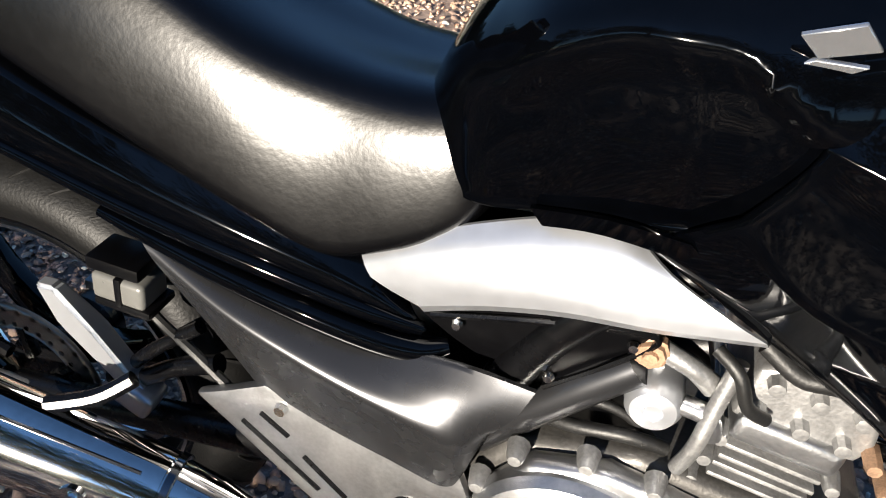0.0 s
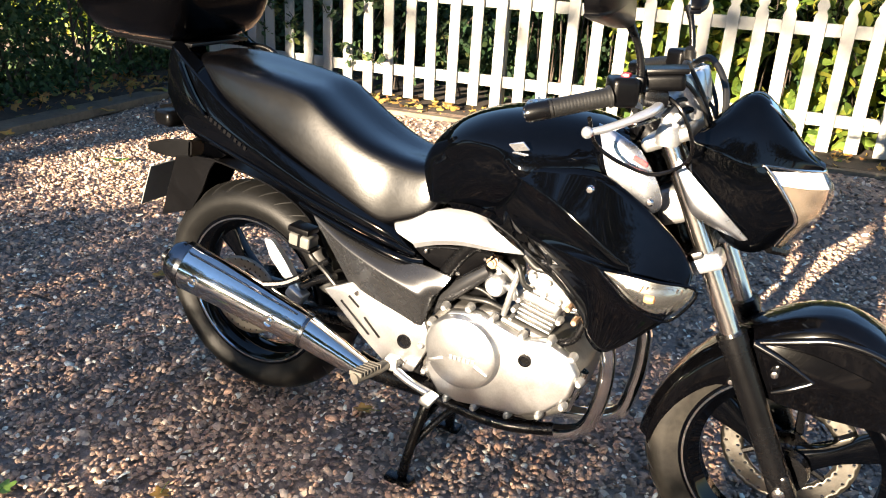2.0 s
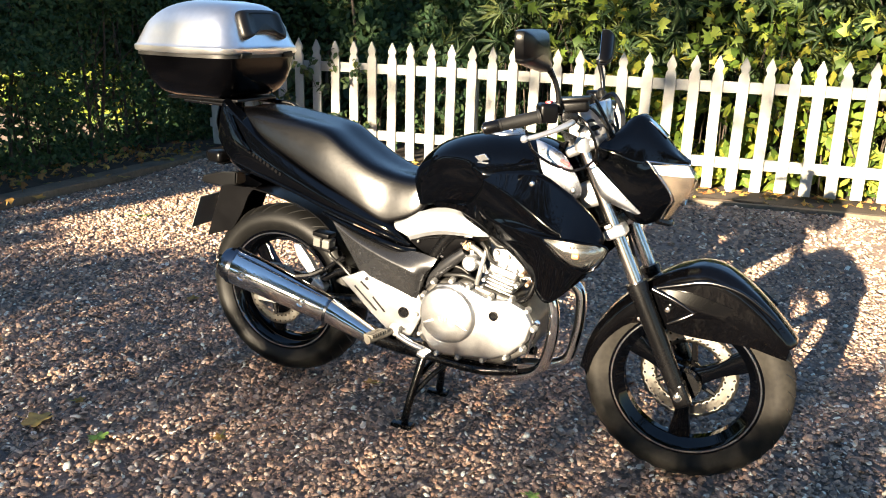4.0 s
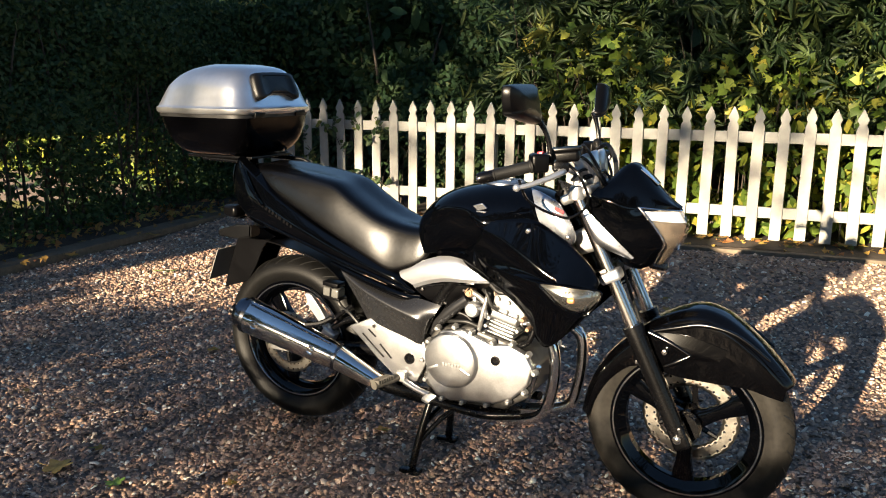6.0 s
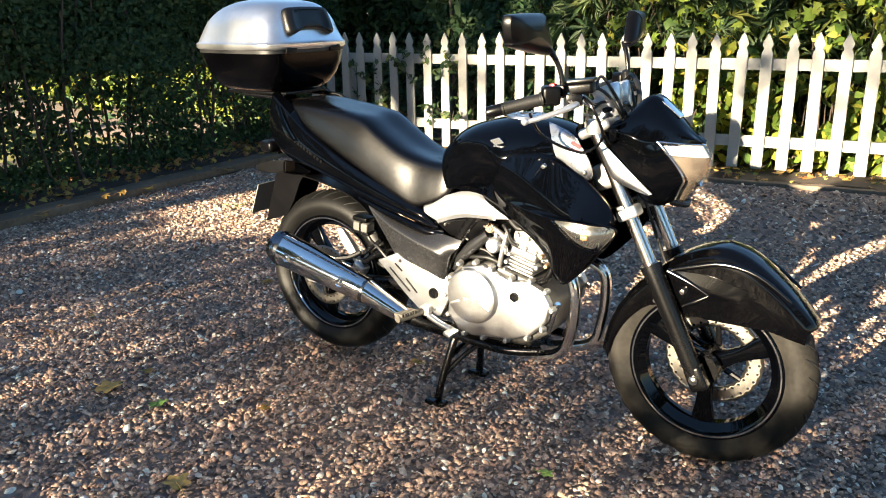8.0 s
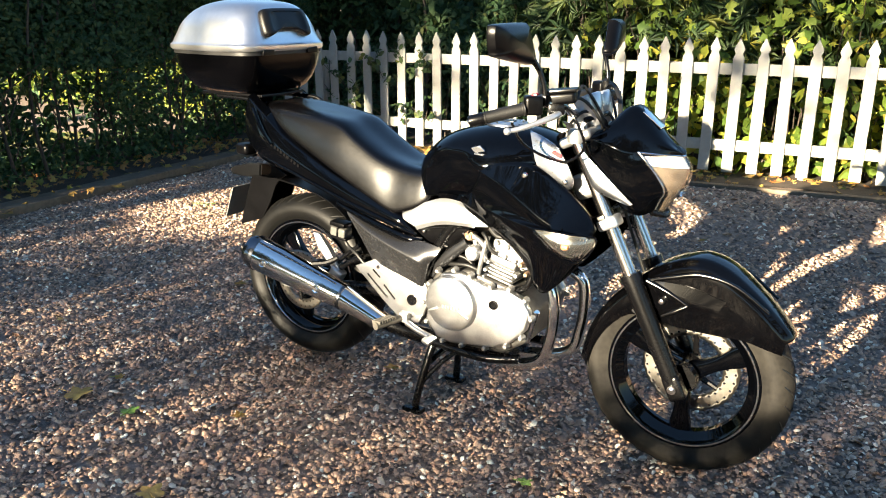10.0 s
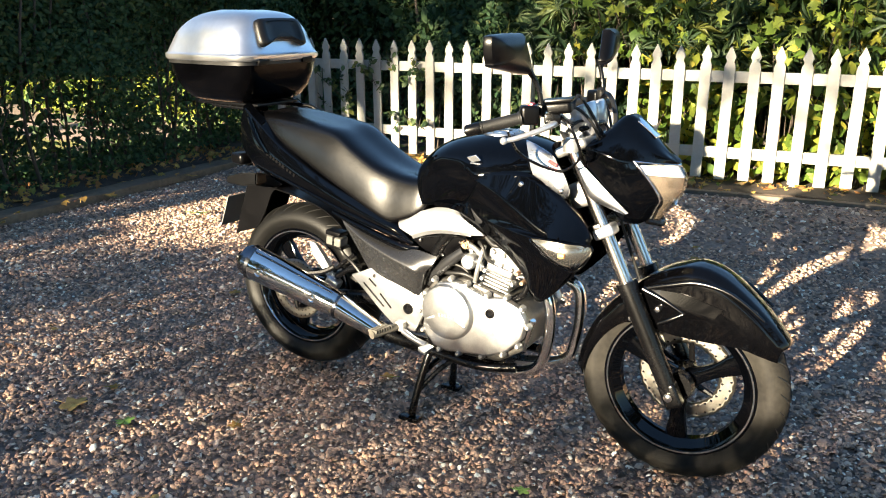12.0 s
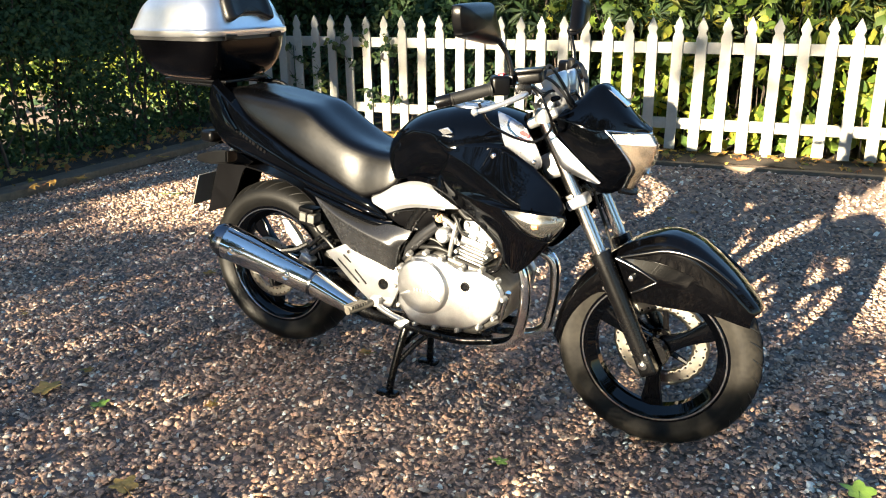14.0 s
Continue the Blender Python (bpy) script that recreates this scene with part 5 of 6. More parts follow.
def make_tail(s):
    top = [(-0.215, -0.060, 1.024), (-0.118, -0.082, 0.963), (-0.019, -0.094, 0.896), (0.102, -0.104, 0.836), (0.218, -0.110, 0.785), (0.347, -0.108, 0.736), (0.475, -0.100, 0.688), (0.529, -0.094, 0.645)]
    mid = [(-0.224, -0.072, 0.958), (-0.133, -0.100, 0.892), (0.001, -0.114, 0.836), (0.130, -0.122, 0.789), (0.244, -0.126, 0.746), (0.362, -0.124, 0.707), (0.483, -0.116, 0.667), (0.540, -0.104, 0.634)]
    fold = [(-0.236, -0.066, 0.895), (-0.160, -0.094, 0.830), (0.003, -0.110, 0.790), (0.142, -0.121, 0.752), (0.258, -0.125, 0.716), (0.369, -0.125, 0.684), (0.486, -0.118, 0.648), (0.552, -0.105, 0.622)]
    low = [(-0.236, -0.050, 0.870), (-0.160, -0.076, 0.806), (0.010, -0.094, 0.764), (0.148, -0.106, 0.728), (0.264, -0.112, 0.692), (0.374, -0.112, 0.662), (0.488, -0.106, 0.630), (0.548, -0.096, 0.612)]
    part("tail_panel", patch(side(s, [[(x, y * 0.55, z + 0.012) for x, y, z in top], top, mid, fold, low]), 0.004, 6, inward=(0, -s, 0), crease=(1, 3)), BLACK, bike, "gloss black tail panel with a long folded edge", smooth=85)
    # rounded rail along the panel's lower edge
    rail = side(s, [[(-0.150, -0.092, 0.824), (0.004, -0.108, 0.781), (0.144, -0.119, 0.743), (0.260, -0.124, 0.708), (0.371, -0.124, 0.677), (0.486, -0.117, 0.643), (0.548, -0.104, 0.622)]])[0]
    part("tail_rail", tube(rail, [0.004, 0.006, 0.007, 0.008, 0.009, 0.0095, 0.007], 12, 5), BLACK, bike, "gloss black rib under the seat")
    rib = side(s, [[(0.225, -0.112, 0.690), (0.350, -0.122, 0.655), (0.438, -0.125, 0.632), (0.504, -0.122, 0.614), (0.548, -0.116, 0.607), (0.574, -0.106, 0.610)]])[0]
    part("cover_strip", tube(rib, [0.006, 0.012, 0.0135, 0.0135, 0.013, 0.009], 14, 6), BLACK, bike, "gloss black rounded rib above the side cover")
    grab = side(s, [[(-0.170, -0.086, 0.985), (-0.120, -0.108, 0.925), (-0.065, -0.118, 0.868)]])[0]
    part("grab_rail", tube(grab, [0.005, 0.006, 0.003], 8, 5), BLACK, bike, "gloss black grab rail end")
    # lettering on the flank stands as plain bars
    bm = bmesh.new()
    x = -0.070
    for w in (0.014, 0.010, 0.010, 0.012, 0.010, 0.016, 0.010, 0.012, 0.010):
        q = side(s, [[(x, -0.1085 - (x + 0.07) * 0.10, 0.866 - (x + 0.070) * 0.46)]])[0][0]
        box((w * 0.8, 0.0008, 0.011), Matrix.Translation(q) @ pose(0, 0, 0, 0, 25, 0), 0, bm)
        x += w + 0.005
    part("tail_lettering", bm, DECAL, bike, "grey script drawn as bars")


def make_covers(s):
    rows = [[(0.471, -0.086, 0.680), (0.549, -0.097, 0.722), (0.628, -0.105, 0.753), (0.687, -0.108, 0.767), (0.716, -0.108, 0.766)],
            [(0.482, -0.098, 0.674), (0.560, -0.114, 0.710), (0.640, -0.126, 0.738), (0.715, -0.133, 0.748), (0.752, -0.134, 0.744)],
            [(0.512, -0.108, 0.664), (0.585, -0.124, 0.690), (0.660, -0.137, 0.712), (0.738, -0.143, 0.720), (0.800, -0.144, 0.720)],
            [(0.546, -0.110, 0.651), (0.609, -0.126, 0.677), (0.678, -0.138, 0.695), (0.752, -0.144, 0.700), (0.828, -0.144, 0.706)],
            [(0.547, -0.098, 0.637), (0.607, -0.112, 0.662), (0.676, -0.124, 0.680), (0.748, -0.130, 0.686), (0.832, -0.134, 0.696)]]
    part("silver_side_panel", patch(side(s, rows), 0.004, 5, inward=(0, -s, 0), crease=(3,)), SILVER, bike, "silver panel between tank and side cover", smooth=25)
    rows = [[(0.540, -0.096, 0.640), (0.650, -0.112, 0.668), (0.752, -0.112, 0.676)], [(0.580, -0.102, 0.616), (0.658, -0.112, 0.630), (0.735, -0.110, 0.650)], [(0.632, -0.098, 0.586), (0.668, -0.104, 0.590), (0.706, -0.102, 0.622)]]
    part("inner_side_panel", patch(side(s, rows), 0.004, 4, inward=(0, -s, 0)), PLASTIC, bike, "black inset panel with screws")
    rim = side(s, [[(0.556, -0.104, 0.640), (0.650, -0.116, 0.664), (0.752, -0.116, 0.672), (0.716, -0.110, 0.628), (0.664, -0.108, 0.588)]])[0]
    part("panel_edge", tube(rim, 0.003, 6, 5), SATIN, bike)
    for x, z in ((0.582, 0.640), (0.735, 0.657), (0.668, 0.606)):
        q = side(s, [[(x, -0.110 if x < 0.6 else -0.114, z)]])[0][0]
        part("panel_screw", revolve([(0.0, s * 0.005), (0.004, s * 0.0045), (0.006, 0.0)], q, "y", 10), CHROME, bike)
    rows = [[(0.250, -0.100, 0.682), (0.340, -0.108, 0.646), (0.429, -0.112, 0.622), (0.503, -0.120, 0.607), (0.589, -0.130, 0.611), (0.661, -0.132, 0.600)],
            [(0.264, -0.114, 0.674), (0.352, -0.126, 0.638), (0.438, -0.134, 0.612), (0.514, -0.142, 0.594), (0.592, -0.150, 0.586), (0.646, -0.142, 0.574)],
            [(0.279, -0.122, 0.658), (0.364, -0.142, 0.622), (0.447, -0.154, 0.595), (0.521, -0.161, 0.574), (0.593, -0.164, 0.556), (0.624, -0.144, 0.548)],
            [(0.290, -0.120, 0.638), (0.373, -0.138, 0.600), (0.452, -0.150, 0.573), (0.525, -0.157, 0.554), (0.590, -0.160, 0.535), (0.615, -0.142, 0.526)],
            [(0.330, -0.108, 0.565), (0.394, -0.124, 0.535), (0.458, -0.136, 0.518), (0.528, -0.144, 0.504), (0.582, -0.148, 0.490), (0.600, -0.134, 0.480)],
            [(0.362, -0.100, 0.505), (0.407, -0.114, 0.498), (0.462, -0.126, 0.488), (0.526, -0.134, 0.475), (0.575, -0.138, 0.462), (0.590, -0.128, 0.455)]]
    part("side_cover", patch(side(s, rows), 0.005, 5, inward=(0, -s, 0)), GREY, bike, "satin charcoal side cover with a curved crease", smooth=50)


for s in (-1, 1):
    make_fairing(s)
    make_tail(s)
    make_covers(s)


def make_tank():
    """One shell: rounded top, soft shoulders, and a knee recess on each flank with a crisp front edge."""
    table = ((0.530, 0.838, 0.050, 0.825, 0.055, 0.805, 0.050, 0.780), (0.546, 0.868, 0.085, 0.845, 0.090, 0.815, 0.085, 0.772),
             (0.570, 0.907, 0.113, 0.862, 0.115, 0.820, 0.110, 0.770), (0.602, 0.938, 0.136, 0.875, 0.139, 0.824, 0.131, 0.772),
             (0.645, 0.963, 0.160, 0.905, 0.160, 0.848, 0.147, 0.781), (0.700, 0.981, 0.172, 0.920, 0.172, 0.856, 0.152, 0.788),
             (0.760, 0.993, 0.178, 0.908, 0.178, 0.852, 0.156, 0.796), (0.820, 1.000, 0.180, 0.895, 0.178, 0.850, 0.158, 0.802),
             (0.910, 0.996, 0.158, 0.905, 0.155, 0.850, 0.145, 0.810), (0.980, 0.980, 0.122, 0.910, 0.122, 0.860, 0.115, 0.840),
             (1.035, 0.955, 0.092, 0.905, 0.092, 0.880, 0.085, 0.870), (1.062, 0.930, 0.065, 0.903, 0.065, 0.893, 0.060, 0.888))
    rings = []
    for x, top, fh, fz, kh, kz, lh, lz in table:
        half = [(0.0, lz - 0.012), (lh - 0.014, lz - 0.012), (lh, lz), (kh, kz), (fh, fz), (fh * 0.84, fz + 0.52 * (top - fz)), (fh * 0.46, fz + 0.90 * (top - fz)), (0.0, top)]
        rings.append([(x, -h, z) for h, z in half] + [(x, h, z) for h, z in half[-2:0:-1]])
    n = len(rings[0])
    fine = [spline([r[k] for r in rings], 7) for k in range(n)]
    rings = [spline([fine[k][i] for k in range(n)], 6, True) for i in range(len(fine[0]))]
    soft = lambda u: (lambda q: q * q * (3 - 2 * q))(min(1.0, max(0.0, u)))
    for r in rings:
        for q in r:
            edge = 0.752 + (0.935 - q.z) * 1.25
            upper = 0.880 + 0.055 * soft((q.x - 0.58) / 0.13)
            q.y -= math.copysign(min(abs(q.y), 0.017 * soft((edge - q.x) / 0.014) * soft((upper - q.z) / 0.040) * soft((q.x - 0.56) / 0.08)), q.y)
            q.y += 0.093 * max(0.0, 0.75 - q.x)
    part("fuel_tank", loft(rings), BLACK, bike, "gloss black fuel tank with hollowed flanks", smooth=60)
    c = (0.822, 0, 0.995)
    part("filler_ring", revolve([(0.0, 0.006), (0.042, 0.006), (0.045, 0.008), (0.062, 0.007), (0.065, 0.003), (0.065, -0.012)], c, "z", 48), SATIN_SILVER, bike, "brushed fuel filler ring")
    part("filler_cap", revolve([(0.0, 0.0095), (0.038, 0.0095), (0.043, 0.008), (0.043, 0.003)], c, "z", 40), SATIN_SILVER, bike, "brushed filler cap")
    for k in range(7):
        a = 2 * math.pi * k / 7
        part("filler_screw", revolve([(0.0, 0.0125), (0.0035, 0.012), (0.0035, 0.009)], (c[0] + 0.052 * math.cos(a), 0.052 * math.sin(a), c[2]), "z", 8), CHROME, bike)
    part("cap_flap", box((0.044, 0.026, 0.003), Matrix.Translation((c[0] + 0.004, -0.004, c[2] + 0.0105)), 0.0012), SATIN, bike, "black key flap")


make_tank()


def make_badge(s):
    """Two plain slanted plates."""
    m = Matrix.Translation((0.813, s * 0.1720, 0.932)) @ pose(0, 0, 0, -s * 22, 0, 0)
    for outline in ([(-0.022, 0.012), (0.010, 0.023), (0.023, 0.006), (-0.009, -0.003)], [(-0.022, -0.010), (-0.010, -0.004), (0.020, -0.006), (-0.008, -0.023)]):
        bm = prism(outline, -0.002, 0.002, 0.0006, segs=1)
        bmesh.ops.transform(bm, matrix=m, verts=bm.verts[:])
        part("tank_badge", bm, EMBLEM, bike, "polished slanted emblem plate")


for s in (-1, 1):
    make_badge(s)


def make_plate_light():
    """Hooded bracket above the number plate, with its pale underside."""
    for s in (-1, 1):
        q = side(s, [[(-0.215, -0.075, 0.752)]])[0][0]
        bm = loft([[(q[0] + u, q[1] - s * v, q[2] + w) for u, v, w in r] for r in (
            ((-0.085, -0.020, -0.020), (-0.085, 0.030, -0.020), (-0.085, 0.030, 0.000), (-0.085, -0.020, 0.004)),
            ((0.000, -0.028, -0.022), (0.000, 0.036, -0.022), (0.000, 0.036, 0.012), (0.000, -0.020, 0.030)),
            ((0.075, -0.026, -0.012), (0.075, 0.036, -0.012), (0.075, 0.036, 0.022), (0.075, -0.020, 0.036)))])
        bmesh.ops.bevel(bm, geom=bm.edges[:], offset=0.006, segments=2, affect="EDGES")
        part("tail_hood", bm, PLASTIC, bike, "black hood over the number plate")


make_plate_light()


def make_silencer():
    a, b, c = Vector((0.440, -0.139, 0.292)), Vector((0.276, -0.166, 0.374)), Vector((-0.078, -0.200, 0.478))
    d = (c - b).normalized()
    up = Vector((0, 0, 1))
    up = (up - d * up.dot(d)).normalized()
    out = d.cross(up)
    if out.y > 0:
        out = -out

    def ring(q, r, top):
        """Round below, drawn up to a narrow ridge above."""
        res = []
        for k in range(40):
            an = 2 * math.pi * k / 40
            cu, cv = math.cos(an), math.sin(an)
            res.append(q + out * r * cu * (1 - top * max(0, cv) ** 2 * 0.30) + up * r * cv * (1 + (top * 0.22 if cv > 0 else 0)))
        return res
    can = part("silencer", loft([ring(b + (c - b) * t, r, w) for t, r, w in ((0.0, 0.0455, 0.4), (0.03, 0.0470, 0.4), (0.35, 0.0510, 0.7), (0.7, 0.0560, 1.0), (0.975, 0.0595, 1.0), (1.0, 0.0580, 1.0))]), CAN, bike, "polished chrome silencer can", smooth=50)
    for s in (1,):
        pts = [b + (c - b) * t + up * r * 0.98 + out * r * 0.45 for t, r in ((0.06, 0.048), (0.35, 0.054), (0.7, 0.062), (0.96, 0.066))]
        part("can_seam", tube(pts, 0.0022, 6, 3), TIP, can)
    part("silencer_cone", loft([ring(a + (b - a) * t, r, 0.3) for t, r in ((0.0, 0.028), (0.25, 0.031), (0.7, 0.040), (1.0, 0.0435))]), CAN, bike, "chromed silencer cone", smooth=50)
    part("front_band", loft([ring(b - d * h, r, 0.3) for h, r in ((0.012, 0.0435), (0.011, 0.0465), (0.003, 0.0475), (0.002, 0.044))]), TIP, can, "dark band where cone and can meet")
    part("rear_band", loft([ring(c + d * h, r, 1.0) for h, r in ((-0.012, 0.058), (-0.011, 0.0612), (0.002, 0.0612), (0.003, 0.058))]), TIP, can)
    part("silencer_tail", loft([ring(c + d * h, r, w) for h, r, w in ((0.0, 0.0565, 1.0), (0.020, 0.055, 0.9), (0.040, 0.046, 0.7), (0.048, 0.036, 0.4))]), TIP, can, "dark faceted end cap", smooth=25)
    part("tail_outlet", tube([c + d * 0.04, c + d * 0.066], [0.020, 0.020], 20, 1, None, False), SATIN, can)
    for t in (0.215, 0.835):
        q = b + (c - b) * t
        r = 0.047 + 0.0125 * t
        face = (out * 0.96 + up * 0.10).normalized()
        m = Matrix.Translation(q + face * (r - 0.001)) @ (-face).to_track_quat("Y", "Z").to_matrix().to_4x4()
        bm = revolve([(0.0, -0.004), (0.0055, -0.004), (0.007, -0.001), (0.009, 0.0), (0.013, -0.0035), (0.0165, -0.003), (0.018, 0.004)], (0, 0, 0), "y", 24)
        bmesh.ops.transform(bm, matrix=m, verts=bm.verts[:])
        part("silencer_bolt", bm, CAN, can, "bolt in a recessed boss")
    part("silencer_stay", tube([(0.150, -0.170, 0.470), (0.200, -0.150, 0.478), (0.235, -0.130, 0.496)], 0.010, 8, 4), SATIN, bike, "black silencer mounting lug")


make_silencer()


# ---- planting ----
def leaf_cloud(points, normals, sizes, rng, shape="oval", bend=0.25):
    """Vertices and faces of many bent leaves, two or more quads each."""
    n = len(points)
    nrm = normals + 0.9 * rng.standard_normal((n, 3))
    nrm /= np.linalg.norm(nrm, axis=1, keepdims=True)
    t = rng.standard_normal((n, 3))
    t -= nrm * (t * nrm).sum(1, keepdims=True)
    t /= np.linalg.norm(t, axis=1, keepdims=True)
    b = np.cross(nrm, t)
    if shape == "oval":
        prof = [(-0.5, 0.0, 0), (-0.12, 0.24, 0.0), (0.22, 0.20, 0.0), (0.5, 0.0, -0.12), (0.22, -0.20, 0.0), (-0.12, -0.24, 0.0)]
        faces = [(0, 1, 2, 5), (5, 2, 3, 4)]
        faces = [(0, 1, 4, 5), (1, 2, 3, 4)]
    elif shape == "long":
        prof = [(-0.5, 0.0, 0), (-0.2, 0.13, 0.02), (0.2, 0.11, 0.0), (0.5, 0.0, -0.2), (0.2, -0.11, 0.0), (-0.2, -0.13, 0.02)]
        faces = [(0, 1, 4, 5), (1, 2, 3, 4)]
    elif shape == "fan":
        # five narrow leaflets from one stalk
        prof, faces = [(-0.5, 0.0, 0.0)], []
        for deg, far in ((-68, 0.62), (-34, 0.86), (0, 1.0), (34, 0.86), (68, 0.62)):
            c, sn, k = math.cos(radians(deg)), math.sin(radians(deg)), len(prof)
            for r, wd, up in ((0.16, 0.0, 0.0), (0.55, 0.085, 0.05), (1.0, 0.0, -0.12), (0.55, -0.085, 0.05)):
                prof.append((-0.5 + far * (r * c - wd * sn), far * (r * sn + wd * c), up))
            faces += [(0, k + 3, k + 2, k + 1)]
    else:
        prof = [(-0.5, 0, 0), (-0.25, 0.42, -0.06), (0.0, 0.16, 0.0), (0.18, 0.40, -0.08), (0.16, 0.10, 0.0), (0.55, 0.0, -0.12), (0.16, -0.10, 0.0), (0.18, -0.40, -0.08), (0.0, -0.16, 0.0), (-0.25, -0.42, -0.06)]
        faces = [(0, 1, 2, 8), (0, 8, 9, 0), (2, 3, 4, 2), (8, 2, 4, 6), (6, 7, 8, 6), (4, 5, 6, 4)]
    m = len(prof)
    V = np.zeros((n, m, 3))
    for k, (u, v, w) in enumerate(prof):
        V[:, k] = points + sizes[:, None] * (u * t + v * b + (w - bend * v * v) * nrm)
    tri = []
    for f in faces:
        f = list(dict.fromkeys(f))
        if len(f) == 4:
            tri += [(f[0], f[1], f[2]), (f[0], f[2], f[3])]
        else:
            tri.append(tuple(f))
    tri = np.array(tri)
    F = (np.arange(n)[:, None, None] * m + tri[None]).reshape(-1, 3)
    return V.reshape(-1, 3), F


def branch_mesh(name, parent, stems, mat, label=""):
    bm = bmesh.new()
    for pts, r in stems:
        tube(pts, r, 6, 3, bm)
    return tagged(part(name, bm, mat, parent, label, smooth=80), kind="stuff")


def make_side_hedge():
    rng = np.random.default_rng(11)
    hedge = thing("side_hedge", "tall dark green clipped hedge, thin and twiggy near the ground", "hedge", (-4.2, 1.0, 0))
    n = 92000
    y = rng.uniform(-2.5, 5.2, n)
    z = 0.04 + (2.08 + 0.06 * np.sin(2.1 * y) + 0.05 * np.sin(5.3 * y)) * rng.random(n) ** 1.05
    keep = (z > 0.85) | (rng.random(n) < np.where(z < 0.17, 0.6, 0.17 + 0.40 * (np.sin(5.1 * y + 4 * z) > 0.1)))
    y, z = y[keep], z[keep]
    n = len(y)
    depth = np.abs(rng.standard_normal(n)) * 0.24
    lump = 0.10 * np.sin(3.1 * y + 2 * np.sin(2.3 * z)) + 0.07 * np.sin(5.3 * z + 1.7 * y)
    x = hedge_x(y) - 0.42 - depth + lump
    v, f = leaf_cloud(np.stack([x, y, z], 1), np.array([[0.9, -0.2, 0.4]]), rng.uniform(0.034, 0.064, n), rng)
    ob = raw("hedge_foliage", v, f, HEDGE_LEAF, hedge, "dense small dark leaves")
    tagged(ob, kind="stuff")
    ob.matrix_parent_inverse = hedge.matrix_world.inverted()
    n = 26000
    y, z = rng.uniform(-2.8, 5.6, n), 2.1 * rng.random(n)
    keep = (z > 0.85) | (rng.random(n) < np.where(z > 0.12, 0.14, 0.9))
    y, z = y[keep], z[keep]
    n = len(y)
    x = hedge_x(y) - 1.0 - np.abs(rng.standard_normal(n)) * 0.2
    v, f = leaf_cloud(np.stack([x, y, z], 1), np.array([[0.9, -0.2, 0.4]]), rng.uniform(0.09, 0.16, n), rng)
    ob = raw("inner_foliage", v, f, HEDGE_LEAF, hedge, "dense inner growth")
    tagged(ob, kind="stuff")
    ob.matrix_parent_inverse = hedge.matrix_world.inverted()
    r2 = random.Random(4)
    stems = []
    for k in range(40):
        y0 = -2.4 + 7.0 * k / 45 + r2.uniform(-0.06, 0.06)
        x0 = hedge_x(y0) - 0.5 - r2.uniform(0, 0.2)
        stems.append(([(x0, y0, 0.0), (x0 + r2.uniform(-0.08, 0.08), y0 + r2.uniform(-0.1, 0.1), 0.5), (x0 + r2.uniform(-0.12, 0.12), y0 + r2.uniform(-0.15, 0.15), 1.2), (x0, y0 + r2.uniform(-0.2, 0.2), 2.0)], [0.016, 0.012, 0.009, 0.005]))
        for q in range(9):
            z0 = r2.uniform(0.1, 0.9)
            stems.append(([(x0, y0, z0), (x0 + r2.uniform(-0.05, 0.25), y0 + r2.uniform(-0.25, 0.25), z0 + r2.uniform(0.1, 0.35))], [0.006, 0.002]))
    branch_mesh("undergrowth", hedge, stems, BARK, "bare brown stems")


make_side_hedge()


def make_back_hedge():
    """Dark evergreen mass behind the fence."""
    rng = np.random.default_rng(12)
    hedge = thing("back_hedge", "dark evergreen shrubbery behind the white fence", "hedge", (0.5, 6.6, 0))
    n = 56000
    x = rng.uniform(-5.6, 5.2, n)
    z = 0.05 + (2.18 + 0.08 * np.sin(1.3 * x) + 0.06 * np.sin(3.7 * x)) * rng.random(n)
    lump = 0.22 * np.sin(1.9 * x + 1.3 * np.sin(1.7 * z)) + 0.14 * np.sin(4.1 * z + 2.2 * x)
    y = fence_y(x) + 1.05 + np.abs(rng.standard_normal(n)) * 0.28 + lump + 0.12 * z
    v, f = leaf_cloud(np.stack([x, y, z], 1), np.array([[0.0, -0.9, 0.4]]), rng.uniform(0.05, 0.10, n), rng)
    ob = raw("hedge_foliage", v, f, HEDGE_LEAF, hedge, "dark glossy leaves")
    tagged(ob, kind="stuff")
    ob.matrix_parent_inverse = hedge.matrix_world.inverted()
    n = 22000
    x, z = rng.uniform(-8.5, 9.0, n), 2.25 * rng.random(n)
    y = fence_y(x) + 2.0 + 0.25 * rng.standard_normal(n)
    v, f = leaf_cloud(np.stack([x, y, z], 1), np.array([[0.0, -0.9, 0.4]]), rng.uniform(0.18, 0.32, n), rng)
    ob = raw("inner_foliage", v, f, HEDGE_LEAF, hedge, "dense inner growth")
    tagged(ob, kind="stuff")
    ob.matrix_parent_inverse = hedge.matrix_world.inverted()
    r2 = random.Random(6)
    stems = []
    for k in range(30):
        x0 = -5.2 + 10.2 * k / 29 + r2.uniform(-0.15, 0.15)
        y0 = fence_y(x0) + 1.4 + r2.uniform(-0.1, 0.2)
        stems.append(([(x0, y0, 0), (x0 + r2.uniform(-0.2, 0.2), y0, 1.0), (x0 + r2.uniform(-0.4, 0.4), y0 + 0.1, 2.1)], [0.03, 0.02, 0.008]))
    branch_mesh("undergrowth", hedge, stems, BARK)


make_back_hedge()


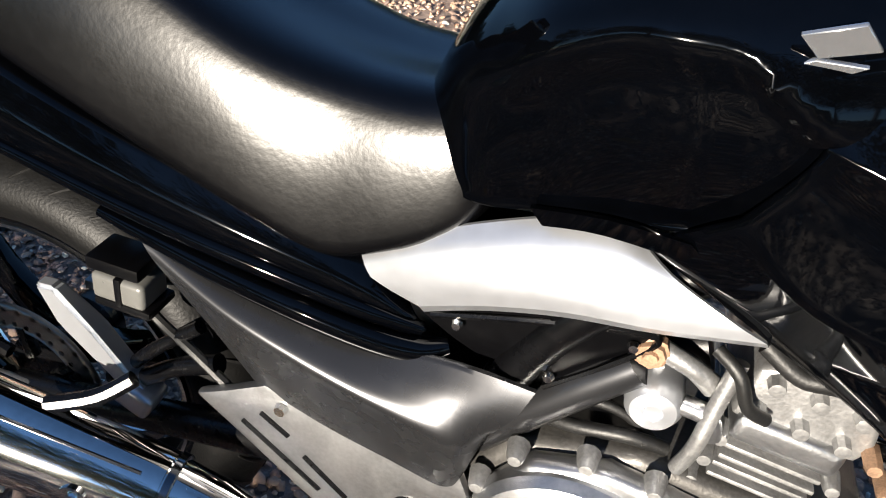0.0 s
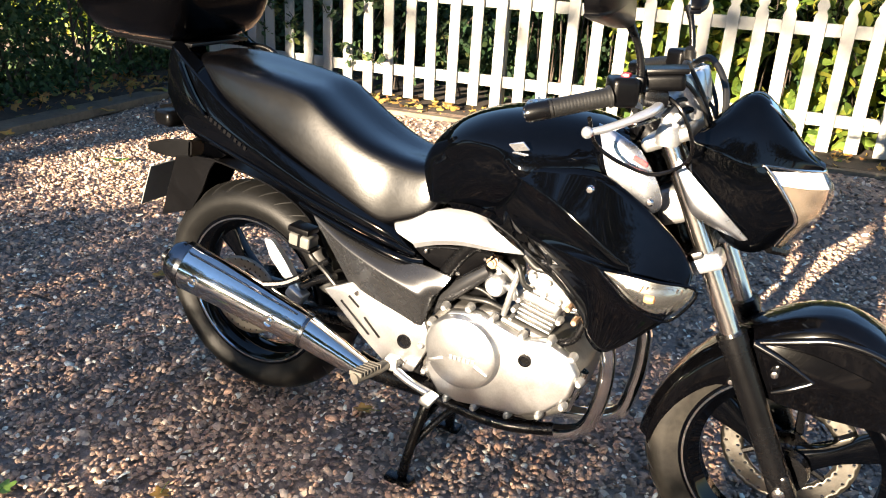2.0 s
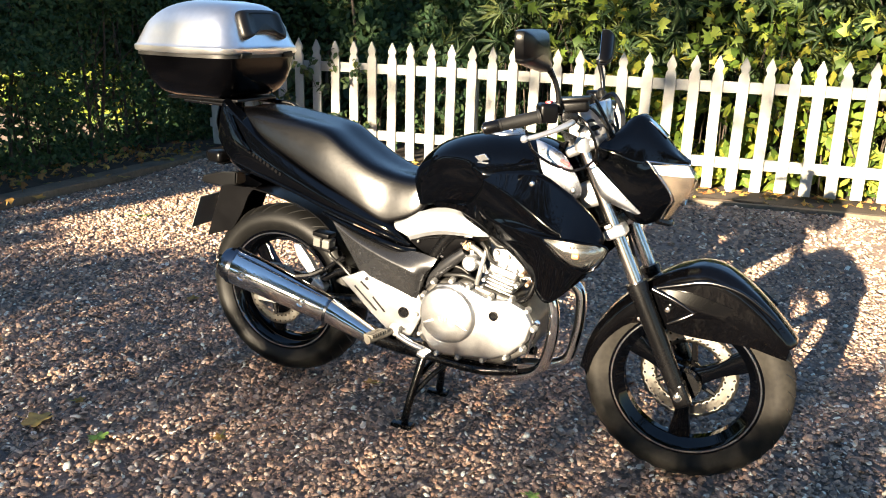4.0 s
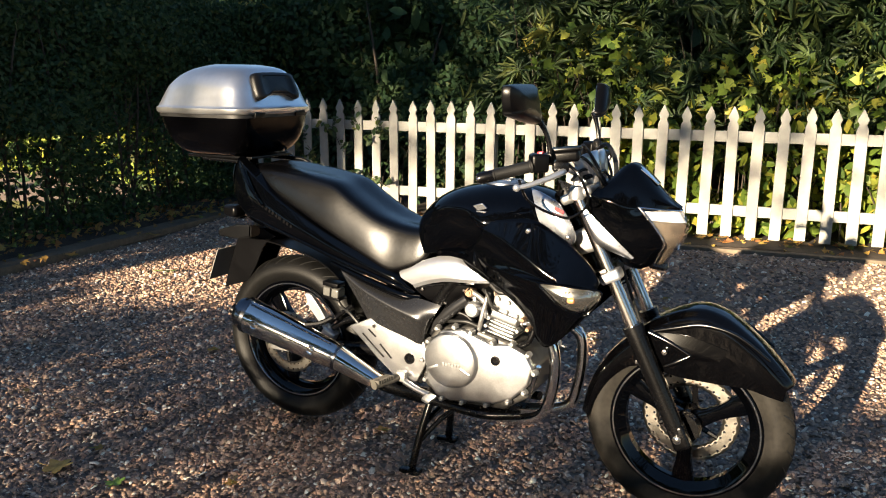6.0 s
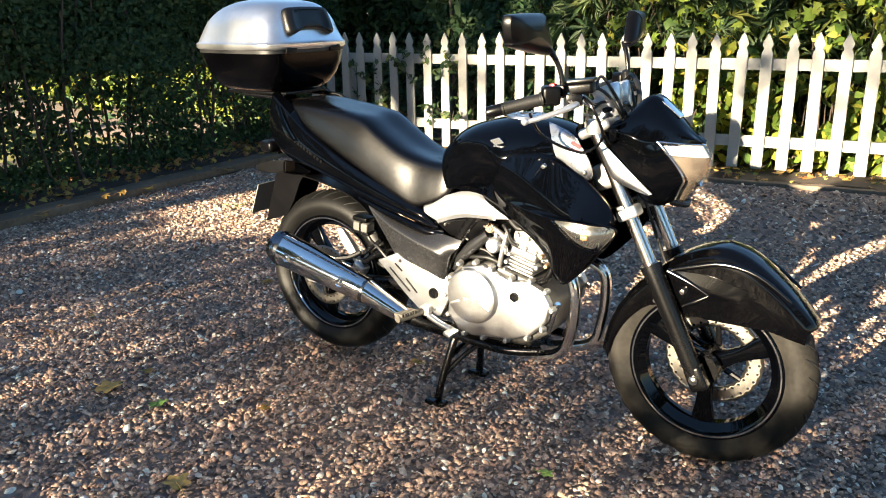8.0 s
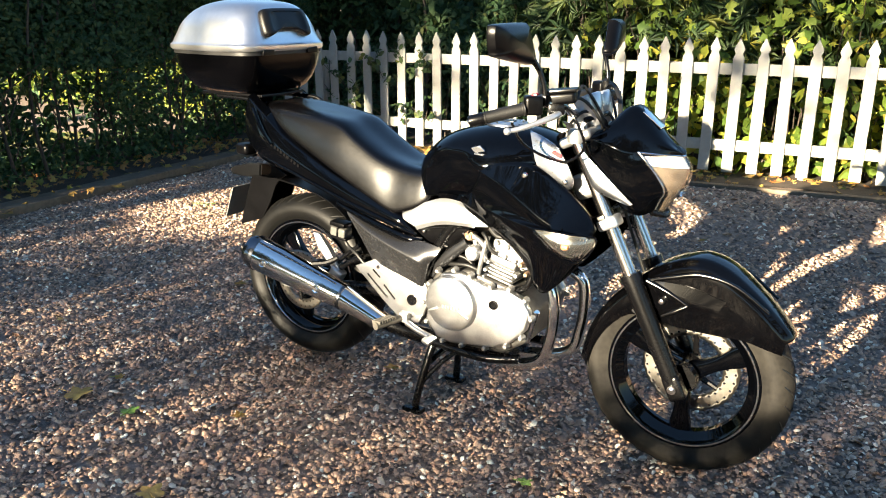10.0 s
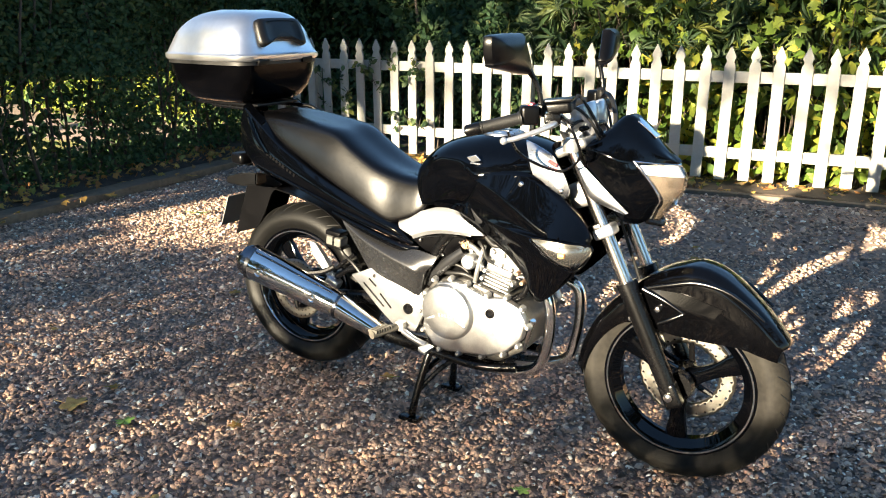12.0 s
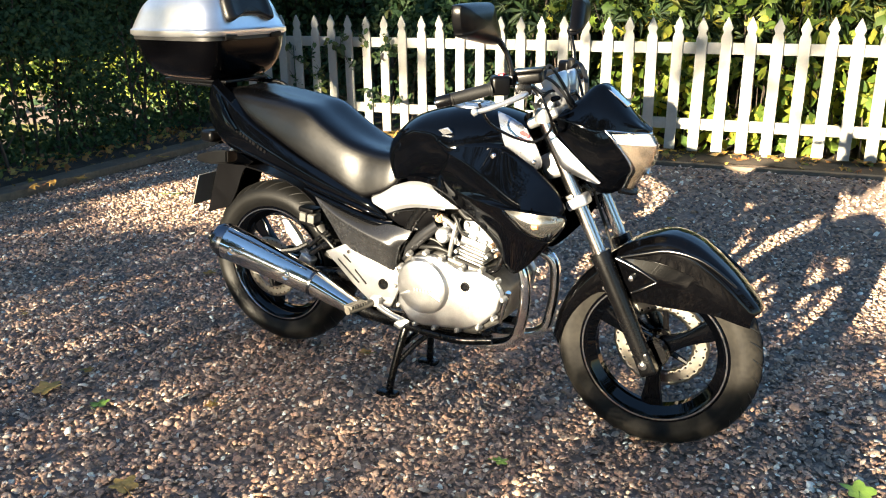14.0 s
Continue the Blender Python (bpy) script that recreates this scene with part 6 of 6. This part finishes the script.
def make_shrub(x0, x1, z0, z1, dy, n, size, shape, mat, seed, label, name="shrub"):
    rng = np.random.default_rng(seed)
    cx = (x0 + x1) / 2
    sh = thing(name, label, "shrub", (cx, fence_y(cx) + dy, 0))
    u, w = rng.uniform(-1, 1, n), rng.random(n)
    edge = 1 - 0.35 * np.abs(u) ** 2
    z = z0 + (z1 - z0) * w * edge
    x = cx + (x1 - x0) / 2 * u * (0.8 + 0.2 * np.sin(7 * w))
    y = fence_y(x) + dy + 0.20 * rng.standard_normal(n) + 0.10 * np.sin(4 * x + 3 * z)
    y = np.maximum(y, fence_y(x) + 0.12 + np.where(z > 1.2, -0.1, 0.0))
    v, f = leaf_cloud(np.stack([x, y, z], 1), np.array([[0.0, -0.8, 0.55]]), rng.uniform(size * 0.7, size * 1.35, n), rng, shape, 0.4)
    ob = raw("foliage", v, f, mat, sh, "")
    tagged(ob, kind="stuff")
    ob.matrix_parent_inverse = sh.matrix_world.inverted()
    r2 = random.Random(seed)
    stems = []
    for k in range(max(6, n // 60)):
        xs, ys = cx + (x1 - x0) * 0.4 * r2.uniform(-1, 1), fence_y(cx) + dy + r2.uniform(-0.1, 0.15)
        zt = z0 + (z1 - z0) * r2.uniform(0.5, 0.95)
        stems.append(([(xs, ys, 0.0), (xs + r2.uniform(-0.1, 0.1), ys, zt * 0.5), (xs + r2.uniform(-0.25, 0.25), ys - r2.uniform(0, 0.15), zt)], [0.008, 0.006, 0.003]))
    branch_mesh("undergrowth", sh, stems, BARK)


LIME = island_material("lime_leaves", [(0.0, (0.06, 0.12, 0.025)), (0.45, (0.16, 0.24, 0.04)), (0.8, (0.32, 0.36, 0.06)), (1.0, (0.55, 0.46, 0.08))], 0.5, 0.4, 0.4, bump_scale=25)


def make_far_bush(x, y, seed):
    """Yellow growth added on the lawn beyond the hedge, to catch sun as bright specks."""
    rng = np.random.default_rng(seed)
    bush = thing("bush", "yellow-leaved bush added beyond the hedge for sunlit specks in its gaps", "bush", (x, y, 0), "bushes beyond the hedge")
    n = 1400
    a, w = rng.uniform(0, 2 * math.pi, n), rng.random(n)
    r = (0.6 + 0.5 * np.sin(math.pi * w)) * np.sqrt(rng.random(n))
    p = np.stack([x + r * np.cos(a), y + r * np.sin(a), 0.04 + 1.15 * w], 1)
    v, f = leaf_cloud(p, np.array([[0.3, -0.8, 0.4]]), rng.uniform(0.07, 0.12, n), rng)
    ob = raw("foliage", v, f, LIME, bush)
    tagged(ob, kind="stuff")
    ob.matrix_parent_inverse = bush.matrix_world.inverted()
    stems = [([(x, y, 0), (x + 0.3 * math.cos(q), y + 0.3 * math.sin(q), 0.9)], [0.012, 0.004]) for q in range(6)]
    branch_mesh("undergrowth", bush, stems, BARK)


for k in range(7):
    make_far_bush(-5.5 - 0.85 * k, 4.9 + 0.25 * (k % 3), 140 + k)
make_shrub(-1.3, 0.7, 1.0, 2.35, 0.62, 900, 0.19, "fan", FERNY_LEAF, 21, "shrub with long cut green leaves above the fence")
make_shrub(0.3, 2.4, 0.9, 2.4, 0.66, 1050, 0.20, "fan", FERNY_LEAF, 22, "shrub with long cut leaves, muted green, behind the fence")
make_shrub(2.0, 4.2, 0.8, 2.3, 0.66, 950, 0.20, "fan", FERNY_LEAF, 23, "leafy dull green shrub behind the fence")
make_shrub(-0.9, 0.5, 0.95, 1.75, 0.46, 240, 0.11, "lobed", LIME, 28, "broad-leaved stems turning yellow at the top of the fence")
make_shrub(0.4, 2.0, 0.95, 1.55, 0.46, 240, 0.11, "lobed", LIME, 29, "broad-leaved stems turning yellow at the top of the fence")
make_shrub(1.6, 3.2, 0.95, 1.5, 0.46, 160, 0.11, "lobed", LIME, 30, "green and yellow broad-leaved stems at the top of the fence")
make_shrub(-0.4, 1.0, 0.1, 1.0, 0.32, 900, 0.11, "oval", LIME, 24, "low plants with bright yellow-green leaves behind the pickets")
make_shrub(0.8, 2.4, 0.1, 1.0, 0.32, 1100, 0.11, "oval", LIME, 25, "low plants with bright yellow-green leaves behind the pickets")
make_shrub(2.2, 3.8, 0.1, 0.9, 0.40, 420, 0.14, "long", SHRUB_LEAF, 26, "long-leaved perennials behind the pickets")
make_shrub(-2.6, -0.9, 0.1, 1.0, 0.35, 260, 0.07, "oval", HEDGE_LEAF, 27, "dark small-leaved bush growing through the fence")



def make_fence_sprays():
    """Sprigs that push out between the pickets."""
    rng, r2 = np.random.default_rng(45), random.Random(45)
    spray = thing("evergreen_sprig", "dark glossy evergreen sprigs growing out between the pickets", "shrub", (-2.3, fence_y(-2.3), 0))
    pts, stems = [], []
    for k in range(22):
        x0, z0 = -2.95 + 1.05 * r2.random(), r2.uniform(0.25, 0.85)
        end = (x0 + r2.uniform(-0.15, 0.22), fence_y(x0) - r2.uniform(0.03, 0.16), z0 + r2.uniform(0.05, 0.25))
        stems.append(([(x0, fence_y(x0) + 0.25, z0 - 0.1), (x0, fence_y(x0) + 0.03, z0), end], [0.004, 0.003, 0.002]))
        u = rng.random((15, 1))
        pts.append(np.array([[x0, fence_y(x0) + 0.05, z0]]) * (1 - u) + np.array([end]) * u + 0.022 * rng.standard_normal((15, 3)))
    p = np.concatenate(pts)
    v, f = leaf_cloud(p, np.array([[0.0, -0.8, 0.5]]), rng.uniform(0.045, 0.085, len(p)), rng)
    ob = raw("foliage", v, f, FERNY_LEAF, spray)
    tagged(ob, kind="stuff")
    ob.matrix_parent_inverse = spray.matrix_world.inverted()
    branch_mesh("undergrowth", spray, stems, BARK)


make_fence_sprays()


# ---- unseen planting on the sunny side, behind the camera, added to break low sun ----
# stands in for the unseen shader; its gaps set the streaks on the gravel
def make_sun_hedge():
    rng = np.random.default_rng(31)
    r2 = random.Random(31)
    hedge = thing("front_hedge", "unseen loose hedge of upright shoots, added to streak the drive with shade", "hedge", (0, -7.0, 0))
    pts, stems = [], []
    x = -9.0
    while x < 7.0:
        x += r2.uniform(0.045, 0.085)
        top = 1.735 + 0.03 * math.sin(2.7 * x + 1) + r2.uniform(-0.03, 0.02) - (r2.uniform(0.0, 0.04) if x < -1.2 else 0.055 if x > 0.95 else 0.0)
        y = -7.0 + r2.uniform(-0.2, 0.2)
        lean = r2.uniform(-0.07, 0.07)
        stems.append(([(x, y, 0), (x + lean * 0.5, y, top * 0.5), (x + lean, y, top)], [0.012, 0.008, 0.004]))
        n = int(170 * top)
        z = top * np.concatenate([rng.random(n // 3), rng.uniform(0.62, 0.86, n // 4), rng.uniform(0.85, 1.0, 85)])
        n = len(z)
        w = np.where(z < 0.95, 0.13, np.where(z < 1.47, 0.083 if x < -1.3 else 0.067, 0.07))
        pts.append(np.stack([x + lean * z / top + w * rng.standard_normal(n), y + 0.07 * rng.standard_normal(n), z], 1))
    p = np.concatenate(pts)
    v, f = leaf_cloud(p, np.array([[0.0, 0.8, 0.4]]), rng.uniform(0.035, 0.07, len(p)), rng)
    ob = raw("hedge_foliage", v, f, TREE_LEAF, hedge)
    tagged(ob, kind="stuff")
    ob.matrix_parent_inverse = hedge.matrix_world.inverted()
    branch_mesh("undergrowth", hedge, stems, BARK)


make_sun_hedge()


def make_tree(x, y, h, spread, low, seed, n=4600):
    """An unseen broad tree for dapple and dark reflections: tapered trunk, limbs, and a crown of separate leaves with
    gaps.
    """
    rng, r2 = np.random.default_rng(seed), random.Random(seed)
    tree = thing("tree", "unseen tall broad-leaved tree, added for fence dapple and dark reflections", "tree", (x, y, 0), "trees across the drive")
    bm = bmesh.new()
    tube([(x, y, -0.1), (x + r2.uniform(-0.1, 0.1), y, low * 0.6), (x + r2.uniform(-0.2, 0.2), y, low + 1.5), (x, y, h * 0.85)], [0.22, 0.17, 0.13, 0.04], 12, 5, bm)
    part("trunk", bm, BARK, tree, smooth=80)
    clumps, limbs = [], []
    for k in range(26):
        a, z = r2.uniform(0, 2 * math.pi), r2.uniform(low + 0.3, h)
        rr = spread * math.sin(math.pi * min(1, max(0.12, (h + 0.8 - z) / (h + 0.8 - low)))) ** 0.6 * r2.uniform(0.35, 1)
        c = (x + rr * math.cos(a), y + rr * math.sin(a), z)
        clumps.append(c)
        limbs.append(([(x, y, max(low * 0.7, z - rr * 0.7)), ((x + c[0]) / 2, (y + c[1]) / 2, z - rr * 0.2), c], [0.06, 0.035, 0.012]))
    branch_mesh("branching", tree, limbs, BARK)
    pts = np.concatenate([np.array(c) + rng.standard_normal((n // 26, 3)) * np.array([0.8, 0.8, 0.5]) for c in clumps])
    pts = pts[pts[:, 2] > low - 0.25]
    # extra leaves set in the sun's path to dapple the fence
    if -15 < y < -13.5:
        m = 4500
        q, w = rng.uniform(0, 2 * math.pi, m), spread * 1.1 * np.sqrt(rng.random(m))
        pts = np.concatenate([pts, np.stack([x + w * np.cos(q), y + w * np.sin(q), low + 1.7 * rng.random(m) ** 0.8], 1)])
    v, f = leaf_cloud(pts, np.array([[0.0, 0.0, 0.6]]), np.where(pts[:, 2] < low + 1.7, 0.5, 1.0) * rng.uniform(0.20, 0.40, len(pts)), rng)
    ob = raw("crown", v, f, TREE_LEAF, tree)
    tagged(ob, kind="stuff")
    ob.matrix_parent_inverse = tree.matrix_world.inverted()


for k, (x, y, h, sp, low) in enumerate(((-9.5, -14.5, 11, 3.4, 4.8), (-5.2, -14.5, 11, 3.6, 4.45), (1.5, -14.5, 11, 3.8, 4.46), (7.2, -14.0, 11, 3.6, 4.5), (11, -13, 10, 3.4, 4.6), (-13, -7, 9, 3.4, 2.0), (13, -4, 9, 3.4, 2.0), (-8, -22, 15, 4.2, 7.4), (0.8, -23, 16, 4.4, 7.7), (6, -22, 15, 4.2, 7.4), (13, -20, 14, 4.2, 6.8), (-15, -18, 13, 4.0, 5.8))):
    make_tree(x, y, h, sp, low, 60 + k)


def make_backdrop_hedge():
    """Unseen tall hedge beyond the drive, added to keep reflections in the paint dark."""
    rng = np.random.default_rng(90)
    hedge = thing("boundary_hedge", "unseen tall dark hedge added across the drive to darken reflections", "hedge", (0, -23, 0))
    n = 15000
    x, z = rng.uniform(-22, 20, n), 4.1 * rng.random(n)
    y = -23 + 0.35 * rng.standard_normal(n)
    v, f = leaf_cloud(np.stack([x, y, z], 1), np.array([[0.0, 0.9, 0.4]]), rng.uniform(0.25, 0.45, n), rng)
    ob = raw("hedge_foliage", v, f, TREE_LEAF, hedge)
    tagged(ob, kind="stuff")
    ob.matrix_parent_inverse = hedge.matrix_world.inverted()


make_backdrop_hedge()


# ---- gravel, last ----
def make_gravel():
    rng = np.random.default_rng(41)
    phi = (1 + 5 ** 0.5) / 2
    ico = np.array([(-1, phi, 0), (1, phi, 0), (-1, -phi, 0), (1, -phi, 0), (0, -1, phi), (0, 1, phi), (0, -1, -phi), (0, 1, -phi), (phi, 0, -1), (phi, 0, 1), (-phi, 0, -1), (-phi, 0, 1)])
    ico /= np.linalg.norm(ico[0])
    fac = np.array([(0, 11, 5), (0, 5, 1), (0, 1, 7), (0, 7, 10), (0, 10, 11), (1, 5, 9), (5, 11, 4), (11, 10, 2), (10, 7, 6), (7, 1, 8), (3, 9, 4), (3, 4, 2), (3, 2, 6), (3, 6, 8), (3, 8, 9), (4, 9, 5), (2, 4, 11), (6, 2, 10), (8, 6, 7), (9, 8, 1)])
    fac = fac[ico[fac].mean(1)[:, 2] > -0.2]   # the buried undersides stay open
    pts, sizes = [], []
    for (x0, x1, y0, y1, count, s) in ((-1.3, 2.2, -1.2, 0.9, 44000, 0.0076), (-3.3, 2.2, 0.9, 2.6, 32000, 0.0083), (-3.3, -1.3, -0.6, 0.9, 13000, 0.0084), (-3.6, 3.2, 2.6, 4.4, 12500, 0.0120), (2.2, 3.4, -0.6, 2.6, 12000, 0.0088), (-3.2, 4.6, -3.6, -1.2, 6000, 0.014), (3.0, 4.6, -1.2, 4.2, 4000, 0.014)):
        q = np.stack([rng.uniform(x0, x1, count), rng.uniform(y0, y1, count)], 1)
        pts.append(q)
        sizes.append(s * np.exp(0.30 * rng.standard_normal(count)))
    p, s = np.concatenate(pts), np.clip(np.concatenate(sizes), 0.0035, 0.018)
    ok = (p[:, 1] < fence_y(p[:, 0]) - 0.38) & (p[:, 0] > hedge_x(p[:, 1]) + 0.14)
    p, s = p[ok], s[ok]
    n = len(p)
    sc = s[:, None] * rng.uniform(0.65, 1.25, (n, 3)) * np.array([1, 1, 0.52])
    a = rng.uniform(0, 2 * np.pi, n)
    tilt = rng.normal(0, 0.35, (n, 2))
    V = ico[None] * (1 + 0.11 * rng.standard_normal((n, 12, 1))) * sc[:, None]
    c, d = np.cos(a)[:, None], np.sin(a)[:, None]
    X, Y = V[..., 0] * c - V[..., 1] * d, V[..., 0] * d + V[..., 1] * c
    Z = V[..., 2] + tilt[:, :1] * X + tilt[:, 1:] * Y
    z0 = ground_height(p[:, 0], p[:, 1]) - 0.010 + rng.uniform(0.0, 0.010, n)
    V = np.stack([X + p[:, :1], Y + p[:, 1:], Z + z0[:, None]], -1).reshape(-1, 3)
    F = (np.arange(n)[:, None, None] * 12 + fac[None]).reshape(-1, 3)
    ob = raw("gravel", V, F, STONE, None, "loose mixed grey, brown and pinkish gravel stones", smooth=True)
    tagged(ob, category="gravel", kind="stuff")


make_gravel()


# ---- fallen leaves ----
def fallen_leaf(x, y, size, turn, seed, label, lift=0.006, mat=None):
    rng = np.random.default_rng(seed)
    bm = bmesh.new()
    rim = []
    for k in range(20):
        a = 2 * math.pi * k / 20
        r = size * (0.55 + 0.45 * abs(math.cos(2.5 * a)) ** 1.5) * rng.uniform(0.9, 1.1)
        rim.append(bm.verts.new((r * math.cos(a), r * math.sin(a), 0.25 * size * (math.cos(2 * a + turn) * 0.5 + 0.5) * r / size + 0.002)))
    c = bm.verts.new((0, 0, 0.004))
    for k in range(20):
        bm.faces.new((c, rim[k], rim[(k + 1) % 20]))
    tube([(0, 0, 0.004), (-size * 0.8, 0.1 * size, 0.006), (-size * 1.6, 0.3 * size, 0.012)], [0.002, 0.0012], 5, 3, bm)
    ob = part("fallen_leaf", bm, mat or FALLEN, smooth=180)
    ob.matrix_world = pose(x, y, float(ground_height(x, y)) + lift, rng.uniform(-8, 8), rng.uniform(-8, 8), math.degrees(turn))
    tagged(ob, label, "leaf", "fallen leaves")


fallen_leaf(-0.53, -0.68, 0.055, 0.4, 1, "curled yellow-brown maple leaf on gravel", 0.012, YELLOW_LEAF)
fallen_leaf(-0.27, -0.67, 0.036, 2.2, 9, "small fresh green leaf on gravel", 0.012, GREEN_LEAF)
fallen_leaf(-2.31, 1.59, 0.07, 1.2, 3, "yellow-green leaf on gravel", 0.010, GREEN_LEAF)
fallen_leaf(1.08, -0.34, 0.024, 0.9, 4, "small olive leaf on gravel", 0.012, GREEN_LEAF)
fallen_leaf(0.19, -0.96, 0.045, 2.9, 5, "brown-yellow leaf on gravel", 0.012, YELLOW_LEAF)
fallen_leaf(2.02, -0.01, 0.050, 1.7, 6, "grey-green leaf on gravel", 0.012, GREEN_LEAF)
fallen_leaf(-1.24, -0.27, 0.024, 0.2, 7, "small dry leaf on gravel", 0.010, YELLOW_LEAF)
fallen_leaf(-0.53, -0.51, 0.022, 1.0, 8, "small dry leaf on gravel", 0.010)
r3 = random.Random(8)
for k in range(60):
    if k < 34:
        x = r3.uniform(-2.8, 3.4)
        fallen_leaf(x, fence_y(x) - r3.uniform(-0.1, 0.24), r3.uniform(0.03, 0.06), r3.uniform(0, 6), 50 + k, "dry yellow-brown leaf fallen below the fence", 0.05)
    elif k < 50:
        y = r3.uniform(0.3, 3.6)
        fallen_leaf(hedge_x(y) + r3.uniform(-0.4, 0.25), y, r3.uniform(0.03, 0.06), r3.uniform(0, 6), 50 + k, "dry yellow leaf fallen beside the hedge", 0.045)
    else:
        fallen_leaf(r3.uniform(-2.4, 1.2), r3.uniform(-0.8, 2.8), r3.uniform(0.02, 0.035), r3.uniform(0, 6), 50 + k, "small dry leaf on gravel")


def make_leaf_litter():
    rng = np.random.default_rng(77)
    litter = thing("leaf_litter", "scattered dry yellow and brown leaves along hedge and fence", "leaves", (-3.3, 2.0, 0.03))
    tagged(litter, kind="stuff")
    y = rng.uniform(-0.5, 3.9, 420)
    a = np.stack([hedge_x(y) - 0.35 + 0.22 * rng.standard_normal(420), y, 0.055 + 0.03 * rng.random(420)], 1)
    x = rng.uniform(-2.9, 3.0, 460)
    b = np.stack([x, fence_y(x) - 0.02 + 0.13 * rng.standard_normal(460), 0.055 + 0.03 * rng.random(460)], 1)
    p = np.concatenate([a, b])
    v, f = leaf_cloud(p, np.array([[0.0, -0.6, 1.6]]), rng.uniform(0.035, 0.085, len(p)), rng, "lobed", 0.6)
    ob = raw("leaf_scatter", v, f, FALLEN, litter)
    tagged(ob, kind="stuff")
    ob.matrix_parent_inverse = litter.matrix_world.inverted()


make_leaf_litter()
